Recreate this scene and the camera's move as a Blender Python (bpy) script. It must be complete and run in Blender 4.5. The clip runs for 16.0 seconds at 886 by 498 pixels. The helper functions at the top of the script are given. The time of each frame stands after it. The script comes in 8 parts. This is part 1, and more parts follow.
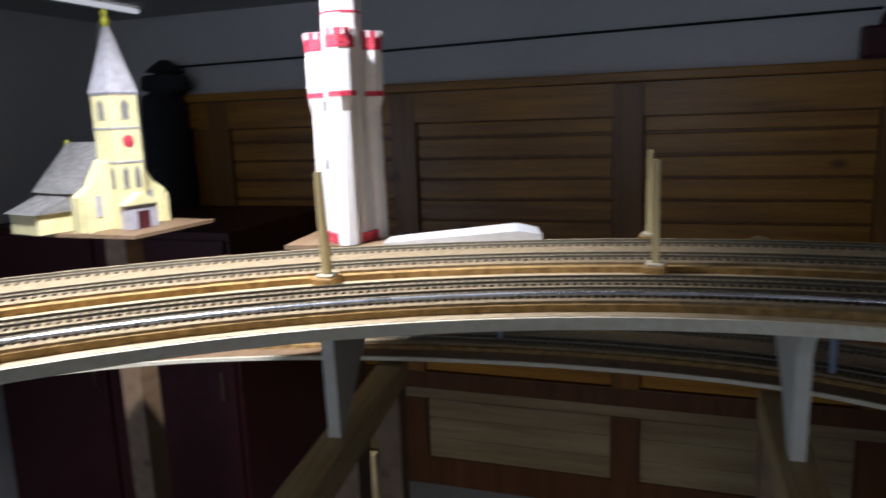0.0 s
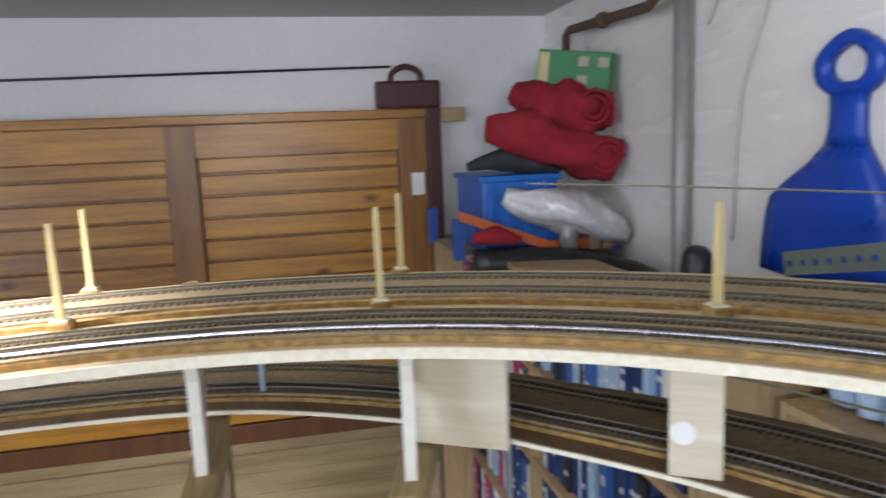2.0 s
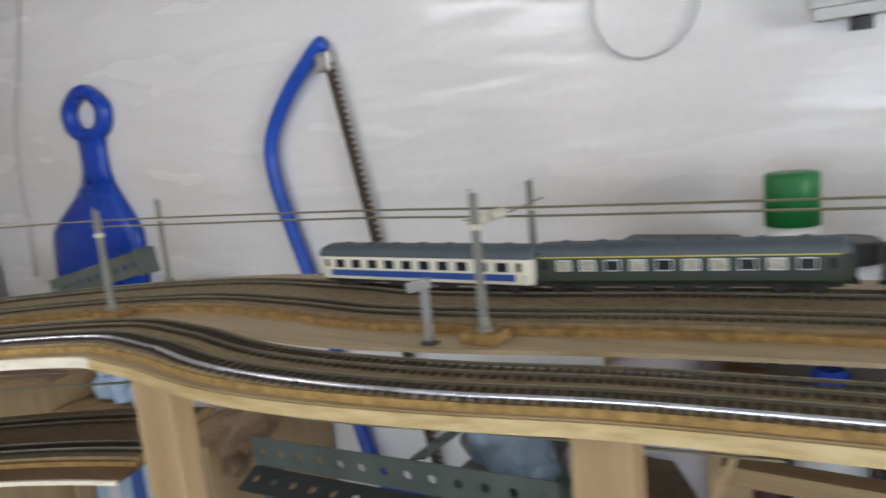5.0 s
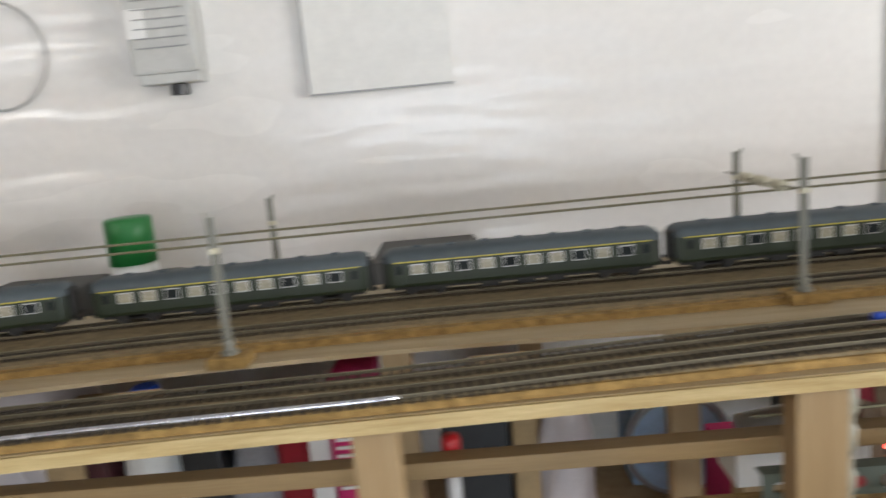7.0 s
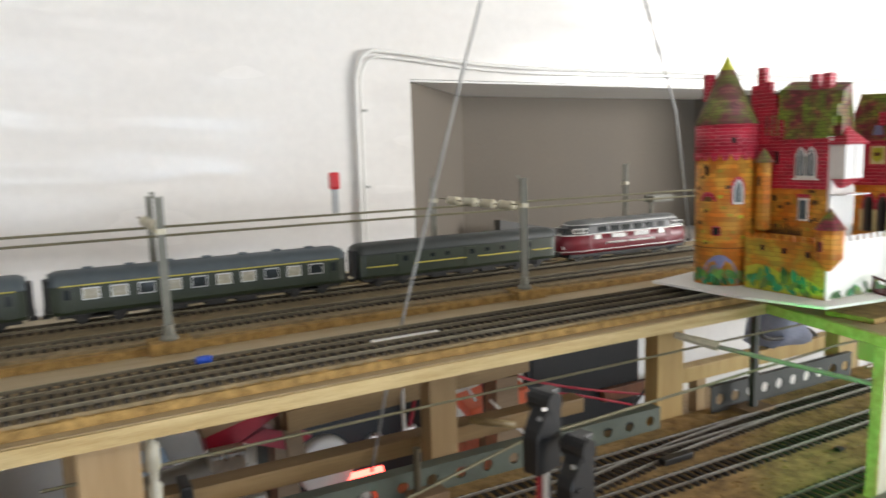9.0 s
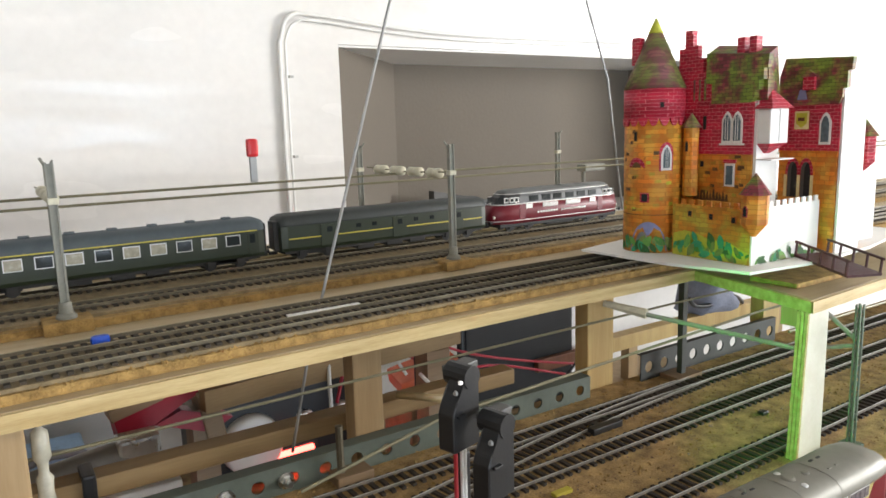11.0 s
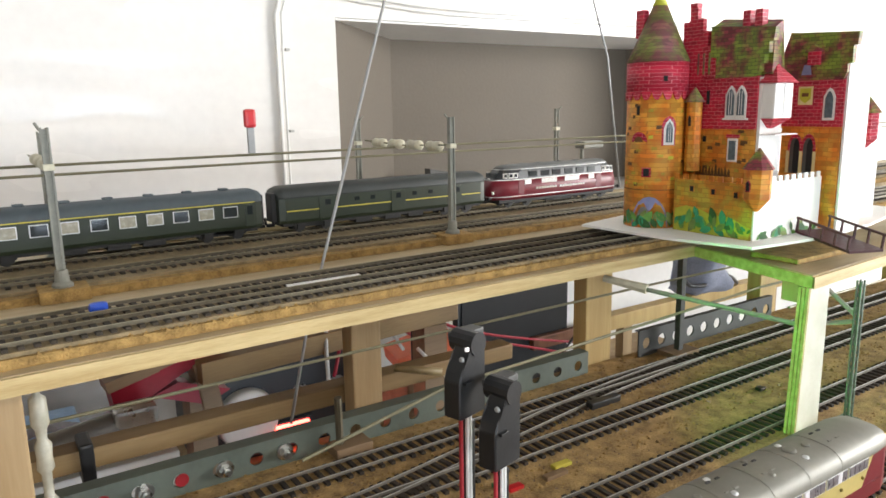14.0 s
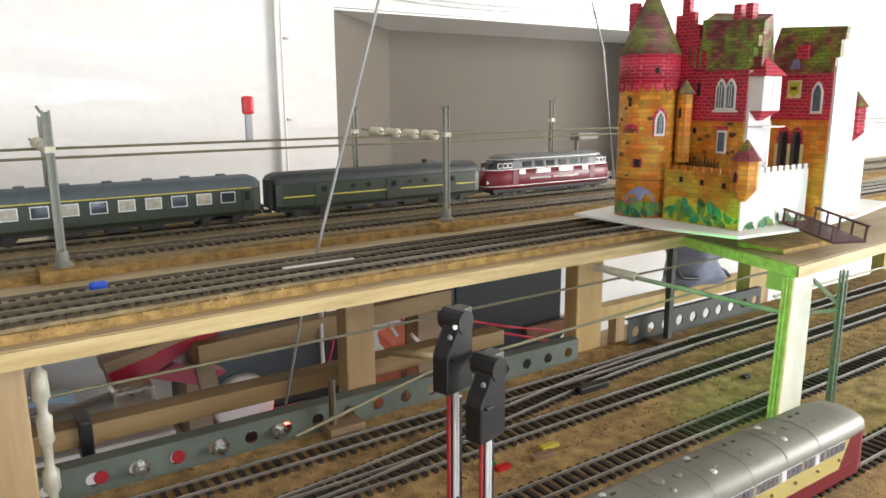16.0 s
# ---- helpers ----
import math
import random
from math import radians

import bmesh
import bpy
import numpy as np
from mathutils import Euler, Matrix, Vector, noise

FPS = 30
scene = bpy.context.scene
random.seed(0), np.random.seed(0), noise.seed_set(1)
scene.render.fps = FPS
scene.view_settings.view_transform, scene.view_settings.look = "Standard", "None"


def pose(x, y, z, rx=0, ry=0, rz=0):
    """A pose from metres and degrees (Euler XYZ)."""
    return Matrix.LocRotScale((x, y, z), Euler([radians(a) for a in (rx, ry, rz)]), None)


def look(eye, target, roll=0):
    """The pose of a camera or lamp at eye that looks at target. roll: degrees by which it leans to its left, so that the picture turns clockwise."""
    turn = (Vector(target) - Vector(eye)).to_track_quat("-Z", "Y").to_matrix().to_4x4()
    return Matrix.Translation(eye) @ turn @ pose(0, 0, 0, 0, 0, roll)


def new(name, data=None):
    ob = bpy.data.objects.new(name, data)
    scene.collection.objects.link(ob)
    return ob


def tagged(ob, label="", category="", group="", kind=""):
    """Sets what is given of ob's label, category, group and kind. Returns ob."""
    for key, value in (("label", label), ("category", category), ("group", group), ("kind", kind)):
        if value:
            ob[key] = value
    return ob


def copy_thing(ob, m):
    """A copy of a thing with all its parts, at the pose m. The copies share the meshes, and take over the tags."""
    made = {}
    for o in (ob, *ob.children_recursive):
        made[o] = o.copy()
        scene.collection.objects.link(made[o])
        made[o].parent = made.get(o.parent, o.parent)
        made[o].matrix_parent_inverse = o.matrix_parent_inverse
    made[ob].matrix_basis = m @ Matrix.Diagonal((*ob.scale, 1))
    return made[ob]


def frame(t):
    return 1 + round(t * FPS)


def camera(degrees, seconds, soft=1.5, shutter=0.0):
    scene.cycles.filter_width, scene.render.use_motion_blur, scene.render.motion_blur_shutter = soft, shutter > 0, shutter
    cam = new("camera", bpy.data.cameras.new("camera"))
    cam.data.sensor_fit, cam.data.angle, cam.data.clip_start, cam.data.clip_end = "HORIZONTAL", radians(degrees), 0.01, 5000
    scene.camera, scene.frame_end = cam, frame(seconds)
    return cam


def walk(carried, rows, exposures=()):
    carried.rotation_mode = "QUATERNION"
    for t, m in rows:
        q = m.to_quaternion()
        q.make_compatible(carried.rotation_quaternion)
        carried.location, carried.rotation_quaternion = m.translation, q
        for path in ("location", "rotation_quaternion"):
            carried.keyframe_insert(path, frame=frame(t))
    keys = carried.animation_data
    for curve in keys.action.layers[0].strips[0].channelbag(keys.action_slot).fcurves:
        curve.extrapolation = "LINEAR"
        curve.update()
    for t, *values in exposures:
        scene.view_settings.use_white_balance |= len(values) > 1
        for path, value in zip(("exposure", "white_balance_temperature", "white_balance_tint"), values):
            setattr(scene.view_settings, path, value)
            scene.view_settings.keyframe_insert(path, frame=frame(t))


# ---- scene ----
cam = camera(63.7, 16.0, 1.6, 0.6)
PATH = [
    (0, (-0.157, -0.085, 1.388), (-2.015, -0.729, 1.026), -2.0),
    (0.5, (-0.15, -0.039, 1.394), (-2.082, -0.428, 1.049), -3.0),
    (1, (-0.137, 0.025, 1.397), (-2.105, -0.07, 1.057), -3.9),
    (1.5, (-0.116, 0.066, 1.406), (-2.078, 0.24, 1.06), -3.1),
    (2, (-0.085, 0.115, 1.41), (-2.019, 0.522, 1.104), -2.3),
    (2.5, (-0.045, 0.166, 1.41), (-1.925, 0.785, 1.123), -3.1),
    (3, (-0.001, 0.227, 1.41), (-1.796, 1.061, 1.123), -3.0),
    (3.1, (-0.005, 0.243, 1.406), (-1.784, 1.111, 1.118), -2.5),
    (3.2, (0.015, 0.247, 1.407), (-1.743, 1.157, 1.118), -2.8),
    (5.3, (0.36, 0.257, 1.41), (-0.588, 1.982, 1.057), -4.9),
    (5.5, (0.39, 0.255, 1.418), (-0.448, 2.033, 1.047), -4.4),
    (6, (0.475, 0.249, 1.422), (-0.109, 2.123, 1.04), -5.1),
    (6.5, (0.554, 0.246, 1.426), (0.251, 2.184, 1.036), -6.5),
    (7, (0.656, 0.239, 1.421), (0.589, 2.202, 1.044), -5.4),
    (7.5, (0.728, 0.248, 1.414), (0.929, 2.21, 1.086), -3.4),
    (8, (0.783, 0.254, 1.403), (1.304, 2.165, 1.126), -1.6),
    (8.5, (0.821, 0.253, 1.387), (1.577, 2.087, 1.131), -1.1),
    (9, (0.863, 0.243, 1.383), (1.803, 1.989, 1.123), -1.7),
    (9.5, (0.886, 0.244, 1.382), (1.936, 1.923, 1.103), -2.4),
    (12, (0.887, 0.263, 1.371), (1.961, 1.911, 1.013), -1.5),
    (12.5, (0.886, 0.264, 1.37), (1.96, 1.911, 1.007), -1.6),
    (13, (0.881, 0.266, 1.368), (1.958, 1.91, 0.999), -1.2),
    (13.5, (0.88, 0.266, 1.367), (1.956, 1.909, 0.989), -1.1),
    (14, (0.883, 0.263, 1.367), (1.969, 1.897, 0.98), -1.0),
    (14.5, (0.881, 0.263, 1.365), (1.966, 1.897, 0.975), -0.6),
    (15, (0.882, 0.265, 1.364), (1.966, 1.897, 0.965), -0.5),
    (15.5, (0.881, 0.262, 1.364), (1.968, 1.891, 0.96), -0.2),
    (16, (0.879, 0.251, 1.364), (1.969, 1.878, 0.957), -0.3),
]
walk(cam, [(t, look(e, a, r)) for t, e, a, r in PATH],
     [(0.0, -3.1, 5750, 16), (0.4, -2.95, 5750, 16), (0.8, -2.05, 5850, 17), (1.2, -1.05, 6000, 17), (1.6, -0.5, 6050, 17), (2.2, -0.2, 6350, 17), (3.0, -0.18, 6350, 17),
      (5.5, -0.46, 6750, 15), (7.5, -0.42, 7150, 15), (9.6, -0.31, 7100, 14), (12.0, -0.06, 7100, 14), (16.0, 0.02, 7100, 14)])

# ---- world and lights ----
FILL_Y = -3.02
world = bpy.data.worlds.new("world")
scene.world = world
world.use_nodes = True
wn = world.node_tree
sky = wn.nodes.new("ShaderNodeTexSky")
sky.sky_type, sky.sun_disc, sky.sun_elevation, sky.sun_rotation = "NISHITA", False, radians(40), radians(90)
wn.links.new(sky.outputs[0], wn.nodes["Background"].inputs[0])
wn.nodes["Background"].inputs[1].default_value = 0.1


def area_lamp(name, m, sx, sy, watts, colour):
    d = bpy.data.lights.new(name, "AREA")
    d.shape, d.size, d.size_y, d.energy, d.color = "RECTANGLE", sx, sy, watts, colour
    ob = new(name, d)
    ob.matrix_world = m
    return ob


area_lamp("unseen_window_light", look((3.60, -0.52, 1.48), (1.2, 0.6, 1.25)), 1.2, 0.7, 98, (0.88, 0.95, 1.0))
# Two fill lamps added under the ceiling; no source is seen there.
area_lamp("ceiling_fill_light", look((0.9, -0.50, 1.915), (0.9, 0.5, 1.25)), 1.6, 0.10, 4, (0.97, 0.99, 1.0))
area_lamp("west_fill_light", look((-1.1, -0.30, 1.915), (-1.2, 1.0, 1.2)), 0.9, 0.10, 8.5, (0.92, 0.97, 1.0))
# Added fill lamps on the unseen south side; no window or door is known.
area_lamp("unseen_window_light", look((0.35, FILL_Y, 1.13), (0.3, 1.3, 1.10)), 1.5, 0.62, 44, (0.72, 0.86, 1.0))
area_lamp("under_deck_fill", look((1.75, FILL_Y, 0.42), (0.9, 1.3, 0.92)), 0.84, 1.50, 46, (0.62, 0.80, 1.0))

SPOT_AT = (-0.64, -0.60, 1.86)
d = bpy.data.lights.new("spot_light", "SPOT")
d.energy, d.spot_size, d.spot_blend, d.shadow_soft_size, d.color = 520, radians(100), 0.7, 0.03, (1.0, 0.99, 0.97)
spot = new("spot_light", d)
spot.matrix_world = look((SPOT_AT[0], SPOT_AT[1], SPOT_AT[2] - 0.02), (-0.80, -0.64, 1.24))

# green aspect of the yard signal, shining towards the castle platform
d = bpy.data.lights.new("green_light", "SPOT")
d.energy, d.spot_size, d.spot_blend, d.shadow_soft_size, d.color = 3.4, radians(44), 0.8, 0.004, (0.05, 1.0, 0.16)
new("green_light", d).matrix_world = look((1.100, 0.512, 1.222), (1.41, 0.565, 1.185))

d = bpy.data.lights.new("red_light", "POINT")
d.energy, d.shadow_soft_size, d.color = 0.02, 0.004, (1.0, 0.05, 0.03)
new("red_light", d).location = (1.20, 1.108, 0.946)


# ---- materials ----
def mat(name, base, rough=0.6, metal=0.0, vary=0.25, scale=30.0, bump=0.0, fine=220.0, second=None, spec=0.5,
        stretch=(1, 1, 1), emit=None, strength=0.0, trans=0.0, alpha=1.0, per_object=0.0):
    """A surface whose colour wanders at two sizes, with fine relief."""
    m = bpy.data.materials.new(name)
    m.use_nodes = True
    nt = m.node_tree
    b = nt.nodes["Principled BSDF"]
    link = nt.links.new
    co = nt.nodes.new("ShaderNodeTexCoord")
    mp = nt.nodes.new("ShaderNodeMapping")
    mp.inputs["Scale"].default_value = stretch
    link(co.outputs["Object"], mp.inputs[0])
    n1, n2 = nt.nodes.new("ShaderNodeTexNoise"), nt.nodes.new("ShaderNodeTexNoise")
    n1.inputs["Scale"].default_value, n1.inputs["Detail"].default_value = scale, 4
    n2.inputs["Scale"].default_value, n2.inputs["Detail"].default_value = fine, 2
    link(mp.outputs[0], n1.inputs[0]), link(mp.outputs[0], n2.inputs[0])
    ramp = nt.nodes.new("ShaderNodeValToRGB")
    dark = tuple(c * (1 - vary) for c in base)
    light = tuple(min(1, c * (1 + vary * 0.6)) for c in (second or base))
    ramp.color_ramp.elements[0].color, ramp.color_ramp.elements[1].color = (*dark, 1), (*light, 1)
    ramp.color_ramp.elements[0].position, ramp.color_ramp.elements[1].position = 0.32, 0.68
    mixv = nt.nodes.new("ShaderNodeMath")
    mixv.operation = "MULTIPLY_ADD"
    mixv.inputs[1].default_value = 0.7
    sc = nt.nodes.new("ShaderNodeMath")
    sc.operation = "MULTIPLY"
    sc.inputs[1].default_value = 0.3
    link(n2.outputs[0], sc.inputs[0])
    link(n1.outputs[0], mixv.inputs[0]), link(sc.outputs[0], mixv.inputs[2])
    source = mixv.outputs[0]
    if per_object:
        info = nt.nodes.new("ShaderNodeObjectInfo")
        shift = nt.nodes.new("ShaderNodeMath")
        shift.operation = "MULTIPLY_ADD"
        shift.inputs[1].default_value = per_object
        link(info.outputs["Random"], shift.inputs[0]), link(source, shift.inputs[2])
        sub = nt.nodes.new("ShaderNodeMath")
        sub.operation = "SUBTRACT"
        sub.inputs[1].default_value = per_object / 2
        link(shift.outputs[0], sub.inputs[0])
        source = sub.outputs[0]
    link(source, ramp.inputs[0])
    link(ramp.outputs[0], b.inputs["Base Color"])
    rr = nt.nodes.new("ShaderNodeMapRange")
    rr.inputs["To Min"].default_value, rr.inputs["To Max"].default_value = max(0.03, rough - 0.12), min(1, rough + 0.12)
    link(n1.outputs[0], rr.inputs[0]), link(rr.outputs[0], b.inputs["Roughness"])
    b.inputs["Metallic"].default_value = metal
    b.inputs["Specular IOR Level"].default_value = spec
    b.inputs["Transmission Weight"].default_value = trans
    b.inputs["Alpha"].default_value = alpha
    if bump:
        bp = nt.nodes.new("ShaderNodeBump")
        bp.inputs["Strength"].default_value, bp.inputs["Distance"].default_value = bump, 0.002
        link(n2.outputs[0], bp.inputs["Height"]), link(bp.outputs[0], b.inputs["Normal"])
    if emit:
        b.inputs["Emission Color"].default_value = (*emit, 1)
        b.inputs["Emission Strength"].default_value = strength
    return m


def wood(name, base, dark, along="x", scale=6.0, rough=0.55, knots=True, per_object=0.0):
    """Sawn timber with drawn-out grain, bands and a few knots."""
    m = bpy.data.materials.new(name)
    m.use_nodes = True
    nt = m.node_tree
    b = nt.nodes["Principled BSDF"]
    link = nt.links.new
    co, mp = nt.nodes.new("ShaderNodeTexCoord"), nt.nodes.new("ShaderNodeMapping")
    mp.inputs["Scale"].default_value = {"x": (0.07, 1, 1), "y": (1, 0.07, 1), "z": (1, 1, 0.07)}[along]
    link(co.outputs["Object"], mp.inputs[0])
    g, f = nt.nodes.new("ShaderNodeTexNoise"), nt.nodes.new("ShaderNodeTexNoise")
    g.inputs["Scale"].default_value, g.inputs["Detail"].default_value = scale * 6, 5
    f.inputs["Scale"].default_value, f.inputs["Detail"].default_value = scale * 60, 2
    link(mp.outputs[0], g.inputs[0]), link(mp.outputs[0], f.inputs[0])
    add = nt.nodes.new("ShaderNodeMath")
    add.operation = "MULTIPLY_ADD"
    add.inputs[1].default_value = 0.35
    link(f.outputs[0], add.inputs[0]), link(g.outputs[0], add.inputs[2])
    source = add.outputs[0]
    if per_object:
        info, s2 = nt.nodes.new("ShaderNodeObjectInfo"), nt.nodes.new("ShaderNodeMath")
        s2.operation = "MULTIPLY_ADD"
        s2.inputs[1].default_value = per_object
        link(info.outputs["Random"], s2.inputs[0]), link(source, s2.inputs[2])
        source = s2.outputs[0]
    ramp = nt.nodes.new("ShaderNodeValToRGB")
    e = ramp.color_ramp.elements
    e[0].position, e[1].position = 0.42 + per_object / 2, 0.88 + per_object / 2
    e[0].color, e[1].color = (*base, 1), (*dark, 1)
    link(source, ramp.inputs[0])
    last = ramp.outputs[0]
    if knots:
        v = nt.nodes.new("ShaderNodeTexVoronoi")
        v.inputs["Scale"].default_value = scale * 0.9
        mk = nt.nodes.new("ShaderNodeMapping")
        mk.inputs["Scale"].default_value = {"x": (0.55, 1, 1), "y": (1, 0.55, 1), "z": (1, 1, 0.55)}[along]
        link(co.outputs["Object"], mk.inputs[0]), link(mk.outputs[0], v.inputs["Vector"])
        kr = nt.nodes.new("ShaderNodeValToRGB")
        kr.color_ramp.elements[0].position, kr.color_ramp.elements[1].position = 0.03, 0.10
        kr.color_ramp.elements[0].color, kr.color_ramp.elements[1].color = (0.30, 0.22, 0.18, 1), (1, 1, 1, 1)
        link(v.outputs["Distance"], kr.inputs[0])
        mx = nt.nodes.new("ShaderNodeMix")
        mx.data_type, mx.blend_type = "RGBA", "MULTIPLY"
        mx.inputs["Factor"].default_value = 1.0
        link(last, mx.inputs["A"]), link(kr.outputs[0], mx.inputs["B"])
        last = mx.outputs["Result"]
    link(last, b.inputs["Base Color"])
    b.inputs["Roughness"].default_value = rough
    bp = nt.nodes.new("ShaderNodeBump")
    bp.inputs["Strength"].default_value, bp.inputs["Distance"].default_value = 0.25, 0.001
    link(add.outputs[0], bp.inputs["Height"]), link(bp.outputs[0], b.inputs["Normal"])
    return m


def gloss_paint(name, base):
    """Semi-gloss wall paint over plaster that was trowelled in long shallow waves."""
    m = mat(name, base, 0.5, vary=0.07, scale=1.6, fine=70)
    nt = m.node_tree
    b, link = nt.nodes["Principled BSDF"], nt.links.new
    co, mp = nt.nodes.new("ShaderNodeTexCoord"), nt.nodes.new("ShaderNodeMapping")
    mp.inputs["Scale"].default_value = (0.9, 0.9, 4.2)
    link(co.outputs["Object"], mp.inputs[0])
    wave, grain = nt.nodes.new("ShaderNodeTexNoise"), nt.nodes.new("ShaderNodeTexNoise")
    wave.inputs["Scale"].default_value, wave.inputs["Detail"].default_value = 2.6, 2
    grain.inputs["Scale"].default_value, grain.inputs["Detail"].default_value = 60, 2
    link(mp.outputs[0], wave.inputs[0]), link(co.outputs["Object"], grain.inputs[0])
    b1, b2 = nt.nodes.new("ShaderNodeBump"), nt.nodes.new("ShaderNodeBump")
    b1.inputs["Strength"].default_value, b1.inputs["Distance"].default_value = 1.0, 0.016
    b2.inputs["Strength"].default_value, b2.inputs["Distance"].default_value = 0.05, 0.002
    link(wave.outputs[0], b1.inputs["Height"]), link(grain.outputs[0], b2.inputs["Height"])
    link(b1.outputs[0], b2.inputs["Normal"]), link(b2.outputs[0], b.inputs["Normal"])
    rr = nt.nodes.new("ShaderNodeMapRange")
    rr.inputs["From Min"].default_value, rr.inputs["From Max"].default_value = 0.35, 0.65
    rr.inputs["To Min"].default_value, rr.inputs["To Max"].default_value = 0.15, 0.30
    link(wave.outputs[0], rr.inputs[0]), link(rr.outputs[0], b.inputs["Roughness"])
    return m


M_WALL = gloss_paint("white_gloss_plaster", (0.81, 0.785, 0.748))
M_PLASTER = mat("white_matt_plaster", (0.78, 0.765, 0.745), 0.6, vary=0.10, scale=1.6, fine=70, bump=0.10)
# Niche plaster is darkened in its colour for the shade of the recess.
M_NICHE_SHADED = mat("shaded_niche_plaster", (0.165, 0.140, 0.112), 0.85, vary=0.08, scale=5, fine=140, bump=0.2)
M_CEIL = mat("grey_ceiling_paint", (0.50, 0.49, 0.48), 0.85, vary=0.06, scale=2, fine=60)
M_FLOOR = mat("concrete_floor", (0.25, 0.24, 0.22), 0.8, vary=0.2, scale=4, fine=120, bump=0.2)
M_PLY = wood("pine_plywood", (0.50, 0.395, 0.245), (0.38, 0.28, 0.15), "x", 9, knots=False)
M_EDGE = wood("plywood_edge", (0.64, 0.50, 0.255), (0.42, 0.29, 0.115), "x", 30, knots=False)
M_BATTEN = wood("yellow_pine_batten", (0.34, 0.225, 0.105), (0.235, 0.148, 0.065), "x", 10)
M_BRIGHTEDGE = wood("brightened_plywood_edge", (0.84, 0.79, 0.64), (0.70, 0.62, 0.44), "x", 30, knots=False)
M_CREAMPLY = wood("cream_plywood", (0.66, 0.58, 0.36), (0.54, 0.46, 0.26), "x", 14, knots=False)
M_YPINE = wood("yellowed_pine", (0.56, 0.40, 0.165), (0.42, 0.275, 0.10), "z", 10)
M_PINE = wood("raw_pine", (0.46, 0.325, 0.175), (0.34, 0.220, 0.105), "z", 10)
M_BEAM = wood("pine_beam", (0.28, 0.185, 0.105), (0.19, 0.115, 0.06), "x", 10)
M_PANEL = wood("stained_pine", (0.58, 0.27, 0.030), (0.27, 0.108, 0.012), "y", 4, rough=0.35, per_object=0.15)
M_PANEL_V = wood("stained_pine_stile", (0.35, 0.155, 0.028), (0.19, 0.075, 0.013), "z", 4, rough=0.35, per_object=0.1)
# Lower frame takes a darker colour than the stiles above it.
M_LOWFRAME = wood("dark_lower_frame", (0.15, 0.058, 0.017), (0.09, 0.032, 0.009), "z", 4, rough=0.4)
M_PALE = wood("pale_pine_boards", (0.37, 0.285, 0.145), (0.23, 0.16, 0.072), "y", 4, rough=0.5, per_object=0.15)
M_CORK = mat("cork", (0.29, 0.165, 0.047), 0.9, vary=0.4, scale=120, fine=700, bump=0.7, second=(0.41, 0.255, 0.086))
M_CORKTOP = mat("ballast_cork", (0.275, 0.205, 0.112), 0.95, vary=0.35, scale=120, fine=600, bump=0.5)
M_YARD = mat("sandy_yard_cork", (0.34, 0.195, 0.070), 0.95, vary=0.5, scale=70, fine=600, bump=0.8, second=(0.46, 0.30, 0.125))
M_SLEEPER = mat("dark_sleeper", (0.045, 0.032, 0.022), 0.8, vary=0.35, scale=120, fine=600, per_object=0.3)
M_SLEEPER2 = mat("brown_sleeper", (0.046, 0.034, 0.021), 0.85, vary=0.35, scale=120, fine=600)
M_HEAD = mat("bright_rail_head", (0.31, 0.295, 0.265), 0.6, 0.0, vary=0.2, scale=60, fine=400)
M_HEADD = mat("olive_rail_head", (0.24, 0.21, 0.135), 0.55, 0.1, vary=0.25, scale=60, fine=400)
M_RAIL = mat("worn_rail_steel", (0.135, 0.115, 0.09), 0.7, 0.0, vary=0.25, scale=40, fine=400, spec=0.2)
M_RAILS = mat("shiny_rail_steel", (0.80, 0.82, 0.90), 0.27, 1.0, vary=0.06, scale=30, fine=300)
M_RAILD = mat("dull_rail", (0.120, 0.100, 0.066), 0.55, 0.2, vary=0.3, scale=60, fine=400, spec=0.35)
M_MAST = mat("grey_green_mast", (0.235, 0.232, 0.195), 0.55, vary=0.2, scale=90, fine=500)
M_STRAW = wood("straw_wood_post", (0.62, 0.52, 0.26), (0.45, 0.36, 0.16), "z", 20, knots=False)
M_WIRE = mat("olive_wire", (0.20, 0.18, 0.11), 0.5, 0.3, vary=0.2, scale=60)
M_INSUL = mat("cream_insulator", (0.60, 0.56, 0.42), 0.5, vary=0.15, scale=200)
M_RED = mat("loco_red", (0.17, 0.004, 0.014), 0.42, vary=0.12, scale=60)
M_BLACKP = mat("loco_anthracite", (0.035, 0.037, 0.038), 0.4, vary=0.2, scale=80)
M_ROOF = mat("loco_grey_roof", (0.15, 0.155, 0.15), 0.55, vary=0.2, scale=90)
M_SILVER = mat("silver_trim", (0.66, 0.66, 0.64), 0.35, 0.2, vary=0.1, scale=90)
M_FRAME = mat("black_underframe", (0.022, 0.021, 0.020), 0.65, vary=0.3, scale=120)
M_GREEN = mat("bottle_green_coach", (0.017, 0.026, 0.011), 0.45, vary=0.15, scale=60)
M_GROOF = mat("dark_coach_roof", (0.036, 0.041, 0.038), 0.6, vary=0.2, scale=70)
M_BROOF = mat("blue_grey_coach_roof", (0.075, 0.095, 0.105), 0.6, vary=0.15, scale=70)
M_YELLOW = mat("yellow_line", (0.55, 0.46, 0.06), 0.5, vary=0.1)
M_GLASS = mat("dark_window_pane", (0.02, 0.024, 0.025), 0.12, vary=0.2)
# Bright wall seen through the coach glass is put into this pale colour.
M_PALEPANE = mat("see_through_pale_pane", (0.36, 0.33, 0.25), 0.25, vary=0.2, scale=300)
M_IVORY = mat("ivory_coach", (0.74, 0.70, 0.56), 0.42, vary=0.08, scale=60)
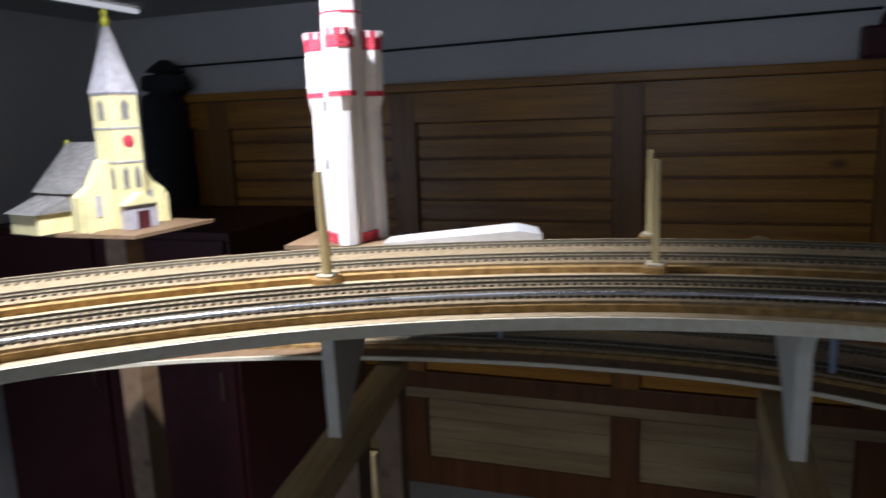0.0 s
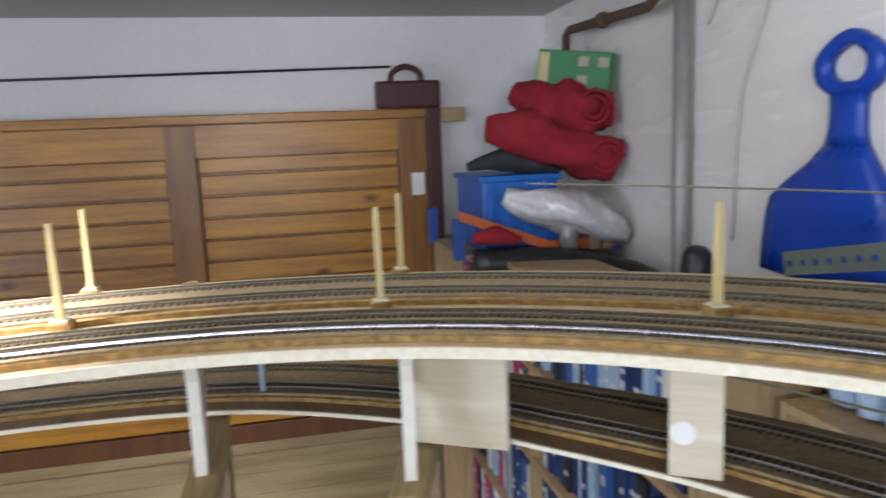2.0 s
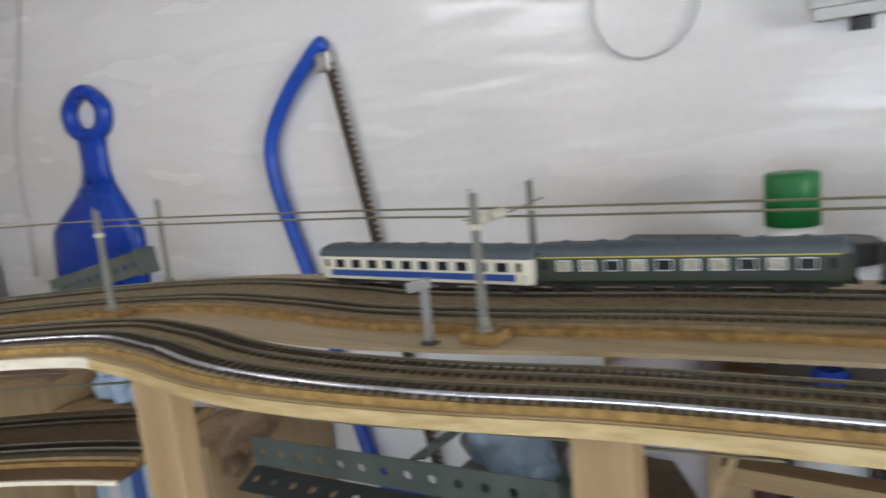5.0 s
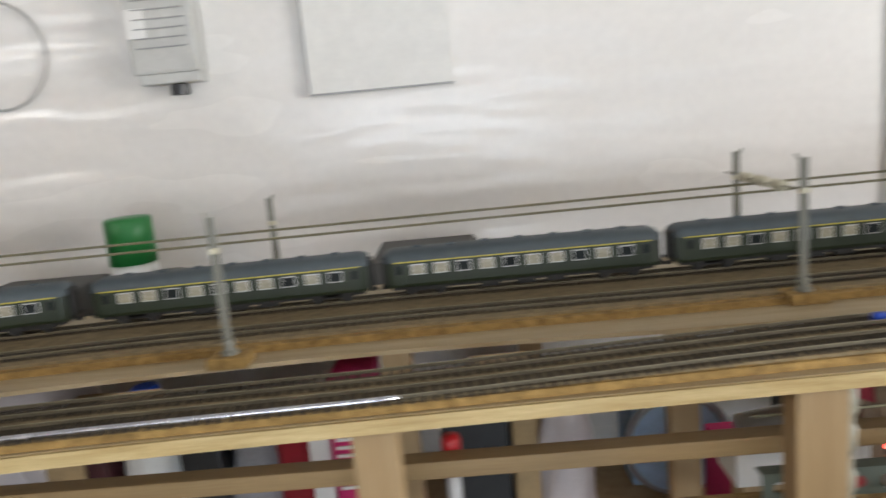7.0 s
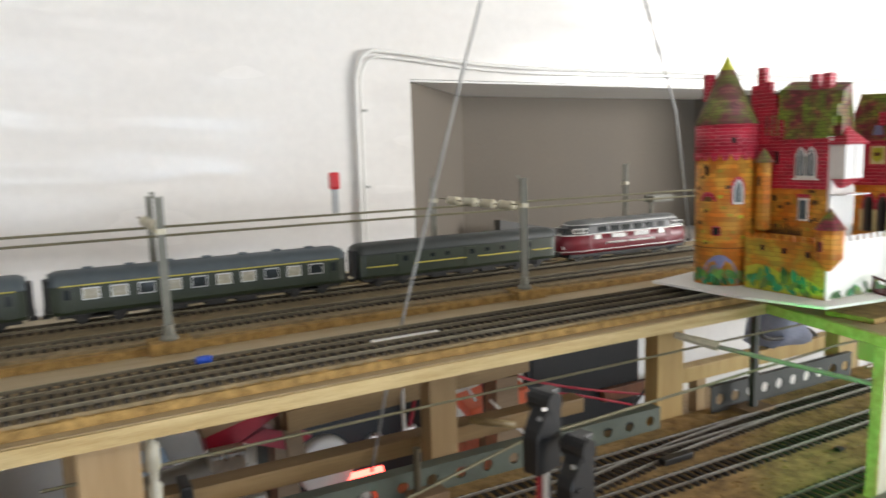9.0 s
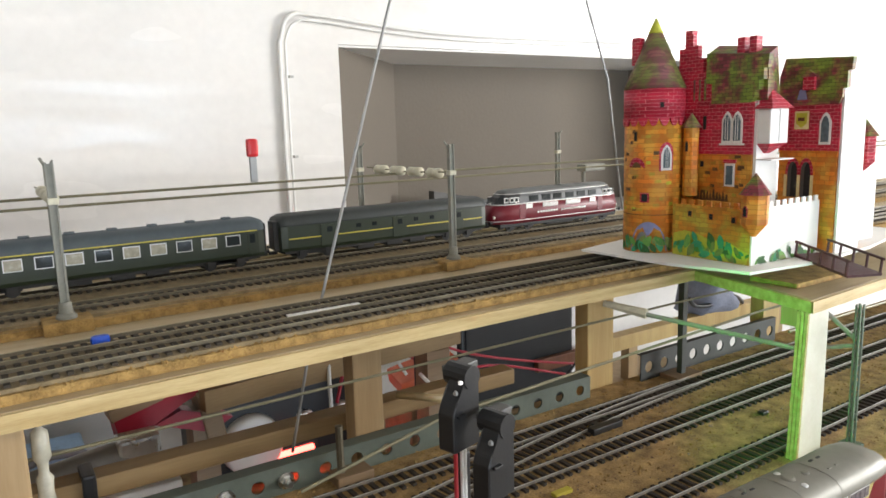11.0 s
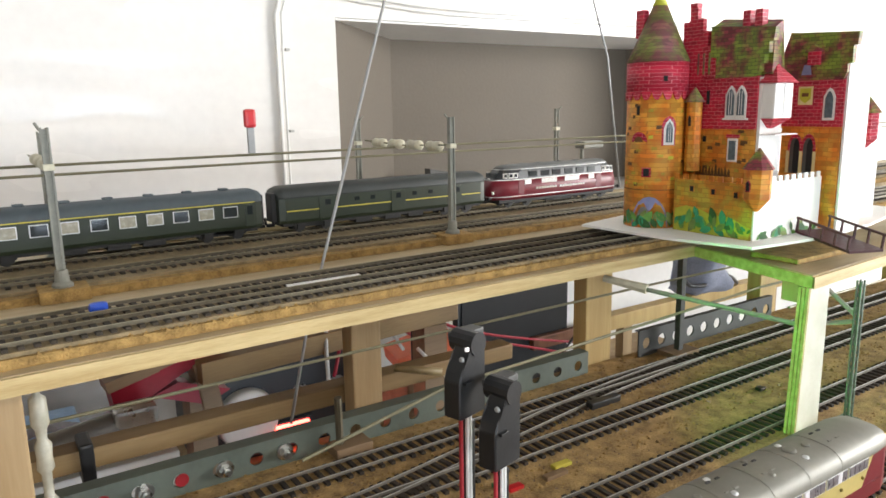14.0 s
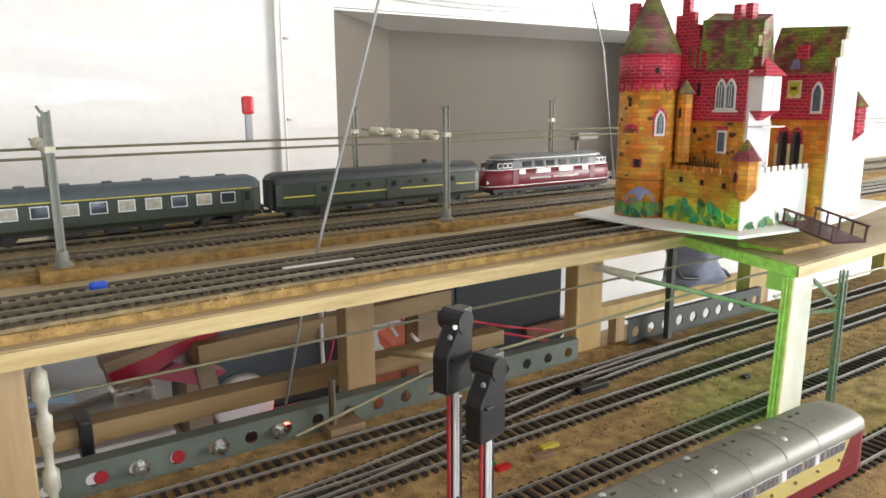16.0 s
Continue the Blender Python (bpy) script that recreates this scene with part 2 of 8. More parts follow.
M_BLUE = mat("cobalt_blue_band", (0.02, 0.075, 0.30), 0.42, vary=0.1, scale=60)
M_WHITE = mat("white_paint", (0.80, 0.79, 0.75), 0.5, vary=0.06, scale=40)
M_METAL = mat("bright_metal", (0.6, 0.6, 0.58), 0.3, 1.0, vary=0.15, scale=90)
M_GIRDER = mat("grey_green_enamel", (0.125, 0.150, 0.125), 0.5, vary=0.2, scale=25, fine=240)
M_HOLE = mat("dark_hole", (0.015, 0.015, 0.014), 0.9, vary=0.1)
M_MATTE = mat("matte_black_plastic", (0.010, 0.010, 0.011), 0.42, vary=0.25, scale=120, fine=500, bump=0.04)
M_BLACK = mat("black_plastic", (0.018, 0.018, 0.019), 0.38, vary=0.2, scale=60)
M_SHOVEL = mat("blue_plastic", (0.006, 0.060, 0.42), 0.30, vary=0.1, scale=14)
M_SAW = mat("blue_saw_enamel", (0.010, 0.075, 0.44), 0.35, vary=0.2, scale=30)
M_BLADE = mat("rusty_blade", (0.10, 0.075, 0.06), 0.5, 0.6, vary=0.4, scale=60)
M_PIPE = mat("galvanised_pipe", (0.36, 0.36, 0.35), 0.5, 0.4, vary=0.15, scale=30)
M_PALEWIRE = mat("pale_grey_wire", (0.50, 0.49, 0.46), 0.5, vary=0.1, scale=60)
M_RUST = mat("rusty_brown_pipe", (0.12, 0.075, 0.045), 0.7, vary=0.3, scale=60)
M_REDC = mat("red_canvas", (0.30, 0.012, 0.022), 0.9, vary=0.3, scale=16, fine=500, bump=0.4)
M_BURG = mat("burgundy_leather", (0.07, 0.012, 0.016), 0.5, vary=0.3, scale=20, fine=300, bump=0.2)
M_GREENBOX = mat("green_carton", (0.015, 0.18, 0.05), 0.5, vary=0.15, scale=20)
M_CRATE = mat("blue_crate", (0.012, 0.13, 0.50), 0.4, vary=0.15, scale=20)
M_ORANGE = mat("orange_enamel", (0.50, 0.10, 0.015), 0.45, vary=0.2, scale=20)
M_BAGP = mat("clear_film", (0.62, 0.62, 0.62), 0.25, vary=0.15, scale=30, bump=0.4, fine=60)
M_DARKC = mat("charcoal_cloth", (0.035, 0.037, 0.04), 0.9, vary=0.4, scale=25, fine=300, bump=0.4)
M_REDP = mat("bright_red_plastic", (0.60, 0.015, 0.02), 0.35, vary=0.1, scale=40)
M_GREENCAP = mat("green_cap", (0.01, 0.20, 0.045), 0.4, vary=0.12, scale=60)
M_GREYBOX = mat("dark_grey_case", (0.075, 0.073, 0.068), 0.55, vary=0.15, scale=30)
M_CARD = mat("white_card", (0.82, 0.81, 0.78), 0.7, vary=0.04, scale=20)


# ---- mesh helpers ----
def part(name, bm, material, parent=None, label="", smooth=False):
    """Links a bmesh as one mesh object, under a thing or part if given."""
    me = bpy.data.meshes.new(name)
    bmesh.ops.recalc_face_normals(bm, faces=bm.faces)
    bm.to_mesh(me)
    bm.free()
    for p in me.polygons:
        p.use_smooth = smooth
    for m in (material if isinstance(material, (list, tuple)) else [material]):
        me.materials.append(m)
    ob = new(name, me)
    if parent:
        ob.parent = parent
    return tagged(ob, label)


def thing(name, m, label, category, group="", kind=""):
    """An Empty at the base of a thing made of parts."""
    ob = new(name)
    ob.empty_display_size = 0.02
    ob.matrix_basis = m
    return tagged(ob, label, category, group, kind)


def box(bm, x0, y0, z0, x1, y1, z1, bevel=0.0, m=None):
    vs = [bm.verts.new((x, y, z)) for z in (z0, z1) for x, y in ((x0, y0), (x1, y0), (x1, y1), (x0, y1))]
    fs = [bm.faces.new([vs[i] for i in f]) for f in ((3, 2, 1, 0), (4, 5, 6, 7), (0, 1, 5, 4), (1, 2, 6, 5), (2, 3, 7, 6), (3, 0, 4, 7))]
    if bevel:
        edges = list({e for f in fs for e in f.edges})
        got = bmesh.ops.bevel(bm, geom=edges, offset=bevel, segments=2, affect="EDGES", profile=0.6)
        vs = list({v for f in got["faces"] for v in f.verts} | {v for v in vs if v.is_valid})
    if m is not None:
        bmesh.ops.transform(bm, matrix=m, verts=[v for v in vs if v.is_valid])
    return bm


def boxed(x0, y0, z0, x1, y1, z1, bevel=0.0, m=None):
    return box(bmesh.new(), x0, y0, z0, x1, y1, z1, bevel, m)


def prism(bm, pts, z0, z1, m=None):
    """An upright prism over a plan polygon."""
    lo, hi = [bm.verts.new((x, y, z0)) for x, y in pts], [bm.verts.new((x, y, z1)) for x, y in pts]
    bm.faces.new(lo[::-1]), bm.faces.new(hi)
    n = len(pts)
    for i in range(n):
        bm.faces.new((lo[i], lo[(i + 1) % n], hi[(i + 1) % n], hi[i]))
    if m is not None:
        bmesh.ops.transform(bm, matrix=m, verts=lo + hi)
    return bm


def lathe(bm, prof, n=20, m=None):
    """Turns a list of (radius, height) about z."""
    rings = []
    for r, z in prof:
        rings.append([bm.verts.new((r * math.cos(k * math.tau / n), r * math.sin(k * math.tau / n), z)) for k in range(n)])
    for a, b in zip(rings, rings[1:]):
        for k in range(n):
            bm.faces.new((a[k], a[(k + 1) % n], b[(k + 1) % n], b[k]))
    bm.faces.new(rings[0][::-1]), bm.faces.new(rings[-1])
    if m is not None:
        bmesh.ops.transform(bm, matrix=m, verts=[v for r in rings for v in r])
    return bm


def loft(bm, sections, m=None):
    """Skins closed sections, each a list of (x, y, z), and caps the ends."""
    rings = [[bm.verts.new(p) for p in s] for s in sections]
    for a, b in zip(rings, rings[1:]):
        n = len(a)
        for k in range(n):
            bm.faces.new((a[k], a[(k + 1) % n], b[(k + 1) % n], b[k]))
    bm.faces.new(rings[0][::-1]), bm.faces.new(rings[-1])
    if m is not None:
        bmesh.ops.transform(bm, matrix=m, verts=[v for r in rings for v in r])
    return bm


def tube(bm, pts, r, n=8, m=None):
    """A round bar or cable along points; r may be a list."""
    pts = [Vector(p) for p in pts]
    secs, a = [], None
    for i, p in enumerate(pts):
        d = (pts[min(i + 1, len(pts) - 1)] - pts[max(i - 1, 0)]).normalized()
        if a is None:
            a = d.cross(Vector((0, 0, 1)) if abs(d.z) < 0.9 else Vector((1, 0, 0)))
        a = (a - d * a.dot(d)).normalized()
        b = d.cross(a)
        q = r[i] if isinstance(r, (list, tuple)) else r
        secs.append([p + q * (math.cos(k * math.tau / n) * a + math.sin(k * math.tau / n) * b) for k in range(n)])
    return loft(bm, secs, m)


def curve_pts(knots, n=8):
    """Smooth points through knots of any dimension."""
    k = [Vector(p) for p in knots]
    k = [2 * k[0] - k[1]] + k + [2 * k[-1] - k[-2]]
    out = []
    for i in range(1, len(k) - 2):
        a, b, c, d = k[i - 1:i + 3]
        for j in range(n):
            t = j / n
            out.append(0.5 * (2 * b + (c - a) * t + (2 * a - 5 * b + 4 * c - d) * t * t + (3 * b - a - 3 * c + d) * t ** 3))
    return out + [k[-2]]


# ---- the line of the layout ----
CX, CY, CR = -0.016, -0.008, 0.808
KNOTS = [(CX + CR * math.cos(radians(a)), CY + CR * math.sin(radians(a))) for a in range(250, 128, -15)]
KNOTS += [(-0.36, 0.710), (-0.22, 0.722), (-0.10, 0.713), (0.035, 0.729), (0.20, 0.764), (0.45, 0.793), (0.93, 0.816), (1.27, 0.822), (1.8, 0.822), (2.4, 0.822), (3.3, 0.822)]


class Line:
    """A plan curve measured by its length, with points set off to its left."""

    def __init__(self, knots):
        fine = [Vector((p[0], p[1])) for p in curve_pts([(x, y, 0) for x, y in knots], 30)]
        self.pts = fine
        self.s = [0.0]
        for a, b in zip(fine, fine[1:]):
            self.s.append(self.s[-1] + (b - a).length)
        self.length = self.s[-1]

    def at(self, s, off=0.0):
        i = int(np.searchsorted(self.s, s)) - 1
        i = max(0, min(i, len(self.pts) - 2))
        a, b = self.pts[i], self.pts[i + 1]
        t = (s - self.s[i]) / max(1e-9, self.s[i + 1] - self.s[i])
        ta = (self.pts[min(i + 1, len(self.pts) - 1)] - self.pts[max(i - 1, 0)]).normalized()
        tb = (self.pts[min(i + 2, len(self.pts) - 1)] - self.pts[i]).normalized()
        d = ta.lerp(tb, t).normalized()
        return a.lerp(b, t) + off * Vector((-d.y, d.x)), d

    def near_x(self, x):
        """Length at which the line passes x on its straight side."""
        for i in range(len(self.pts) - 1, 0, -1):
            if self.pts[i - 1].x <= x:
                return self.s[i - 1]
        return 0.0


def ease(x, a, b):
    t = max(0.0, min(1.0, (x - a) / (b - a)))
    return t * t * (3 - 2 * t)


MAIN = Line(KNOTS)
DECK, BED, SLEEPER_TOP, RAIL_TOP = 1.240, 1.2457, 1.2496, 1.2520


def off_of(curve_off, straight_off, bulge=0.0):
    """Offset easing from the curve to the straight, with a bulge where the beds part."""
    dip = -0.006 if bulge and curve_off < 0 and straight_off < -0.05 else 0.0
    return lambda x: (curve_off + (straight_off - curve_off) * ease(x, -0.5, 0.6) + bulge * ease(x, -0.35, 0.1) * (1 - ease(x, 0.55, 0.95))
                      + dip * ease(x, -0.34, -0.12) * (1 - ease(x, -0.10, 0.16)))


def ribbon(bm, line, s0, s1, o0, o1, z0, z1, step=0.03):
    """A flat strip with thickness between two offsets from a line."""
    n = max(2, int((s1 - s0) / step))
    secs = []
    for k in range(n + 1):
        s = s0 + (s1 - s0) * k / n
        x = line.at(s)[0].x
        a = line.at(s, o0(x) if callable(o0) else o0)[0]
        b = line.at(s, o1(x) if callable(o1) else o1)[0]
        secs.append([(a.x, a.y, z0), (b.x, b.y, z0), (b.x, b.y, z1), (a.x, a.y, z1)])
    return loft(bm, secs)


# ---- room ----
WA, WB, WC, WD, CEIL, FLOOR = -3.32, 1.312, 3.75, -3.1, 1.95, -0.42
bm = boxed(WA - 0.15, WD - 0.15, FLOOR - 0.12, WC + 0.15, WB + 0.6, FLOOR)
tagged(part("floor", bm, M_FLOOR), "grey bare concrete cellar floor", "floor", kind="structure")
bm = boxed(WA - 0.15, WD - 0.15, CEIL, WC + 0.15, WB + 0.6, CEIL + 0.12)
tagged(part("ceiling", bm, M_CEIL), "low grey painted ceiling of a hobby room", "ceiling", kind="structure")
bm = boxed(WA - 0.15, WD, FLOOR, WA, WB, CEIL)
tagged(part("wall_west", bm, M_PLASTER), "white plastered wall behind the pine panelling", "wall", kind="structure")
# Both south openings are added, unseen, to go with the fill lamps.
bm = bmesh.new()
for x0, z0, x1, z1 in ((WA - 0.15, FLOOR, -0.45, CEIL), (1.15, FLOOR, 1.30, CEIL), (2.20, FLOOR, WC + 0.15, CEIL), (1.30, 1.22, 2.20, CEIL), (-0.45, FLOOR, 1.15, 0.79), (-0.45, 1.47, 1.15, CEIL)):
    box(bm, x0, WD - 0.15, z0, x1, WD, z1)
tagged(part("wall_south", bm, M_PLASTER), "white plastered wall with two added openings for unseen fill lamps", "wall", kind="structure")
# east wall with a window opening
bm = bmesh.new()
for y0, z0, y1, z1 in ((WD, FLOOR, -1.2, CEIL), (0.15, FLOOR, WB, CEIL), (-1.2, FLOOR, 0.15, 1.1), (-1.2, 1.85, 0.15, CEIL)):
    box(bm, WC, y0, z0, WC + 0.15, y1, z1)
tagged(part("wall_east", bm, M_PLASTER), "white plastered wall with a window opening", "wall", kind="structure")
# north wall with a splayed niche
NX0, NX1, NX0B, NX1B, NZ0, NZ1, NY = 1.387, 2.36, 1.62, 2.30, 1.185, 1.508, 1.55
bm = bmesh.new()
box(bm, WA - 0.15, WB, FLOOR, NX0, WB + 0.4, CEIL)
box(bm, NX1, WB, FLOOR, WC + 0.15, WB + 0.4, CEIL)
box(bm, NX0, WB, NZ1, NX1, WB + 0.4, CEIL)
box(bm, NX0, WB, FLOOR, NX1, WB + 0.4, NZ0)
north = tagged(part("wall_north", bm, M_WALL), "white plastered wall with a deep splayed niche", "wall", kind="structure")
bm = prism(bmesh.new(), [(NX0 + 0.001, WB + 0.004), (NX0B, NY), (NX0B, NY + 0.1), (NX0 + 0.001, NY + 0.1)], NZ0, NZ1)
tagged(part("niche_side", bm, M_NICHE_SHADED), "beige-grey splayed side of the niche with shade put into its colour", "niche", kind="structure")
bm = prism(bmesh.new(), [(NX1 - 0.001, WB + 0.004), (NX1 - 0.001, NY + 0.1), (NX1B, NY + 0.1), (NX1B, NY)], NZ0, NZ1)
tagged(part("niche_side", bm, M_NICHE_SHADED), "beige-grey splayed side of the niche with shade put into its colour", "niche", kind="structure")
tagged(part("niche_back", boxed(NX0B, NY, NZ0, NX1B, NY + 0.1, NZ1), M_NICHE_SHADED), "beige-grey back of the niche with shade put into its colour", "niche", kind="structure")
bm = boxed(NX0 + 0.002, WB + 0.003, NZ1 - 0.004, NX1 - 0.002, NY + 0.1, NZ1 - 0.0005)
tagged(part("niche_soffit", bm, M_PLASTER), "pale painted underside of the niche lintel", "soffit", kind="structure")

# ---- upper deck ----
E_OUT = off_of(-0.135, -0.152, 0.002)
E_CORK = off_of(-0.124, -0.142, -0.005)
S0, S1 = 0.0, MAIN.near_x(3.2)
SG0, SG1 = MAIN.near_x(-0.22), MAIN.near_x(1.02)
deck = thing("upper_deck", Matrix(), "pale plywood deck curving round the room and carrying four tracks", "railway deck")
part("board", ribbon(bmesh.new(), MAIN, S0, S1, off_of(-0.046, -0.046, 0.022), off_of(0.20, 0.205), DECK - 0.0035, DECK), M_PLY, deck)
part("board", ribbon(bmesh.new(), MAIN, S0, SG0, E_OUT, -0.046, DECK - 0.009, DECK), M_PLY, deck)
part("board", ribbon(bmesh.new(), MAIN, SG0, SG1, E_OUT, off_of(-0.050, -0.072, -0.024), DECK - 0.009, DECK), M_PLY, deck)
part("board", ribbon(bmesh.new(), MAIN, SG1, S1, E_OUT, -0.046, DECK - 0.009, DECK), M_PLY, deck)
# Up to SE the edge is coloured paler for the direct light on it.
SE = MAIN.near_x(-0.30)
part("edge_strip", ribbon(bmesh.new(), MAIN, S0, SE, lambda x: E_OUT(x) - 0.003, E_OUT, DECK - 0.010, DECK - 0.0005), M_BRIGHTEDGE, deck, "sawn plywood edge with direct light put into its colour")
part("edge_strip", ribbon(bmesh.new(), MAIN, SE, S1, lambda x: E_OUT(x) - 0.003, E_OUT, DECK - 0.010, DECK - 0.0005), M_EDGE, deck, "pale sawn plywood edge")
for x in (0.10, 0.38, 0.66, 0.86):
    s = MAIN.near_x(x)
    part("crosspiece", ribbon(bmesh.new(), MAIN, s, s + 0.04, -0.066, -0.048, DECK - 0.016, DECK - 0.003), M_PINE, deck)
part("cork_strip", ribbon(bmesh.new(), MAIN, S0, S1, off_of(0.012, -0.006, 0.010), off_of(0.150, 0.130, 0.010), DECK, BED), M_CORK, deck, "crumbly brown cork roadbed")
part("cork_strip", ribbon(bmesh.new(), MAIN, S0, S1, E_CORK, off_of(-0.034, -0.073, -0.024), DECK, BED), M_CORK, deck, "crumbly brown cork roadbed")
part("ballast_strip", ribbon(bmesh.new(), MAIN, S0, S1, off_of(0.022, 0.004, 0.010), off_of(0.142, 0.122, 0.010), BED, BED + 0.0024), M_CORKTOP, deck)
part("ballast_strip", ribbon(bmesh.new(), MAIN, S0, S1, lambda x: E_CORK(x) + 0.0025, off_of(-0.040, -0.078, -0.022), BED, BED + 0.0024), M_CORKTOP, deck)


def one_rail(bm, line, s0, s1, off, top, foot, side, g=0.0083, w=0.00062, step=0.02, round_head=False):
    """A flat-bottomed rail beside the middle of a track."""
    n = max(2, int((s1 - s0) / step))
    secs = []
    for k in range(n + 1):
        s = s0 + (s1 - s0) * k / n
        o = off(line.at(s)[0].x) if callable(off) else off
        p, d = line.at(s, o + side * g)
        q = Vector((-d.y, d.x))
        prof = ((-1.3 * w, foot), (1.3 * w, foot), (0.35 * w, foot + 0.0012), (0.7 * w, top - 0.0010), (0.7 * w, top - 0.0004), (0.4 * w, top), (-0.4 * w, top), (-0.7 * w, top - 0.0004), (-0.7 * w, top - 0.0010), (-0.35 * w, foot + 0.0012))
        if round_head:
            prof = prof[:2] + tuple((0.0018 * math.cos(math.radians(b)), top - 0.0018 + 0.0018 * math.sin(math.radians(b))) for b in range(-60, 241, 20))
        secs.append([(p.x + q.x * a, p.y + q.y * a, z) for a, z in prof])
    return loft(bm, secs)


SLEEPER = bmesh.new()
box(SLEEPER, -0.0016, -0.0135, -0.0022, 0.0016, 0.0135, 0.0)
SLEEPER_MESH = bpy.data.meshes.new("sleeper")
SLEEPER_MESH2 = bpy.data.meshes.new("sleeper")
SLEEPER.to_mesh(SLEEPER_MESH)
SLEEPER.to_mesh(SLEEPER_MESH2)
SLEEPER_MESH2.materials.append(M_SLEEPER2)
SLEEPER.free()
SLEEPER_MESH.materials.append(M_SLEEPER)


def head_colour(ob, top, material):
    """Gives the running surface of a rail its own brighter colour."""
    ob.data.materials.append(material)
    for f in ob.data.polygons:
        if f.center.z > top - 0.0003:
            f.material_index = 1
    return ob


def track(name, line, s0, s1, off, top, label, rail_material, sleeper_material, single=None, pitch=0.0075, group="tracks on the layout"):
    """Two rails on sleepers; those between the two given x are objects of their own."""
    tr = thing(name, Matrix(), label, "railway track", group)
    foot = top - 0.0024
    for side in (-1, 1):
        s2 = s0
        if rail_material is M_RAILS and side == -1:
            s2 = line.near_x(0.60)
            part("rail", one_rail(bmesh.new(), line, s0, s2, off, top, foot, side, round_head=True), M_RAILS, tr, "polished steel rail", True)
        rail = part("rail", one_rail(bmesh.new(), line, s2, s1, off, top, foot, side), M_RAILD if rail_material is M_RAILS else rail_material, tr, "worn steel rail")
        head_colour(rail, top, M_HEAD if rail_material is M_RAIL else M_HEADD)
    rng = random.Random(len(name) + int(1000 * (off(0) if callable(off) else off)))
    verts, faces = [], []
    k, s = 0, s0 + 0.004
    while s < s1:
        o = off(line.at(s)[0].x) if callable(off) else off
        p, d = line.at(s, o)
        ang = math.atan2(d.y, d.x) + rng.uniform(-0.02, 0.02)
        if single and single[0] < p.x < single[1] and p.y > 0.3 and k < 290:
            ob = new("sleeper", SLEEPER_MESH2 if sleeper_material is M_SLEEPER2 else SLEEPER_MESH)
            ob.parent = tr
            ob.matrix_basis = pose(p.x, p.y, foot + 0.0002, 0, 0, math.degrees(ang))
            k += 1
        else:
            c, sn, b = math.cos(ang), math.sin(ang), len(verts)
            for z in (foot - 0.002, foot + 0.0002):
                for x, y in ((-0.0016, -0.0135), (0.0016, -0.0135), (0.0016, 0.0135), (-0.0016, 0.0135)):
                    verts.append((p.x + c * x - sn * y, p.y + sn * x + c * y, z))
            faces += [tuple(b + i for i in f) for f in ((4, 5, 6, 7), (0, 1, 5, 4), (1, 2, 6, 5), (2, 3, 7, 6), (3, 0, 4, 7))]
        s += pitch
    me = bpy.data.meshes.new("sleeper_ladder")
    me.from_pydata(verts, [], faces)
    me.materials.append(sleeper_material)
    ob = new("sleeper_ladder", me)
    ob.parent = tr
    tagged(ob, "row of dark sleepers", kind="stuff")
    return tr


T1, T2, T3, T4 = off_of(0.120, 0.098, 0.010), off_of(0.047, 0.030, 0.010), off_of(-0.058, -0.088, -0.017), off_of(-0.100, -0.123, -0.017)

# ---- lower levels ----
YARD = 1.113
yard = thing("yard_board", Matrix(), "cork-covered lower yard board under the upper deck", "railway deck")
part("board", boxed(0.80, 0.28, YARD - 0.012, 3.2, 0.7455, YARD - 0.004), M_PLY, yard)
part("cork_sheet", boxed(0.80, 0.28, YARD - 0.004, 3.2, 0.7455, YARD), M_YARD, yard, "sandy brown cork sheet with scattered scenic grit")
LOWER = Line([(-0.72, -0.98), (-0.90, -0.70), (-0.985, -0.36), (-0.985, 0.0), (-0.885, 0.24), (-0.77, 0.37), (-0.60, 0.52), (-0.36, 0.65), (0.0, 0.74), (0.5, 0.79)])
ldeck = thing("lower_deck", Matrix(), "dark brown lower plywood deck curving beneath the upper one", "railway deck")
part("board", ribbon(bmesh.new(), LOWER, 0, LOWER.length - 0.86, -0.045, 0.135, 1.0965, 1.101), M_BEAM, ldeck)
part("edge_strip", ribbon(bmesh.new(), LOWER, 0, LOWER.length - 0.86, -0.048, -0.045, 1.0960, 1.1008), M_BRIGHTEDGE, ldeck, "pale sawn edge")
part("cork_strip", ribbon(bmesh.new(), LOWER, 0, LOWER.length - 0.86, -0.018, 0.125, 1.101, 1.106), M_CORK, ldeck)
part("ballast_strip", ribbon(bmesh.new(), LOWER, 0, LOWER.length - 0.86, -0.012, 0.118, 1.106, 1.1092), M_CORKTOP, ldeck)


# ---- tracks ----
track("railway_track", MAIN, 0.0, S1, T1, RAIL_TOP, "outer upper track with dull rails on dark sleepers", M_RAILD, M_SLEEPER2)
track("railway_track", MAIN, 0.0, S1, T2, RAIL_TOP, "second upper track with dull brown rails", M_RAILD, M_SLEEPER2)
track("railway_track", MAIN, 0.0, S1, T3, RAIL_TOP, "inner upper track with olive tarnished rails", M_RAILD, M_SLEEPER2, (0.95, 1.7))
track("railway_track", MAIN, 0.0, S1, T4, RAIL_TOP, "innermost upper track with shiny rails near the deck edge", M_RAILS, M_SLEEPER2, (0.9, 1.7))
for y in (0.697, 0.640, 0.566, 0.475, 0.405):
    ln = Line([(0.82, y), (1.4, y), (2.2, y), (3.15, y)])
    track("railway_track", ln, 0.0, ln.length, 0.0, YARD + 0.0045, "lower yard track with bright rails on dark sleepers", M_RAIL, M_SLEEPER, (0.9, 2.2), pitch=0.0086)
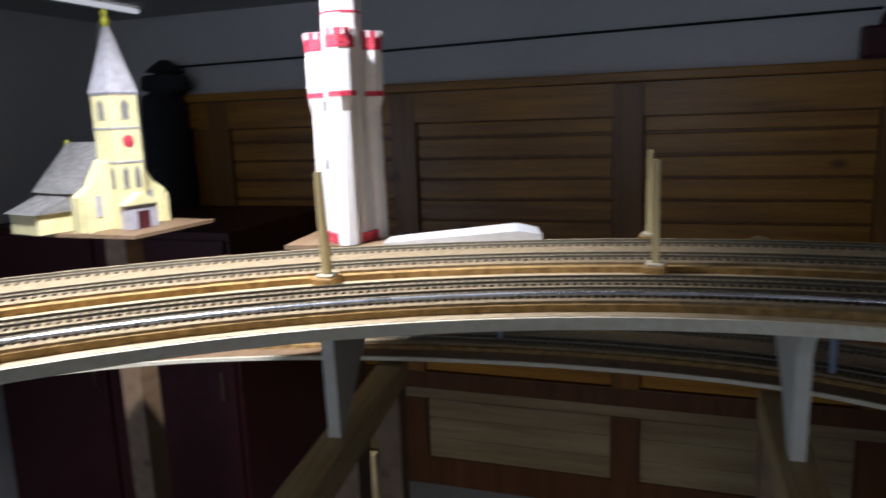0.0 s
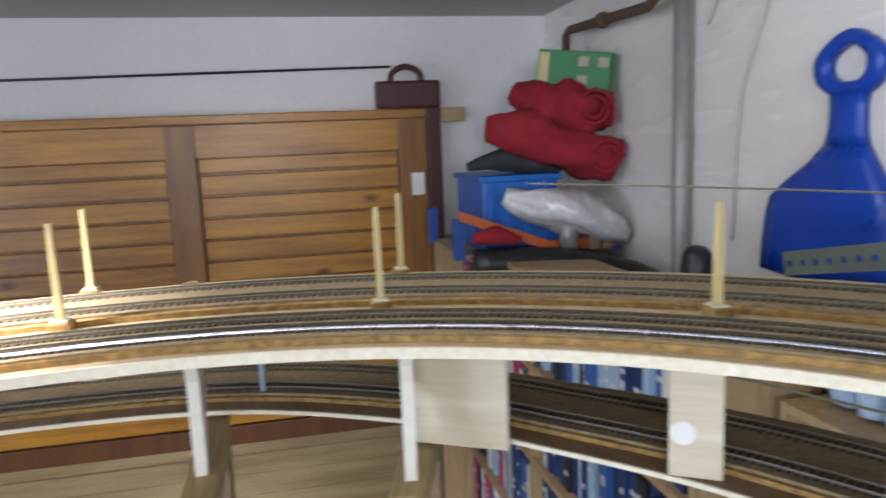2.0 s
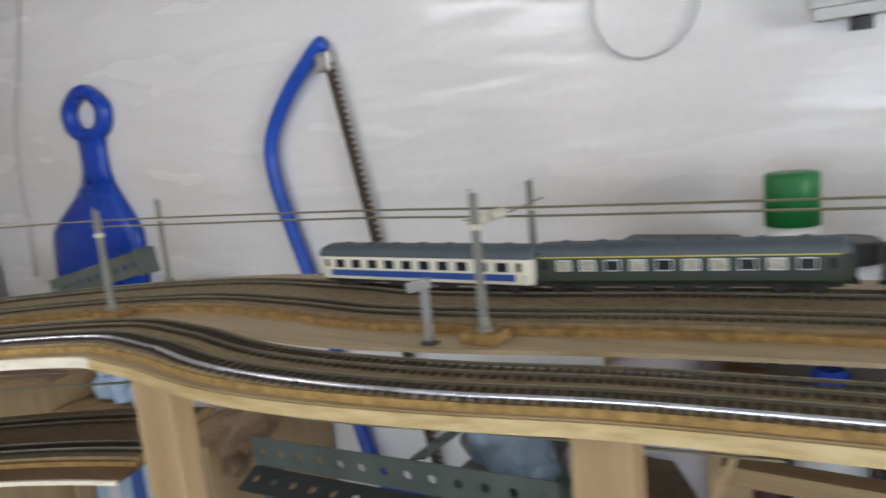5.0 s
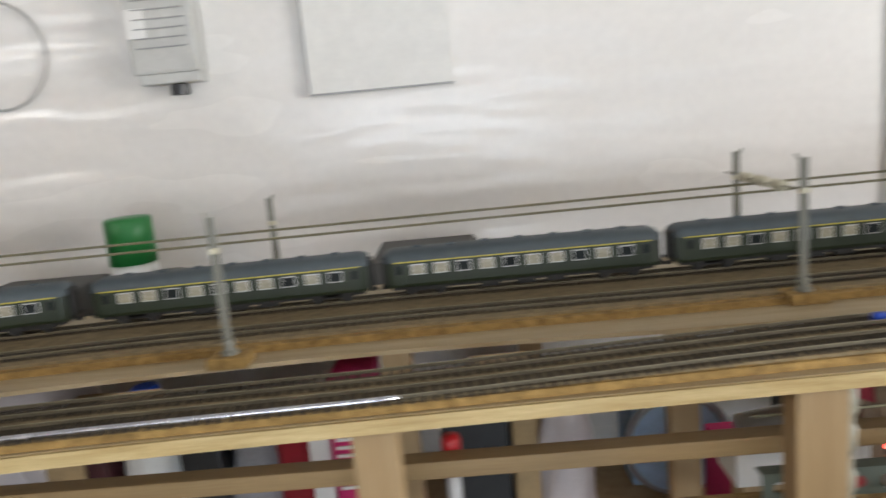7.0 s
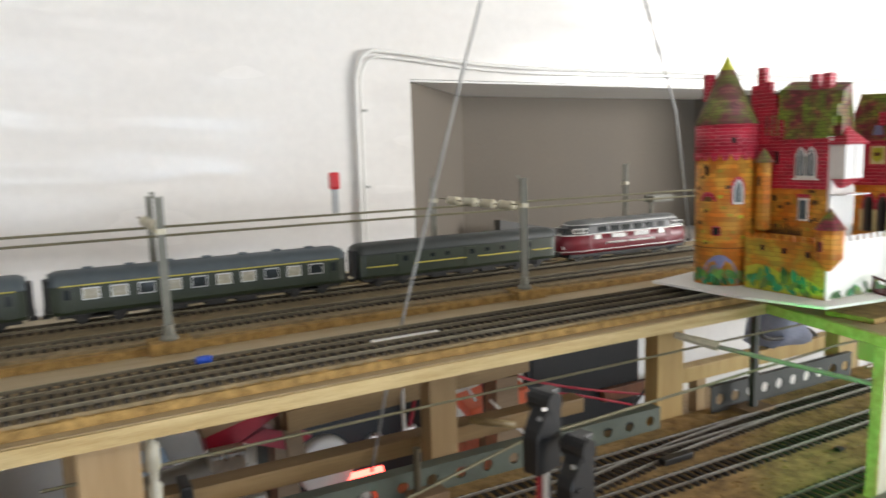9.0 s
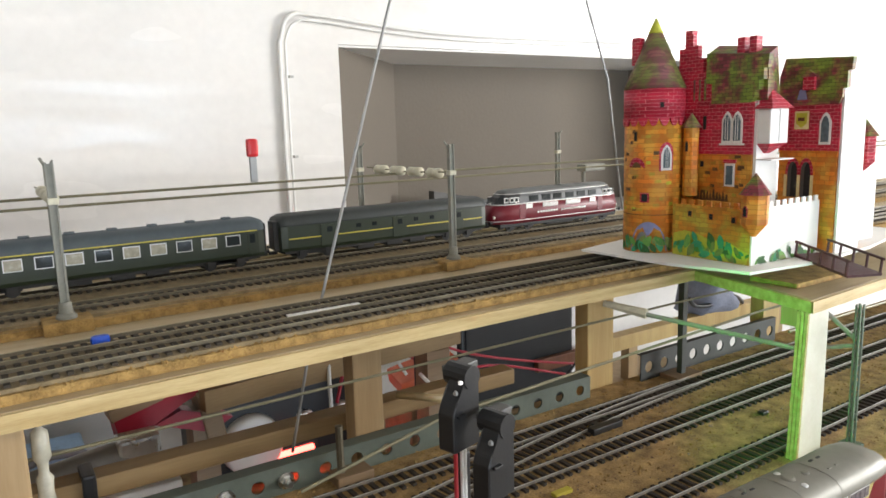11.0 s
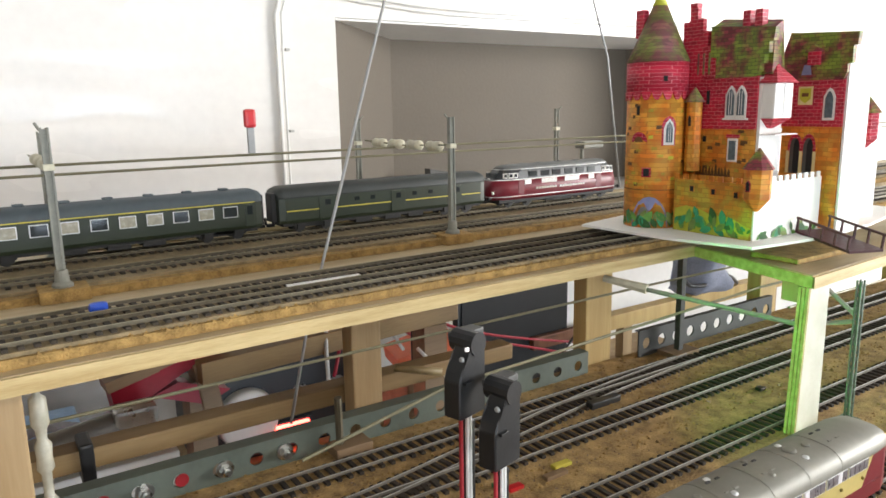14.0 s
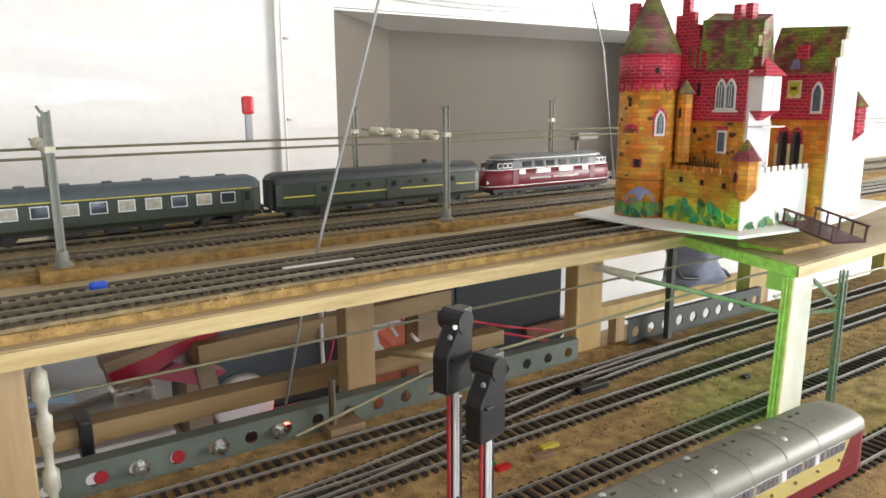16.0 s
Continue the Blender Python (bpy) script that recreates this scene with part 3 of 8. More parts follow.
turnout = Line([(0.95, 0.640), (1.08, 0.650), (1.20, 0.668), (1.34, 0.687), (1.48, 0.6965)])
track("railway_track", turnout, 0.0, turnout.length, 0.0, YARD + 0.0043, "diverging turnout track between two yard tracks", M_RAIL, M_SLEEPER)
track("railway_track", LOWER, 0, LOWER.length - 0.865, 0.01, 1.1130, "lower level track on the curve", M_RAIL, M_SLEEPER)
track("railway_track", LOWER, 0, LOWER.length - 0.865, 0.085, 1.1130, "outer lower level track on the curve", M_RAILD, M_SLEEPER)

# ---- wall panelling ----
pan = thing("pine_partition", Matrix(), "stained pine panelled partition with horizontal boards", "wood panelling")
PX = WA + 0.01
part("back_panel", boxed(PX + 0.001, -2.6, FLOOR, PX + 0.012, 0.73, 1.50), M_PANEL_V, pan, "dark stained backing")
part("top_rail", boxed(PX, -2.6, 1.37, PX + 0.05, 0.73, 1.502), M_PANEL, pan)
part("cap_rail", boxed(PX, -2.62, 1.506, PX + 0.075, 0.735, 1.546, 0.006), M_PANEL, pan)
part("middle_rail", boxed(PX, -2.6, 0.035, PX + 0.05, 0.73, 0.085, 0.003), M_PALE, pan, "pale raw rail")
part("dark_rail", boxed(PX, -2.6, 0.085, PX + 0.048, 0.73, 0.17, 0.002), M_LOWFRAME, pan)
part("bottom_rail", boxed(PX, -2.6, FLOOR, PX + 0.05, 0.73, -0.28), M_LOWFRAME, pan)
for y0, y1 in ((0.60, 0.728), (-0.385, -0.262), (-1.395, -1.275), (-2.40, -2.28)):
    part("stile", boxed(PX + 0.002, y0, 0.172, PX + 0.054, y1, 1.50, 0.003), M_PANEL_V, pan)
    part("lower_stile", boxed(PX + 0.002, y0, FLOOR, PX + 0.054, y1, 0.034, 0.003), M_LOWFRAME, pan, "dark lower stile")
for y0, y1 in ((-0.262, 0.60), (-1.275, -0.385), (-2.28, -1.395)):
    z = 0.17
    while z < 1.369:
        h = min(0.094, 1.37 - z)
        part("plank", boxed(PX + 0.0125, y0 + 0.004, z + 0.006, PX + 0.034, y1 - 0.004, z + h - 0.006, 0.004), M_PANEL, pan)
        z += 0.094 if h > 0.09 else h + 1e-4
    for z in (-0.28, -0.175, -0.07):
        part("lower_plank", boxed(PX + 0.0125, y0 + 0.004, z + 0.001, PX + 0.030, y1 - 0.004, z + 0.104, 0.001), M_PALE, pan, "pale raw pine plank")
part("catch", boxed(PX + 0.056, 0.650, 1.165, PX + 0.085, 0.705, 1.265, 0.004), M_WHITE, pan, "white metal door catch")


# ---- train ----
def outline(a, b, z):
    """Plan of a rail body with tapered noses, as a ring of points at height z."""
    half = [(a, 0.42 * b), (a - 0.004, 0.66 * b), (a - 0.012, 0.88 * b), (a - 0.024, b)]
    q = half + [(-x, y) for x, y in half[::-1]]
    return [(x, y, z) for x, y in q] + [(x, -y, z) for x, y in q[::-1]]


def wheel(parent, x, y, r=0.0052):
    bm = lathe(bmesh.new(), [(r + 0.0007, 0), (r + 0.0007, 0.0005), (r, 0.0008), (r - 0.0002, 0.0022), (0.0012, 0.0018)], 14, pose(x, y, r, -90 if y < 0 else 90))
    part("wheel", bm, M_FRAME, parent)


def bogie(parent, x0, axles):
    b = new("bogie")
    b.parent = parent
    bg = part("bogie_frame", boxed(x0 - 0.021, -0.0125, 0.0045, x0 + 0.021, 0.0125, 0.0092, 0.0008), M_FRAME, b)
    for s in (-1, 1):
        for k in range(axles):
            bm = bmesh.new()
            x = x0 + (k - (axles - 1) / 2) * (0.028 if axles == 2 else 0.02)
            box(bm, x - 0.004, s * 0.0128 - 0.0012, 0.0035, x + 0.004, s * 0.0128 + 0.0012, 0.0085)
            box(bm, x - 0.007, s * 0.0122 - 0.001, 0.0078, x + 0.007, s * 0.0122 + 0.001, 0.0098)
            part("axle_box", bm, M_FRAME, b)
    for k in range(axles):
        x = x0 + (k - (axles - 1) / 2) * (0.028 if axles == 2 else 0.02)
        for y in (-0.0088, 0.0088):
            wheel(b, x, y)
    return b


def buffers(parent, a, z=0.0118):
    for sx in (-1, 1):
        for y in (-0.010, 0.010):
            bm = lathe(bmesh.new(), [(0.0009, 0), (0.0009, 0.0035), (0.0022, 0.0038), (0.0022, 0.0045)], 10, pose(sx * a, y, z, 0, 90 * sx, 0))
            part("buffer", bm, M_FRAME, parent)
        part("coupler", boxed(sx * a - 0.001, -0.002, 0.006, sx * (a + 0.0055) + 0.001, 0.002, 0.009), M_FRAME, parent) if sx > 0 else part("coupler", boxed(sx * (a + 0.0055) - 0.001, -0.002, 0.006, sx * a + 0.001, 0.002, 0.009), M_FRAME, parent)


def diesel_locomotive(m):
    lo = thing("diesel_locomotive", m, "red and anthracite diesel locomotive model with silver trim", "model train", "train on the outer track")
    part("lower_body", loft(bmesh.new(), [outline(0.1000, 0.0158, 0.0095), outline(0.1025, 0.0172, 0.0125), outline(0.1025, 0.0174, 0.022), outline(0.0985, 0.0172, 0.0325)]), M_RED, lo, "glossy dark red lower body", True)
    part("upper_body", loft(bmesh.new(), [outline(0.0983, 0.0170, 0.0325), outline(0.0905, 0.0163, 0.0405), outline(0.0865, 0.0152, 0.0442)]), M_BLACKP, lo, "anthracite window band")
    part("roof", loft(bmesh.new(), [outline(0.0866, 0.0153, 0.0442), outline(0.0835, 0.0125, 0.0470), outline(0.078, 0.006, 0.0486)]), M_ROOF, lo, "dull grey roof", True)
    part("waist_stripe", loft(bmesh.new(), [outline(0.0990, 0.01755, 0.0319), outline(0.0988, 0.01755, 0.0329)]), M_SILVER, lo, "thin silver stripe")
    part("sill_stripe", loft(bmesh.new(), [outline(0.1027, 0.0177, 0.0128), outline(0.1028, 0.0177, 0.0138)]), M_SILVER, lo, "thin silver stripe")
    part("eaves_stripe", loft(bmesh.new(), [outline(0.0872, 0.0156, 0.0437), outline(0.0869, 0.0156, 0.0443)]), M_SILVER, lo)
    part("underframe", boxed(-0.094, -0.0145, 0.0052, 0.094, 0.0145, 0.0098, 0.001), M_FRAME, lo)
    part("fuel_tank", boxed(-0.022, -0.0135, 0.0032, 0.022, 0.0135, 0.0085, 0.0012), M_FRAME, lo)
    for s in (-1, 1):
        for x, w in ((-0.053, 0.0048), (0.050, 0.0048)):
            part("grille", boxed(x - w, s * 0.0176 - 0.0004, 0.0262, x + w, s * 0.0176 + 0.0004, 0.0314), M_SILVER, lo)
        for x in (-0.020, 0.017):
            g = part("grille", boxed(x - 0.0118, s * 0.0176 - 0.0004, 0.0262, x + 0.0118, s * 0.0176 + 0.0004, 0.0312), M_SILVER, lo, "pale louvred grille")
            bm = bmesh.new()
            for k in range(4):
                box(bm, x - 0.0108, s * 0.0178 - 0.0005, 0.0268 + k * 0.0011, x + 0.0108, s * 0.0178 + 0.0005, 0.0272 + k * 0.0011)
            part("louvre", bm, M_PIPE, g)
        # lettering as short bars along the side
        bm = bmesh.new()
        rng = random.Random(5)
        for k in range(19):
            if k == 8:
                continue
            x = -0.040 + k * 0.0042
            box(bm, x, s * 0.0177 - 0.0003, 0.0196, x + 0.0022, s * 0.0177 + 0.0003, 0.0218)
        part("lettering_bar", bm, M_SILVER, lo, "row of small silver lettering bars")
        # cab windows with pale frames
        for e in (-1, 1):
            for k, x in enumerate((0.0855, 0.0785, 0.0715)):
                y = 0.01665 - 0.0012 * (k == 0)
                part("cab_window", boxed(e * x - 0.0031, s * y - 0.0005, 0.0345, e * x + 0.0031, s * y + 0.0005, 0.0402), M_WHITE, lo, "white framed cab window")
                part("cab_pane", boxed(e * x - 0.0021, s * y - 0.0009, 0.0355, e * x + 0.0021, s * y + 0.0009, 0.0393), M_GLASS, lo)
        for x in (-0.045, -0.026, -0.008, 0.012, 0.031, 0.050):
            part("engine_room_window", boxed(x - 0.0066, s * 0.0164 - 0.0008, 0.0345, x + 0.0066, s * 0.0164 + 0.0006, 0.0408), M_GLASS, lo)
        for e in (-1, 1):
            part("cab_door", boxed(e * 0.063 - 0.0042, s * 0.0175 - 0.0002, 0.0150, e * 0.063 + 0.0042, s * 0.0175 + 0.0002, 0.0312), M_RED, lo)
    for e in (-1, 1):
        for y in (-0.0045, 0.0045):
            part("front_window", boxed(min(e * 0.0955, e * 0.0885), y - 0.0035, 0.0346, max(e * 0.0955, e * 0.0885), y + 0.0035, 0.0402), M_GLASS, lo)
        for y, z in ((-0.0095, 0.018), (0.0095, 0.018), (0, 0.0325)):
            bm = lathe(bmesh.new(), [(0.0021, 0), (0.0021, 0.0016), (0.0014, 0.002)], 12, pose(e * (0.0985 if z < 0.03 else 0.0965), y, z, 0, 90 * e, 0))
            part("headlight", bm, M_WHITE, lo, "round white headlight")
        bogie(lo, e * 0.062, 2)
    for x in (-0.048, -0.020, 0.012, 0.040):
        part("roof_hatch", lathe(bmesh.new(), [(0.0040, 0), (0.0040, 0.0010), (0.0028, 0.0014)], 14, pose(x, 0, 0.0482)), M_ROOF, lo)
    buffers(lo, 0.1015)
    return lo


def roof_section(x, w, z0, z1, n=9):
    pts = []
    for k in range(n):
        a = math.pi * k / (n - 1)
        pts.append((x, w * math.copysign(abs(math.cos(a)) ** 0.75, math.cos(a)), z0 + (z1 - z0) * math.sin(a) ** 0.8))
    return pts + [(x, -w, z0 - 0.0012), (x, w, z0 - 0.0012)]


def coach(m, length, side, roof, label, kind):
    c = thing("passenger_coach" if kind != "van" else "baggage_van", m, label, "model train", "train on the outer track")
    a, w = length / 2 - 0.006, 0.0166
    prof = lambda x, q: [(x, q * 0.0155, 0.0095), (x, q * w, 0.0125), (x, q * w, 0.0345), (x, -q * w, 0.0345), (x, -q * w, 0.0125), (x, -q * 0.0155, 0.0095)]
    part("body", loft(bmesh.new(), [prof(-a, 0.9), prof(-a + 0.006, 1), prof(a - 0.006, 1), prof(a, 0.9)]), side, c)
    part("roof", loft(bmesh.new(), [roof_section(-a - 0.0005, w * 0.92, 0.0348, 0.0425), roof_section(-a + 0.006, w * 1.02, 0.0348, 0.0450), roof_section(a - 0.006, w * 1.02, 0.0348, 0.0450), roof_section(a + 0.0005, w * 0.92, 0.0348, 0.0425)]), roof, c, "rounded coach roof", True)
    part("underframe", boxed(-a + 0.004, -0.0125, 0.0062, a - 0.004, 0.0125, 0.0097), M_FRAME, c)
    for x in (-0.03, 0.004, 0.032):
        part("equipment_box", boxed(x - 0.010, -0.0130, 0.0030, x + 0.009, 0.0130, 0.0075, 0.0006), M_FRAME, c)
    for e in (-1, 1):
        part("gangway", boxed(e * (a + 0.002) - 0.0028, -0.0075, 0.0110, e * (a + 0.002) + 0.0028, 0.0075, 0.0385, 0.001), M_FRAME, c, "black rubber gangway")
        bogie(c, e * (a - 0.036), 2)
    for s in (-1, 1):
        y = s * (w + 0.0002)
        if kind == "van":
            part("line", boxed(-a + 0.007, y - 0.0003, 0.0208, a - 0.007, y + 0.0003, 0.0219), M_YELLOW, c, "thin yellow line")
            for x, ww in ((-0.072, 0.0095), (0.008, 0.0085), (0.083, 0.006)):
                d = part("door", boxed(x - ww, y - 0.0006, 0.0115, x + ww, y + 0.0006, 0.0325, 0.0003), side, c)
                part("door_pane", boxed(x - 0.0028, y - 0.0009, 0.0248, x + 0.0028, y + 0.0009, 0.0300), M_GLASS, d)
            for x in (-0.040, -0.022, 0.028, 0.048):
                part("pane", boxed(x - 0.0025, y - 0.0006, 0.0262, x + 0.0025, y + 0.0006, 0.0300), M_GLASS, c)
        else:
            if kind == "ivory":
                part("band", boxed(-a + 0.007, y - 0.0003, 0.0130, a - 0.007, y + 0.0003, 0.0195), M_BLUE, c, "cobalt blue band below the windows")
            else:
                part("line", boxed(-a + 0.007, y - 0.0003, 0.0332, a - 0.007, y + 0.0003, 0.0342), M_YELLOW, c, "thin yellow line under the eaves")
            n = 10
            for k in range(n):
                x = -a + 0.030 + k * (2 * a - 0.060) / (n - 1)
                f = part("window_frame", boxed(x - 0.0068, y - 0.0004, 0.0212, x + 0.0068, y + 0.0004, 0.0312), M_SILVER, c)
                part("pane", boxed(x - 0.0060, y - 0.0007, 0.0219, x + 0.0060, y + 0.0007, 0.0305), M_PALEPANE if (k * 7) % 5 < 3 and kind != "ivory" else M_GLASS, f)
            for e in (-1, 1):
                d = part("door", boxed(e * (a - 0.012) - 0.0042, y - 0.0006, 0.0115, e * (a - 0.012) + 0.0042, y + 0.0006, 0.0320, 0.0003), side, c)
                part("door_pane", boxed(e * (a - 0.012) - 0.0024, y - 0.0009, 0.0225, e * (a - 0.012) + 0.0024, y + 0.0009, 0.0305), M_GLASS, d)
    if kind != "van":
        for k in range(7):
            part("roof_vent", boxed(-a + 0.03 + k * (2 * a - 0.06) / 6 - 0.004, -0.003, 0.0446, -a + 0.03 + k * (2 * a - 0.06) / 6 + 0.004, 0.003, 0.0466, 0.0006), roof, c)
    buffers(c, a + 0.001)
    return c


def car_pose(mid_s, length):
    """Where a vehicle stands on the outer track, its bogies both on the curve."""
    h = length * 0.33
    p, q = (MAIN.at(s, T1(MAIN.at(s)[0].x))[0] for s in (mid_s - h, mid_s + h))
    mid = (p + q) / 2
    return pose(mid.x, mid.y, RAIL_TOP, 0, 0, math.degrees(math.atan2(q.y - p.y, q.x - p.x)))


s_loco = MAIN.near_x(1.492)
diesel_locomotive(car_pose(s_loco, 0.205))
s_at = s_loco - 0.106 - 0.003
L = 0.255
coach(car_pose(s_at - L / 2, L), L, M_GREEN, M_GROOF, "bottle green baggage van model with a yellow line", "van")
s_at -= L + 0.003
L = 0.268
green = coach(car_pose(s_at - L / 2, L), L, M_GREEN, M_BROOF, "bottle green passenger coach model with a blue-grey roof", "green")
s_at -= L + 0.003
for k in range(3):
    copy_thing(green, car_pose(s_at - L / 2, L))
    s_at -= L + 0.003
coach(car_pose(s_at - L / 2, L), L, M_IVORY, M_BROOF, "ivory and blue passenger coach model with a grey roof", "ivory")


# ---- printed paper buildings ----
def printed(name, c1, c2, mortar, size, rough=0.6, joint_depth=0.75, spread=0.62):
    """Paper printed with a stone or brick pattern."""
    m = bpy.data.materials.new(name)
    m.use_nodes = True
    nt = m.node_tree
    b, link = nt.nodes["Principled BSDF"], nt.links.new
    co, sep, com, add = (nt.nodes.new(k) for k in ("ShaderNodeTexCoord", "ShaderNodeSeparateXYZ", "ShaderNodeCombineXYZ", "ShaderNodeMath"))
    link(co.outputs["Object"], sep.inputs[0])
    link(sep.outputs[0], add.inputs[0]), link(sep.outputs[1], add.inputs[1])
    link(add.outputs[0], com.inputs[0]), link(sep.outputs[2], com.inputs[1])
    warp, wadd, wsc = nt.nodes.new("ShaderNodeTexNoise"), nt.nodes.new("ShaderNodeVectorMath"), nt.nodes.new("ShaderNodeVectorMath")
    warp.inputs["Scale"].default_value = 150
    link(co.outputs["Object"], warp.inputs[0])
    wsc.operation, wsc.inputs["Scale"].default_value = "SCALE", size * 0.22
    link(warp.outputs["Color"], wsc.inputs[0])
    link(com.outputs[0], wadd.inputs[0]), link(wsc.outputs[0], wadd.inputs[1])
    br = nt.nodes.new("ShaderNodeTexBrick")
    br.inputs["Scale"].default_value = 1.0
    br.inputs["Brick Width"].default_value, br.inputs["Row Height"].default_value, br.inputs["Mortar Size"].default_value = size, size * 0.46, size * 0.035
    br.inputs["Mortar Smooth"].default_value = 0.6
    br.inputs["Color1"].default_value, br.inputs["Color2"].default_value, br.inputs["Mortar"].default_value = (spread, spread, spread, 1), (1.0, 1.0, 1.0, 1), (0.9, 0.9, 0.9, 1)
    link(wadd.outputs[0], br.inputs["Vector"])
    n, ramp = nt.nodes.new("ShaderNodeTexNoise"), nt.nodes.new("ShaderNodeValToRGB")
    n.inputs["Scale"].default_value, n.inputs["Detail"].default_value = 75, 4
    link(co.outputs["Object"], n.inputs[0]), link(n.outputs[0], ramp.inputs[0])
    e = ramp.color_ramp.elements
    e[0].position, e[1].position = 0.40, 0.60
    e[0].color, e[1].color = (*c1, 1), (*c2, 1)
    mx, joint, soft = nt.nodes.new("ShaderNodeMix"), nt.nodes.new("ShaderNodeMix"), nt.nodes.new("ShaderNodeMath")
    mx.data_type, mx.blend_type, joint.data_type = "RGBA", "MULTIPLY", "RGBA"
    mx.inputs["Factor"].default_value = 1.0
    soft.operation, soft.inputs[1].default_value = "MULTIPLY", joint_depth
    link(ramp.outputs[0], mx.inputs["A"]), link(br.outputs["Color"], mx.inputs["B"])
    link(br.outputs["Fac"], soft.inputs[0]), link(soft.outputs[0], joint.inputs["Factor"])
    link(mx.outputs["Result"], joint.inputs["A"])
    joint.inputs["B"].default_value = (*mortar, 1)
    link(joint.outputs["Result"], b.inputs["Base Color"])
    b.inputs["Roughness"].default_value = rough
    return m


P_STONE = printed("printed_ochre_stone", (0.78, 0.23, 0.018), (0.80, 0.40, 0.055), (0.40, 0.12, 0.012), 0.0085)
P_YELLOW = printed("printed_yellow_stone", (0.66, 0.25, 0.018), (0.56, 0.45, 0.05), (0.30, 0.15, 0.02), 0.0085)
P_BRICK = printed("printed_red_brick", (0.62, 0.012, 0.050), (0.48, 0.008, 0.035), (0.78, 0.28, 0.30), 0.0065)
P_TILE = printed("printed_mossy_tiles", (0.30, 0.040, 0.060), (0.24, 0.34, 0.04), (0.035, 0.025, 0.015), 0.0065, spread=0.45, joint_depth=0.9)
P_SLATE = printed("printed_purple_slate", (0.30, 0.10, 0.10), (0.24, 0.27, 0.07), (0.13, 0.05, 0.05), 0.006, spread=0.5)
P_LEAF = [mat("printed_leaf", c, 0.7, vary=0.3, scale=140, fine=500) for c in ((0.02, 0.10, 0.02), (0.05, 0.20, 0.03), (0.13, 0.33, 0.06), (0.02, 0.28, 0.13), (0.16, 0.22, 0.05))]
P_SOOT = mat("printed_dark_stone", (0.16, 0.075, 0.02), 0.7, vary=0.35, scale=200)
P_BUSH = mat("printed_bushes", (0.025, 0.12, 0.015), 0.7, vary=0.6, scale=90, fine=300, second=(0.10, 0.30, 0.05))
P_LILAC = mat("printed_lilac_rock", (0.22, 0.24, 0.42), 0.7, vary=0.3, scale=80)
P_GLASS = mat("printed_blue_panes", (0.10, 0.14, 0.16), 0.6, vary=0.4, scale=300)
P_SPIREC = mat("pale_fold_line", (0.55, 0.53, 0.52), 0.7, vary=0.1)
P_CREAM = mat("cream_print", (0.74, 0.66, 0.34), 0.6, vary=0.15, scale=60)
P_LIME = mat("yellow_green_print", (0.55, 0.55, 0.05), 0.6, vary=0.2, scale=90)
P_GREYROOF = printed("printed_grey_slates", (0.22, 0.21, 0.20), (0.28, 0.27, 0.25), (0.14, 0.13, 0.12), 0.006)
P_WHITE = mat("white_printed_stone", (0.80, 0.77, 0.74), 0.65, vary=0.07, scale=60, fine=200)


def flat_window(parent, x, y, z, w, h, face, frame_material=None, pane=None, arched=True):
    """A printed window: a pale frame with dark lights, set on a wall facing -x or -y."""
    def shape(w, h, t):
        pts = [(-w / 2, 0), (w / 2, 0), (w / 2, h * 0.72)]
        pts += [(w / 4, h * 0.92), (0, h), (-w / 4, h * 0.92)] if arched else [(w / 2, h), (-w / 2, h)]
        pts += [(-w / 2, h * 0.72)]
        return prism(bmesh.new(), pts, 0, t)
    turn = pose(x, y, z, 90, 0, -90) if face == "-x" else pose(x, y, z, 90, 0, 0)
    bm = shape(w, h, 0.0006)
    bmesh.ops.transform(bm, matrix=turn, verts=bm.verts)
    f = part("window", bm, frame_material or P_WHITE, parent)
    bm = shape(w * 0.66, h * 0.82, 0.0010)
    bmesh.ops.transform(bm, matrix=turn @ pose(0, h * 0.08, 0), verts=bm.verts)
    part("pane", bm, pane or P_GLASS, f)
    return f


def print_patch(parent, name, pts, lay, material, lift):
    """A printed shape: a fan of faces laid on a wall by lay(across, up, lift)."""
    bm = bmesh.new()
    mid = bm.verts.new(lay(sum(p[0] for p in pts) / len(pts), sum(p[1] for p in pts) / len(pts), lift))
    rim = [bm.verts.new(lay(u, v, lift)) for u, v in pts]
    for k in range(len(rim)):
        bm.faces.new((mid, rim[k], rim[(k + 1) % len(rim)]))
    return part(name, bm, material, parent)


def leaf_shape(u, v, length, wide, turn):
    c, q = math.cos(turn), math.sin(turn)
    raw = [(length * (t - 0.15), wide * math.sin(math.pi * t) ** 0.8 * e) for e, ts in ((1, (0, 0.2, 0.4, 0.6, 0.8, 1)), (-1, (0.8, 0.6, 0.4, 0.2))) for t in ts]
    return [(u + c * a - q * b, max(0.0004, v + q * a + c * b)) for a, b in raw]


def leaves(parent, lay, u0, u1, high, count, seed):
    rng = random.Random(seed)
    for k in range(count):
        u = u0 + (u1 - u0) * (k + rng.random()) / count
        v = high * rng.uniform(0.0, 0.75) * (0.5 + 0.5 * math.sin(3.1 * (u - u0) / (u1 - u0)))
        turn = rng.choice((0.5, 0.9, 1.5, 2.2, 2.6)) + rng.uniform(-0.3, 0.3)
        size = min(rng.uniform(0.008, 0.015), 0.9 * min(u - u0, u1 - u) + 0.004)
        print_patch(parent, "printed_leaf", leaf_shape(u, v, size, size * 0.24, turn), lay, P_LEAF[rng.randrange(5)], 0.0004 + 0.00006 * k)


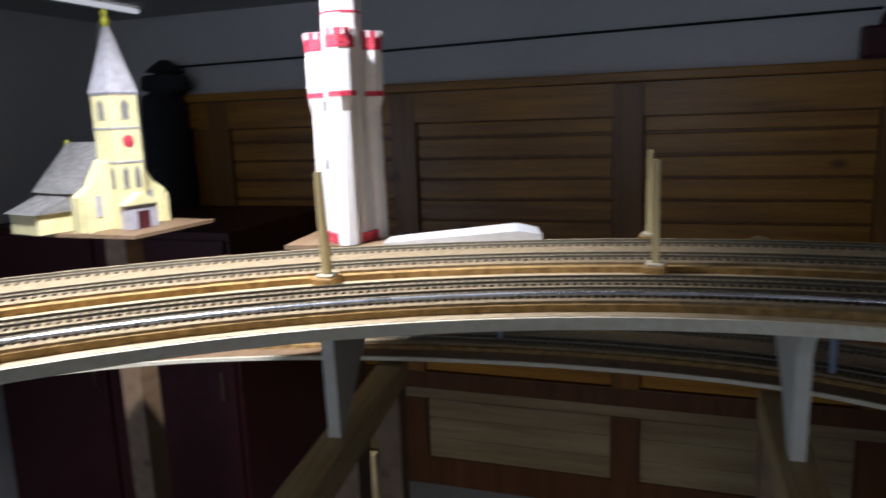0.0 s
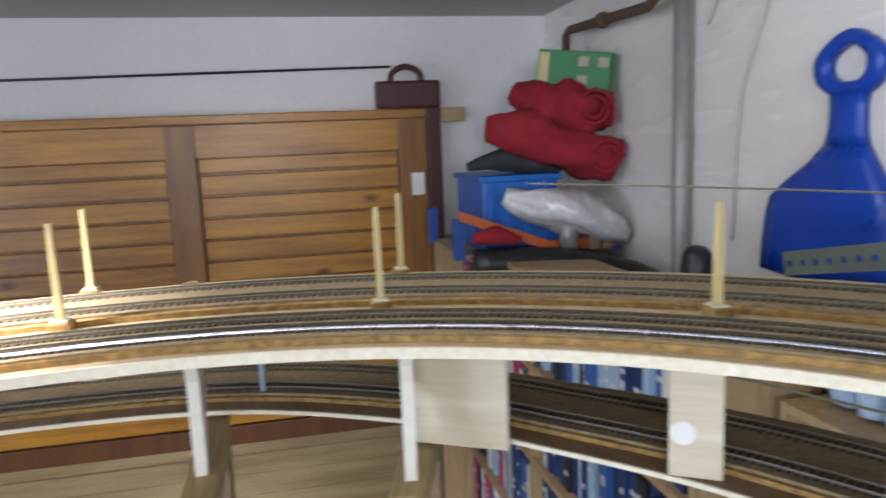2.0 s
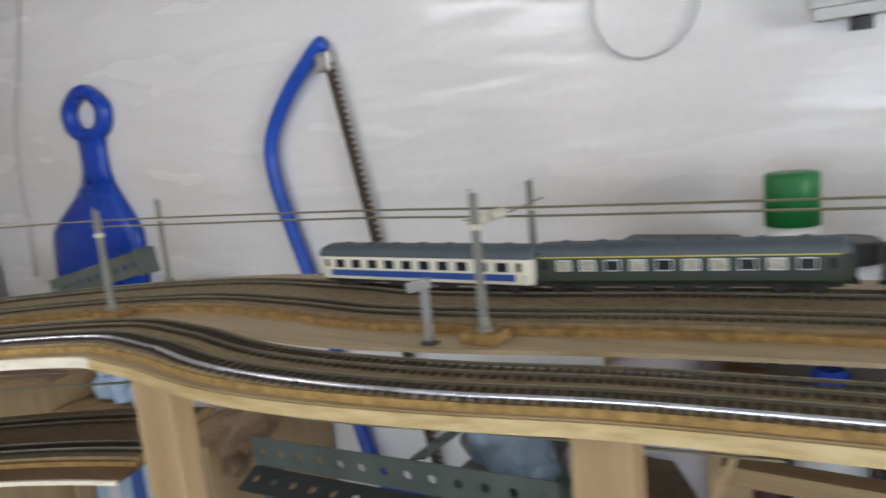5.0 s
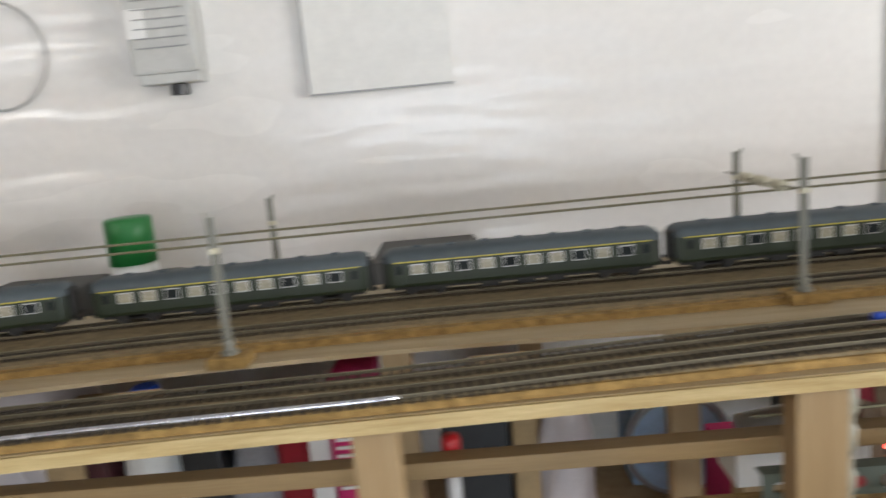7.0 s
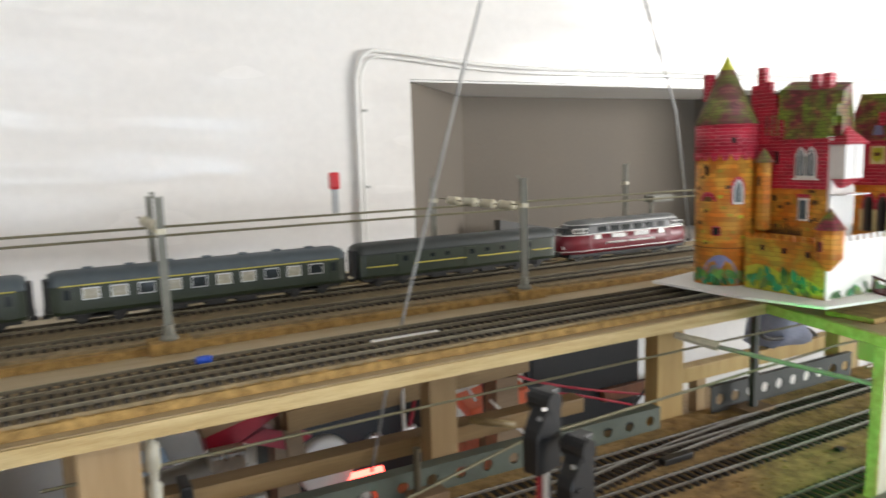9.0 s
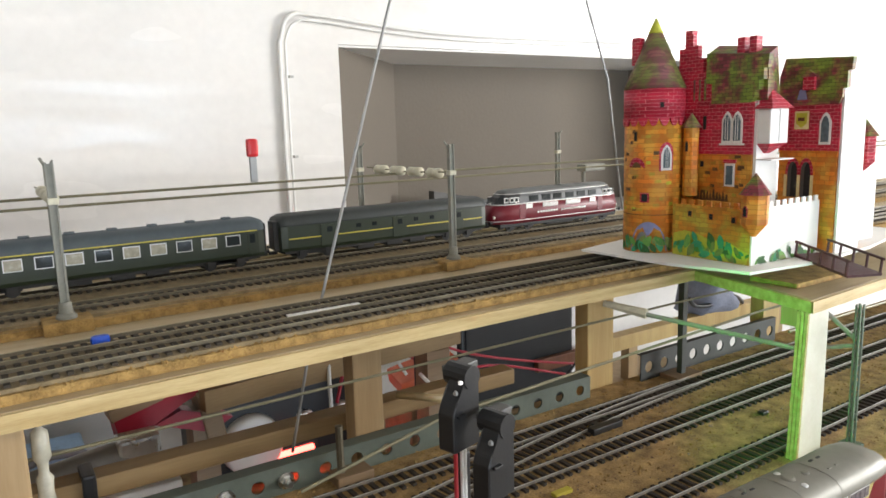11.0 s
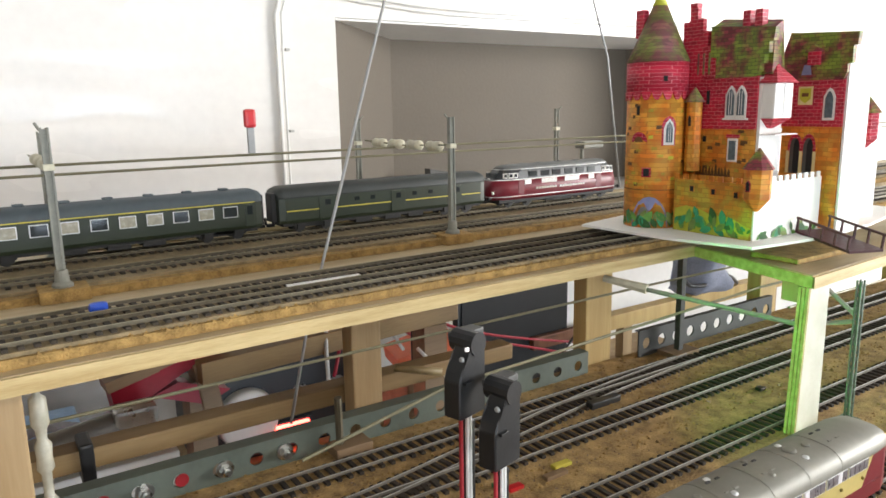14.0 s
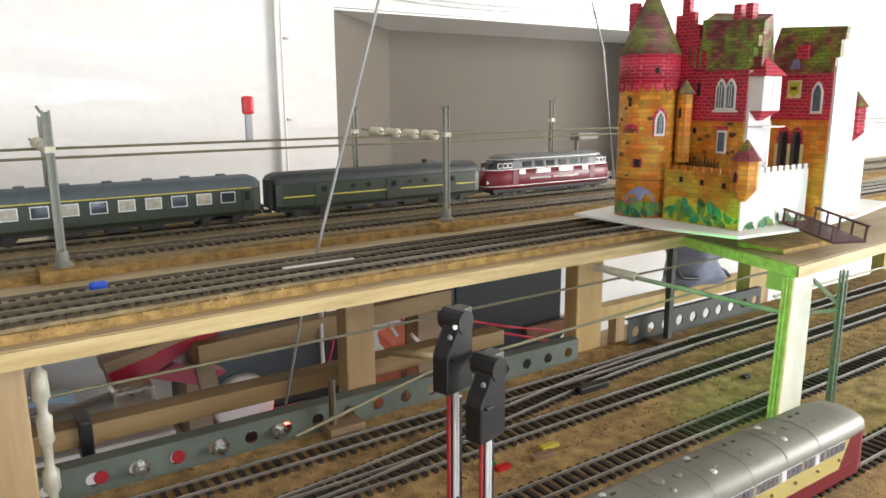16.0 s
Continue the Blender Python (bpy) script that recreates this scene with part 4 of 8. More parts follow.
def paper_castle():
    B = 1.2595
    c = thing("paper_castle", pose(0, 0, B), "brightly printed paper castle with red brick and ochre stone", "paper model")
    part("base_card", prism(bmesh.new(), [(1.352, 0.735), (1.356, 0.640), (1.372, 0.575), (1.45, 0.566), (1.55, 0.575), (1.67, 0.60), (1.67, 0.72), (1.50, 0.765)], -0.0022, 0.0), M_CARD, c, "white card base sheet")
    # round tower
    tx, ty, r = 1.402, 0.696, 0.0255
    at = pose(tx, ty, 0)
    part("round_tower", lathe(bmesh.new(), [(r, 0), (r, 0.118)], 32, at), P_STONE, c, "ochre stone round tower", True)
    part("tower_crown", lathe(bmesh.new(), [(r + 0.001, 0.118), (r + 0.001, 0.1445)], 32, at), P_BRICK, c, "red brick crown", True)
    bm = bmesh.new()
    for k in range(18):
        a = k * math.tau / 18
        prism(bm, [(-0.0046, 0.0075), (-0.0030, 0.0030), (-0.0012, 0.0005), (0.0012, 0.0005), (0.0030, 0.0030), (0.0046, 0.0075)], -0.0012, 0.0012, at @ pose(0, 0, 0.1110, 0, 0, math.degrees(a)) @ pose(r, 0, 0, 90, 0, 90))
    part("tower_dentil", bm, P_BRICK, c)
    part("tower_roof", lathe(bmesh.new(), [(r + 0.0018, 0.1435), (0.0155, 0.170), (0.0060, 0.192)], 32, at), P_SLATE, c, "purple and moss conical roof", True)
    part("tower_tip", lathe(bmesh.new(), [(0.0066, 0.1915), (0.0004, 0.2045)], 24, at), P_LIME, c, "yellow cone tip", True)
    part("chimney", boxed(tx - 0.012, ty + 0.008, 0.165, tx - 0.005, ty + 0.016, 0.1885), P_BRICK, c)
    FACE = radians(220)
    on_tower = lambda u, v, lift: (tx + (r + lift) * math.cos(FACE + u / r), ty + (r + lift) * math.sin(FACE + u / r), v)
    arc = lambda u, v, w, h, n=10: [(u + w * math.cos(math.pi * k / n), v + h * math.sin(math.pi * k / n)) for k in range(n + 1)]
    print_patch(c, "printed_rock", arc(-0.003, 0.001, 0.0165, 0.027), on_tower, P_LILAC, 0.00025)
    print_patch(c, "printed_rock", arc(-0.008, 0.001, 0.007, 0.018), on_tower, P_GREYROOF, 0.0003)
    leaves(c, on_tower, -0.034, 0.030, 0.012, 26, 3)
    part("tower_band", lathe(bmesh.new(), [(r + 0.0003, 0.0335), (r + 0.0003, 0.0342)], 32, at), P_SOOT, c)
    print_patch(c, "printed_arch", arc(-0.0145, 0.0755, 0.0080, 0.0088), on_tower, P_BRICK, 0.0004)
    print_patch(c, "arch_hollow", arc(-0.0145, 0.0755, 0.0042, 0.0048), on_tower, P_SOOT, 0.0006)
    print_patch(c, "window_surround", [(0.0052, 0.0725), (0.0178, 0.0725), (0.0178, 0.0860)] + arc(0.0115, 0.0875, 0.0066, 0.0100)[1:-1] + [(0.0052, 0.0860)], on_tower, P_BRICK, 0.0004)
    for u, z, w, h, mt in ((0.0115, 0.0730, 0.0096, 0.0225, P_WHITE), (-0.0065, 0.0450, 0.0080, 0.0085, P_BRICK), (-0.0155, 0.0985, 0.0034, 0.0085, P_SOOT), (0.0065, 0.1265, 0.0055, 0.0055, P_SOOT)):
        top = [(u + w / 2, z + h * 0.62), (u + w * 0.34, z + h * 0.84), (u, z + h), (u - w * 0.34, z + h * 0.84), (u - w / 2, z + h * 0.62)] if h > 0.02 else [(u + w / 2, z + h), (u - w / 2, z + h)]
        f = print_patch(c, "window", [(u - w / 2, z), (u + w / 2, z)] + top, on_tower, mt, 0.0008)
        print_patch(f, "pane", [(u + 0.62 * (p - u), z + h * 0.1 + 0.8 * (q - z)) for p, q in [(u - w / 2, z), (u + w / 2, z)] + top], on_tower, P_GLASS if h > 0.02 else M_HOLE, 0.0011)
        if h > 0.02:
            for bar in (-0.0008, 0.0009):
                print_patch(f, "glazing_bar", [(u + bar - 0.0002, z + 0.003), (u + bar + 0.0002, z + 0.003), (u + bar + 0.0002, z + 0.0185), (u + bar - 0.0002, z + 0.0185)], on_tower, P_WHITE, 0.0013)
    rng = random.Random(8)
    for k in range(34):
        u, z = rng.uniform(-0.036, 0.036), rng.uniform(0.036, 0.108)
        w = rng.uniform(0.0030, 0.0065)
        print_patch(c, "printed_stone", [(u, z), (u + w, z + 0.0002), (u + w * 0.97, z + 0.0030), (u + 0.0002, z + 0.0028)], on_tower, (P_SOOT, P_LIME, P_YELLOW, P_YELLOW)[k % 4] if k % 7 else P_SOOT, 0.00018)
    # forecourt wall
    x0, ys = 1.393, 0.590
    part("forecourt_wall", boxed(x0, ys, 0, x0 + 0.0015, 0.6655, 0.0445), P_YELLOW, c, "yellow stone forecourt wall")
    for k in range(9):
        y = ys + 0.003 + k * 0.0085
        part("merlon", boxed(x0, y, 0.0445, x0 + 0.0015, y + 0.0045, 0.0490), P_STONE, c)
    on_court = lambda u, v, lift: (x0 - lift, ys + u, v)
    print_patch(c, "printed_grass", [(0.002, 0.0004), (0.074, 0.0004), (0.074, 0.019), (0.062, 0.0225), (0.050, 0.021), (0.036, 0.0165), (0.020, 0.017), (0.008, 0.012), (0.002, 0.010)], on_court, P_LIME, 0.0002)
    leaves(c, on_court, 0.002, 0.074, 0.020, 34, 5)
    for y, z in ((0.647, 0.0345), (0.626, 0.0335), (0.605, 0.0325)):
        flat_window(c, x0 - 0.0002, y, z, 0.0050, 0.0055, "-x", P_STONE, M_HOLE, False)
    part("side_wall", boxed(x0, ys - 0.0015, 0, 1.487, ys, 0.0455), M_CARD, c, "white unprinted card wall")
    for k in range(10):
        x = x0 + 0.003 + k * 0.0093
        part("merlon", boxed(x, ys - 0.0015, 0.0455, x + 0.005, ys, 0.0500), M_CARD, c)
    # corner turret of the forecourt
    at2 = pose(x0 + 0.001, ys - 0.002, 0)
    part("corner_turret", lathe(bmesh.new(), [(0.002, 0.024), (0.0105, 0.034), (0.0105, 0.057)], 8, at2), P_STONE, c)
    part("turret_roof", lathe(bmesh.new(), [(0.0125, 0.057), (0.0005, 0.0735)], 8, at2), P_TILE, c)
    flat_window(c, x0 - 0.0095, ys - 0.001, 0.040, 0.004, 0.009, "-x", P_BRICK, M_HOLE)
    # small turret between tower and house
    at4 = pose(1.413, 0.664, 0)
    part("side_turret", lathe(bmesh.new(), [(0.0065, 0.05), (0.0065, 0.109)], 8, at4), P_STONE, c)
    part("turret_roof", lathe(bmesh.new(), [(0.009, 0.109), (0.0005, 0.1215)], 8, at4), P_SLATE, c)
    flat_window(c, 1.4065, 0.663, 0.088, 0.004, 0.011, "-x", P_STONE, M_HOLE)
    # main house with a stepped gable
    xm = 1.423
    part("main_lower_wall", boxed(xm, 0.612, 0, xm + 0.030, 0.681, 0.087), P_STONE, c, "ochre stone lower storey")
    part("main_upper_wall", boxed(xm - 0.0006, 0.6115, 0.087, xm + 0.030, 0.6815, 0.129), P_BRICK, c, "red brick upper storey")
    bm = bmesh.new()
    for y0, y1, zt in ((0.649, 0.6545, 0.146), (0.6545, 0.6600, 0.156), (0.6600, 0.6655, 0.168), (0.6655, 0.671, 0.179), (0.671, 0.679, 0.189), (0.679, 0.685, 0.177)):
        box(bm, xm - 0.002, y0, 0.129, xm + 0.003, y1, zt)
    bmesh.ops.remove_doubles(bm, verts=bm.verts, dist=1e-5)
    part("stepped_gable", bm, P_BRICK, c, "red brick stepped gable")
    part("gable_cap", boxed(xm - 0.003, 0.6715, 0.189, xm + 0.004, 0.6785, 0.192), P_BRICK, c)
    for y in (0.6572, 0.6627, 0.6682):
        part("gable_slot", boxed(xm - 0.0026, y - 0.0008, 0.132, xm - 0.0019, y + 0.0008, 0.150), P_SLATE, c)
    roof = [(0.650, 0.1285), (0.6135, 0.1285), (0.6095, 0.133), (0.6095, 0.138), (0.606, 0.1385), (0.606, 0.146), (0.6025, 0.1465), (0.6025, 0.155), (0.599, 0.1555), (0.598, 0.1655), (0.656, 0.171), (0.656, 0.146), (0.650, 0.145)]
    at5 = pose(xm - 0.003, 0, 0, 90, 0, 90)
    part("main_roof", prism(bmesh.new(), roof, 0.0, 0.006, at5), P_TILE, c, "mossy green and red tiled roof")
    part("roof_back", loft(bmesh.new(), [[(xm + 0.003, 0.602, 0.130), (xm + 0.003, 0.660, 0.130), (xm + 0.003, 0.660, 0.1705), (xm + 0.003, 0.602, 0.166)], [(xm + 0.030, 0.608, 0.130), (xm + 0.030, 0.665, 0.130), (xm + 0.030, 0.668, 0.180), (xm + 0.030, 0.612, 0.174)]]), P_TILE, c)
    for y in (0.617, 0.628):
        part("chimney", boxed(xm + 0.008, y, 0.160, xm + 0.016, y + 0.0065, 0.182), P_BRICK, c)
    part("string_course", boxed(xm - 0.0012, 0.6112, 0.0862, xm, 0.6816, 0.0876), P_BRICK, c)
    for y in (0.6255, 0.6350):
        f = flat_window(c, xm - 0.0008, y, 0.0955, 0.0100, 0.0265, "-x")
        for k in (-1, 1):
            part("glazing_bar", boxed(xm - 0.0022, y + k * 0.0011 - 0.0002, 0.0985, xm - 0.0016, y + k * 0.0011 + 0.0002, 0.1175), P_WHITE, f)
    part("window_sill", boxed(xm - 0.0018, 0.6185, 0.0938, xm - 0.0004, 0.6420, 0.0954), P_WHITE, c)
    on_main = lambda u, v, lift: (xm - lift, u, v)
    rng = random.Random(12)
    for k in range(30):
        u, z, w = rng.uniform(0.616, 0.674), rng.uniform(0.050, 0.083), rng.uniform(0.0030, 0.0065)
        print_patch(c, "printed_stone", [(u, z), (u + w, z + 0.0002), (u + w * 0.97, z + 0.0030), (u + 0.0002, z + 0.0028)], on_main, (P_SOOT, P_YELLOW, P_YELLOW)[k % 3], 0.00025)
    for k in range(12):
        u = 0.632 + 0.0032 * k
        print_patch(c, "printed_shade", [(u, 0.046), (u + 0.0034, 0.046), (u + 0.0024, 0.0525 + 0.004 * rng.random()), (u + 0.0010, 0.0505 + 0.005 * rng.random())], on_main, P_SOOT, 0.00035)
    part("printed_arch", boxed(xm - 0.0011, 0.6655, 0.0685, xm - 0.0005, 0.6785, 0.0705, 0.0004), P_BRICK, c)
    flat_window(c, xm - 0.0008, 0.6570, 0.106, 0.0045, 0.014, "-x", P_BRICK, M_HOLE, False)
    flat_window(c, xm - 0.0003, 0.6315, 0.0590, 0.0095, 0.0195, "-x", P_WHITE, P_GLASS, False)
    part("lintel", boxed(xm - 0.0012, 0.6255, 0.0788, xm, 0.6375, 0.0818), P_BRICK, c)
    flat_window(c, xm - 0.0003, 0.672, 0.046, 0.009, 0.020, "-x", P_STONE, P_BUSH)
    flat_window(c, xm - 0.0003, 0.659, 0.0745, 0.005, 0.006, "-x", P_STONE, M_HOLE, False)
    # oriel on the white side of the house
    part("house_side", boxed(xm + 0.001, 0.6085, 0, xm + 0.031, 0.6112, 0.128), M_CARD, c, "white unprinted card wall")
    part("oriel", boxed(xm + 0.001, 0.597, 0.095, xm + 0.026, 0.6085, 0.123, 0.001), M_CARD, c, "white card oriel")
    part("oriel_roof", loft(bmesh.new(), [[(xm - 0.002, 0.594, 0.123), (xm + 0.029, 0.594, 0.123), (xm + 0.029, 0.610, 0.123), (xm - 0.002, 0.610, 0.123)], [(xm + 0.013, 0.605, 0.1385), (xm + 0.015, 0.605, 0.1385), (xm + 0.015, 0.609, 0.1385), (xm + 0.013, 0.609, 0.1385)]]), P_BRICK, c)
    part("oriel_foot", loft(bmesh.new(), [[(xm + 0.011, 0.606, 0.087), (xm + 0.016, 0.606, 0.087), (xm + 0.016, 0.609, 0.087), (xm + 0.011, 0.609, 0.087)], [(xm + 0.001, 0.597, 0.095), (xm + 0.026, 0.597, 0.095), (xm + 0.026, 0.6085, 0.095), (xm + 0.001, 0.6085, 0.095)]]), P_BRICK, c)
    part("oriel_seam", boxed(xm + 0.0132, 0.5966, 0.0965, xm + 0.0138, 0.5972, 0.122), P_SPIREC, c)
    part("oriel_window", boxed(xm + 0.0260, 0.5985, 0.097, xm + 0.0266, 0.6060, 0.120), P_GLASS, c)
    part("ledge", boxed(xm + 0.001, 0.595, 0.0815, xm + 0.033, 0.609, 0.0825), M_CARD, c)
    # gate house
    xg = 1.493
    part("gate_lower_wall", boxed(xg, 0.579, 0, xg + 0.036, 0.631, 0.086), P_STONE, c, "ochre stone gate house")
    part("gate_upper_wall", boxed(xg - 0.0006, 0.5785, 0.086, xg + 0.036, 0.6315, 0.126), P_BRICK, c, "red brick upper storey")
    part("gate_side", boxed(xg + 0.0008, 0.5762, 0, xg + 0.037, 0.5783, 0.160), M_CARD, c, "white unprinted card wall")
    roof = [(0.632, 0.1255), (0.5790, 0.1255), (0.5765, 0.131), (0.5765, 0.138), (0.573, 0.1385), (0.573, 0.152), (0.570, 0.1525), (0.569, 0.1625), (0.627, 0.166), (0.632, 0.150)]
    part("gate_roof", prism(bmesh.new(), roof, 0.0, 0.005, pose(xg - 0.003, 0, 0, 90, 0, 90)), P_TILE, c, "mossy tiled roof")
    d2 = part("dormer", boxed(xg - 0.006, 0.599, 0.138, xg - 0.001, 0.609, 0.149), P_BRICK, c)
    part("dormer_roof", prism(bmesh.new(), [(-0.0075, 0), (0.0075, 0), (0, 0.006)], 0.0, 0.006, pose(xg - 0.007, 0.604, 0.149, 90, 0, 90)), P_TILE, d2)
    on_gate = lambda u, v, lift: (xg - lift, u, v)
    for y in (0.6055, 0.6175):
        print_patch(c, "printed_arch", [(y - 0.0066, 0.064), (y + 0.0066, 0.064)] + arc(y, 0.068, 0.0066, 0.0125), on_gate, P_BRICK, 0.0003)
        print_patch(c, "gate_opening", [(y - 0.0044, 0.046), (y + 0.0044, 0.046)] + arc(y, 0.068, 0.0044, 0.0090), on_gate, M_GREYBOX, 0.0006)
        print_patch(c, "gate_shadow", [(y - 0.0044, 0.046), (y + 0.0010, 0.046)] + arc(y - 0.0017, 0.068, 0.0027, 0.0080), on_gate, M_HOLE, 0.0008)
    for y in (0.5995, 0.6115, 0.6235):
        print_patch(c, "pillar", [(y - 0.0014, 0.046), (y + 0.0014, 0.046), (y + 0.0014, 0.0655), (y - 0.0014, 0.0655)], on_gate, P_CREAM, 0.0010)
    flat_window(c, xg - 0.0008, 0.590, 0.092, 0.0100, 0.027, "-x")
    print_patch(c, "crest_ground", [(0.6045, 0.1050), (0.6175, 0.1050), (0.6175, 0.1205), (0.6045, 0.1205)], on_gate, P_CREAM, 0.0012)
    print_patch(c, "crest", [(0.6110, 0.1062), (0.6158, 0.1100), (0.6160, 0.1190), (0.6060, 0.1190), (0.6062, 0.1100)], on_gate, P_LIME, 0.0016)
    print_patch(c, "crest_bar", [(0.6080, 0.1120), (0.6140, 0.1120), (0.6140, 0.1150), (0.6080, 0.1150)], on_gate, P_SOOT, 0.0020)
    part("string_course", boxed(xg - 0.0012, 0.5783, 0.0852, xg, 0.6316, 0.0866), P_STONE, c)
    print_patch(c, "roof_patch", [(0.6060, 0.130), (0.6150, 0.130), (0.6130, 0.1385), (0.6075, 0.1385)], lambda u, v, lift: (xg - 0.0031 - lift, u, v), P_LILAC, 0.0003)
    # hanging turret at the far corner
    at3 = pose(1.560, 0.592, 0)
    part("hanging_turret", lathe(bmesh.new(), [(0.002, 0.066), (0.0105, 0.074), (0.0105, 0.097)], 8, at3), P_BRICK, c)
    part("turret_roof", lathe(bmesh.new(), [(0.013, 0.097), (0.0005, 0.113)], 8, at3), P_TILE, c)
    part("far_wall", boxed(1.552, 0.598, 0, 1.60, 0.66, 0.085), M_CARD, c)
    leaves(c, lambda u, v, lift: (x0 + u, ys - 0.0015 - lift, v), 0.003, 0.088, 0.006, 18, 9)
    return c


paper_castle()


def drawbridge():
    d = thing("drawbridge", pose(1.463, 0.577, 1.2610, 0, 6, -112), "small brown slatted drawbridge with rails beside the castle", "model bridge")
    part("deck", boxed(-0.005, -0.015, -0.001, 0.056, 0.015, 0.001), M_BURG, d)
    for s in (-1, 1):
        part("rail", boxed(-0.005, s * 0.015 - 0.0008, 0.011, 0.056, s * 0.015 + 0.0008, 0.0128), M_BURG, d)
        for k in range(5):
            part("post", boxed(-0.004 + k * 0.0143, s * 0.015 - 0.0007, 0, -0.0026 + k * 0.0143, s * 0.015 + 0.0007, 0.012), M_BURG, d)
    return d


drawbridge()


P_SPIRE = mat("pale_printed_slate", (0.40, 0.385, 0.40), 0.75, vary=0.25, scale=90, fine=500)


def paper_church():
    c = thing("paper_church", pose(-1.03, -0.905, DECK, 0, 0, 168), "cream printed paper church with a pointed spire", "paper model")
    part("tower", boxed(-0.0225, -0.029, 0, 0.0225, 0.016, 0.200), P_CREAM, c)
    for z in (0.098, 0.148, 0.198):
        part("cornice", boxed(-0.0235, -0.030, z, 0.0235, 0.017, z + 0.0025), P_SPIRE, c)
    part("spire", loft(bmesh.new(), [[(-0.0245, -0.031, 0.2008), (0.0245, -0.031, 0.2008), (0.0245, 0.018, 0.2008), (-0.0245, 0.018, 0.2008)], [(-0.0130, -0.019, 0.250), (0.0130, -0.019, 0.250), (0.0130, 0.007, 0.250), (-0.0130, 0.007, 0.250)], [(-0.0025, -0.0085, 0.298), (0.0025, -0.0085, 0.298), (0.0025, -0.0035, 0.298), (-0.0025, -0.0035, 0.298)]]), P_SPIRE, c, "pale grey printed spire")
    part("finial", lathe(bmesh.new(), [(0.0035, 0.296), (0.0065, 0.304), (0.0035, 0.310), (0.0055, 0.316), (0.001, 0.322)], 12, pose(0, -0.006, 0)), P_LIME, c)
    part("nave", boxed(-0.060, 0.0165, 0, 0.060, 0.118, 0.056), P_CREAM, c)
    part("nave_roof", loft(bmesh.new(), [[(-0.068, 0.0165, 0.0565), (0.068, 0.0165, 0.0565), (0, 0.0165, 0.130)], [(-0.068, 0.124, 0.0565), (0.068, 0.124, 0.0565), (0, 0.124, 0.130)]]), P_GREYROOF, c, "grey printed slate roof")
    part("roof_edge", boxed(-0.0025, 0.1242, 0.126, 0.0025, 0.1262, 0.133), P_LIME, c)
    part("front_gable", prism(bmesh.new(), [(-0.074, 0), (0.074, 0), (0.074, 0.052), (0.052, 0.066), (0.030, 0.104), (-0.030, 0.104), (-0.052, 0.066), (-0.074, 0.052)], 0, 0.02, pose(0, 0.014, 0, 90, 0, 0)), P_CREAM, c)
    for s in (-1, 1):
        part("buttress", boxed(s * 0.066 - 0.005, -0.016, 0, s * 0.066 + 0.005, -0.0062, 0.046), P_CREAM, c)
        part("lancet", boxed(s * 0.044 - 0.005, -0.0072, 0.020, s * 0.044 + 0.005, -0.0062, 0.052), P_SPIRE, c)
    part("porch", boxed(-0.026, -0.046, 0, 0.026, -0.0295, 0.036), P_SPIRE, c)
    part("porch_roof", loft(bmesh.new(), [[(-0.030, -0.050, 0.0362), (0.030, -0.050, 0.0362), (0, -0.050, 0.054)], [(-0.030, -0.0295, 0.0362), (0.030, -0.0295, 0.0362), (0, -0.0295, 0.054)]]), P_CREAM, c)
    part("porch_door", boxed(-0.010, -0.0475, 0, 0.010, -0.046, 0.026), M_BURG, c)
    part("clock", lathe(bmesh.new(), [(0.009, 0), (0.009, 0.0012)], 20, pose(0, -0.0292, 0.130, 90)), P_BRICK, c, "round reddish clock face")
    for x, z, w, h in ((-0.010, 0.060, 0.009, 0.034), (0.010, 0.060, 0.009, 0.034), (0.0, 0.162, 0.012, 0.030)):
        for t in (pose(x, -0.0292, z, 90), pose(-0.0227, x - 0.0065, z, 90, 0, -90), pose(0.0227, x - 0.0065, z, 90, 0, 90)):
            bm = prism(bmesh.new(), [(-w / 2, 0), (w / 2, 0), (w / 2, h * 0.75), (0, h), (-w / 2, h * 0.75)], -0.0004, 0.001)
            bmesh.ops.transform(bm, matrix=t, verts=bm.verts)
            part("window", bm, P_GREYROOF, c)
    for k in range(3):
        for s in (-1, 1):
            part("nave_window", boxed(s * 0.0604 - 0.0007, 0.042 + k * 0.026, 0.014, s * 0.0604 + 0.0007, 0.052 + k * 0.026, 0.044), P_SPIRE, c)
    part("annex", boxed(-0.112, 0.040, 0, -0.0612, 0.110, 0.030), P_CREAM, c)
    part("annex_roof", loft(bmesh.new(), [[(-0.118, 0.034, 0.0304), (-0.0615, 0.034, 0.0304), (-0.0615, 0.034, 0.054)], [(-0.118, 0.116, 0.0304), (-0.0615, 0.116, 0.0304), (-0.0615, 0.116, 0.054)]]), P_GREYROOF, c)
    return c


paper_church()


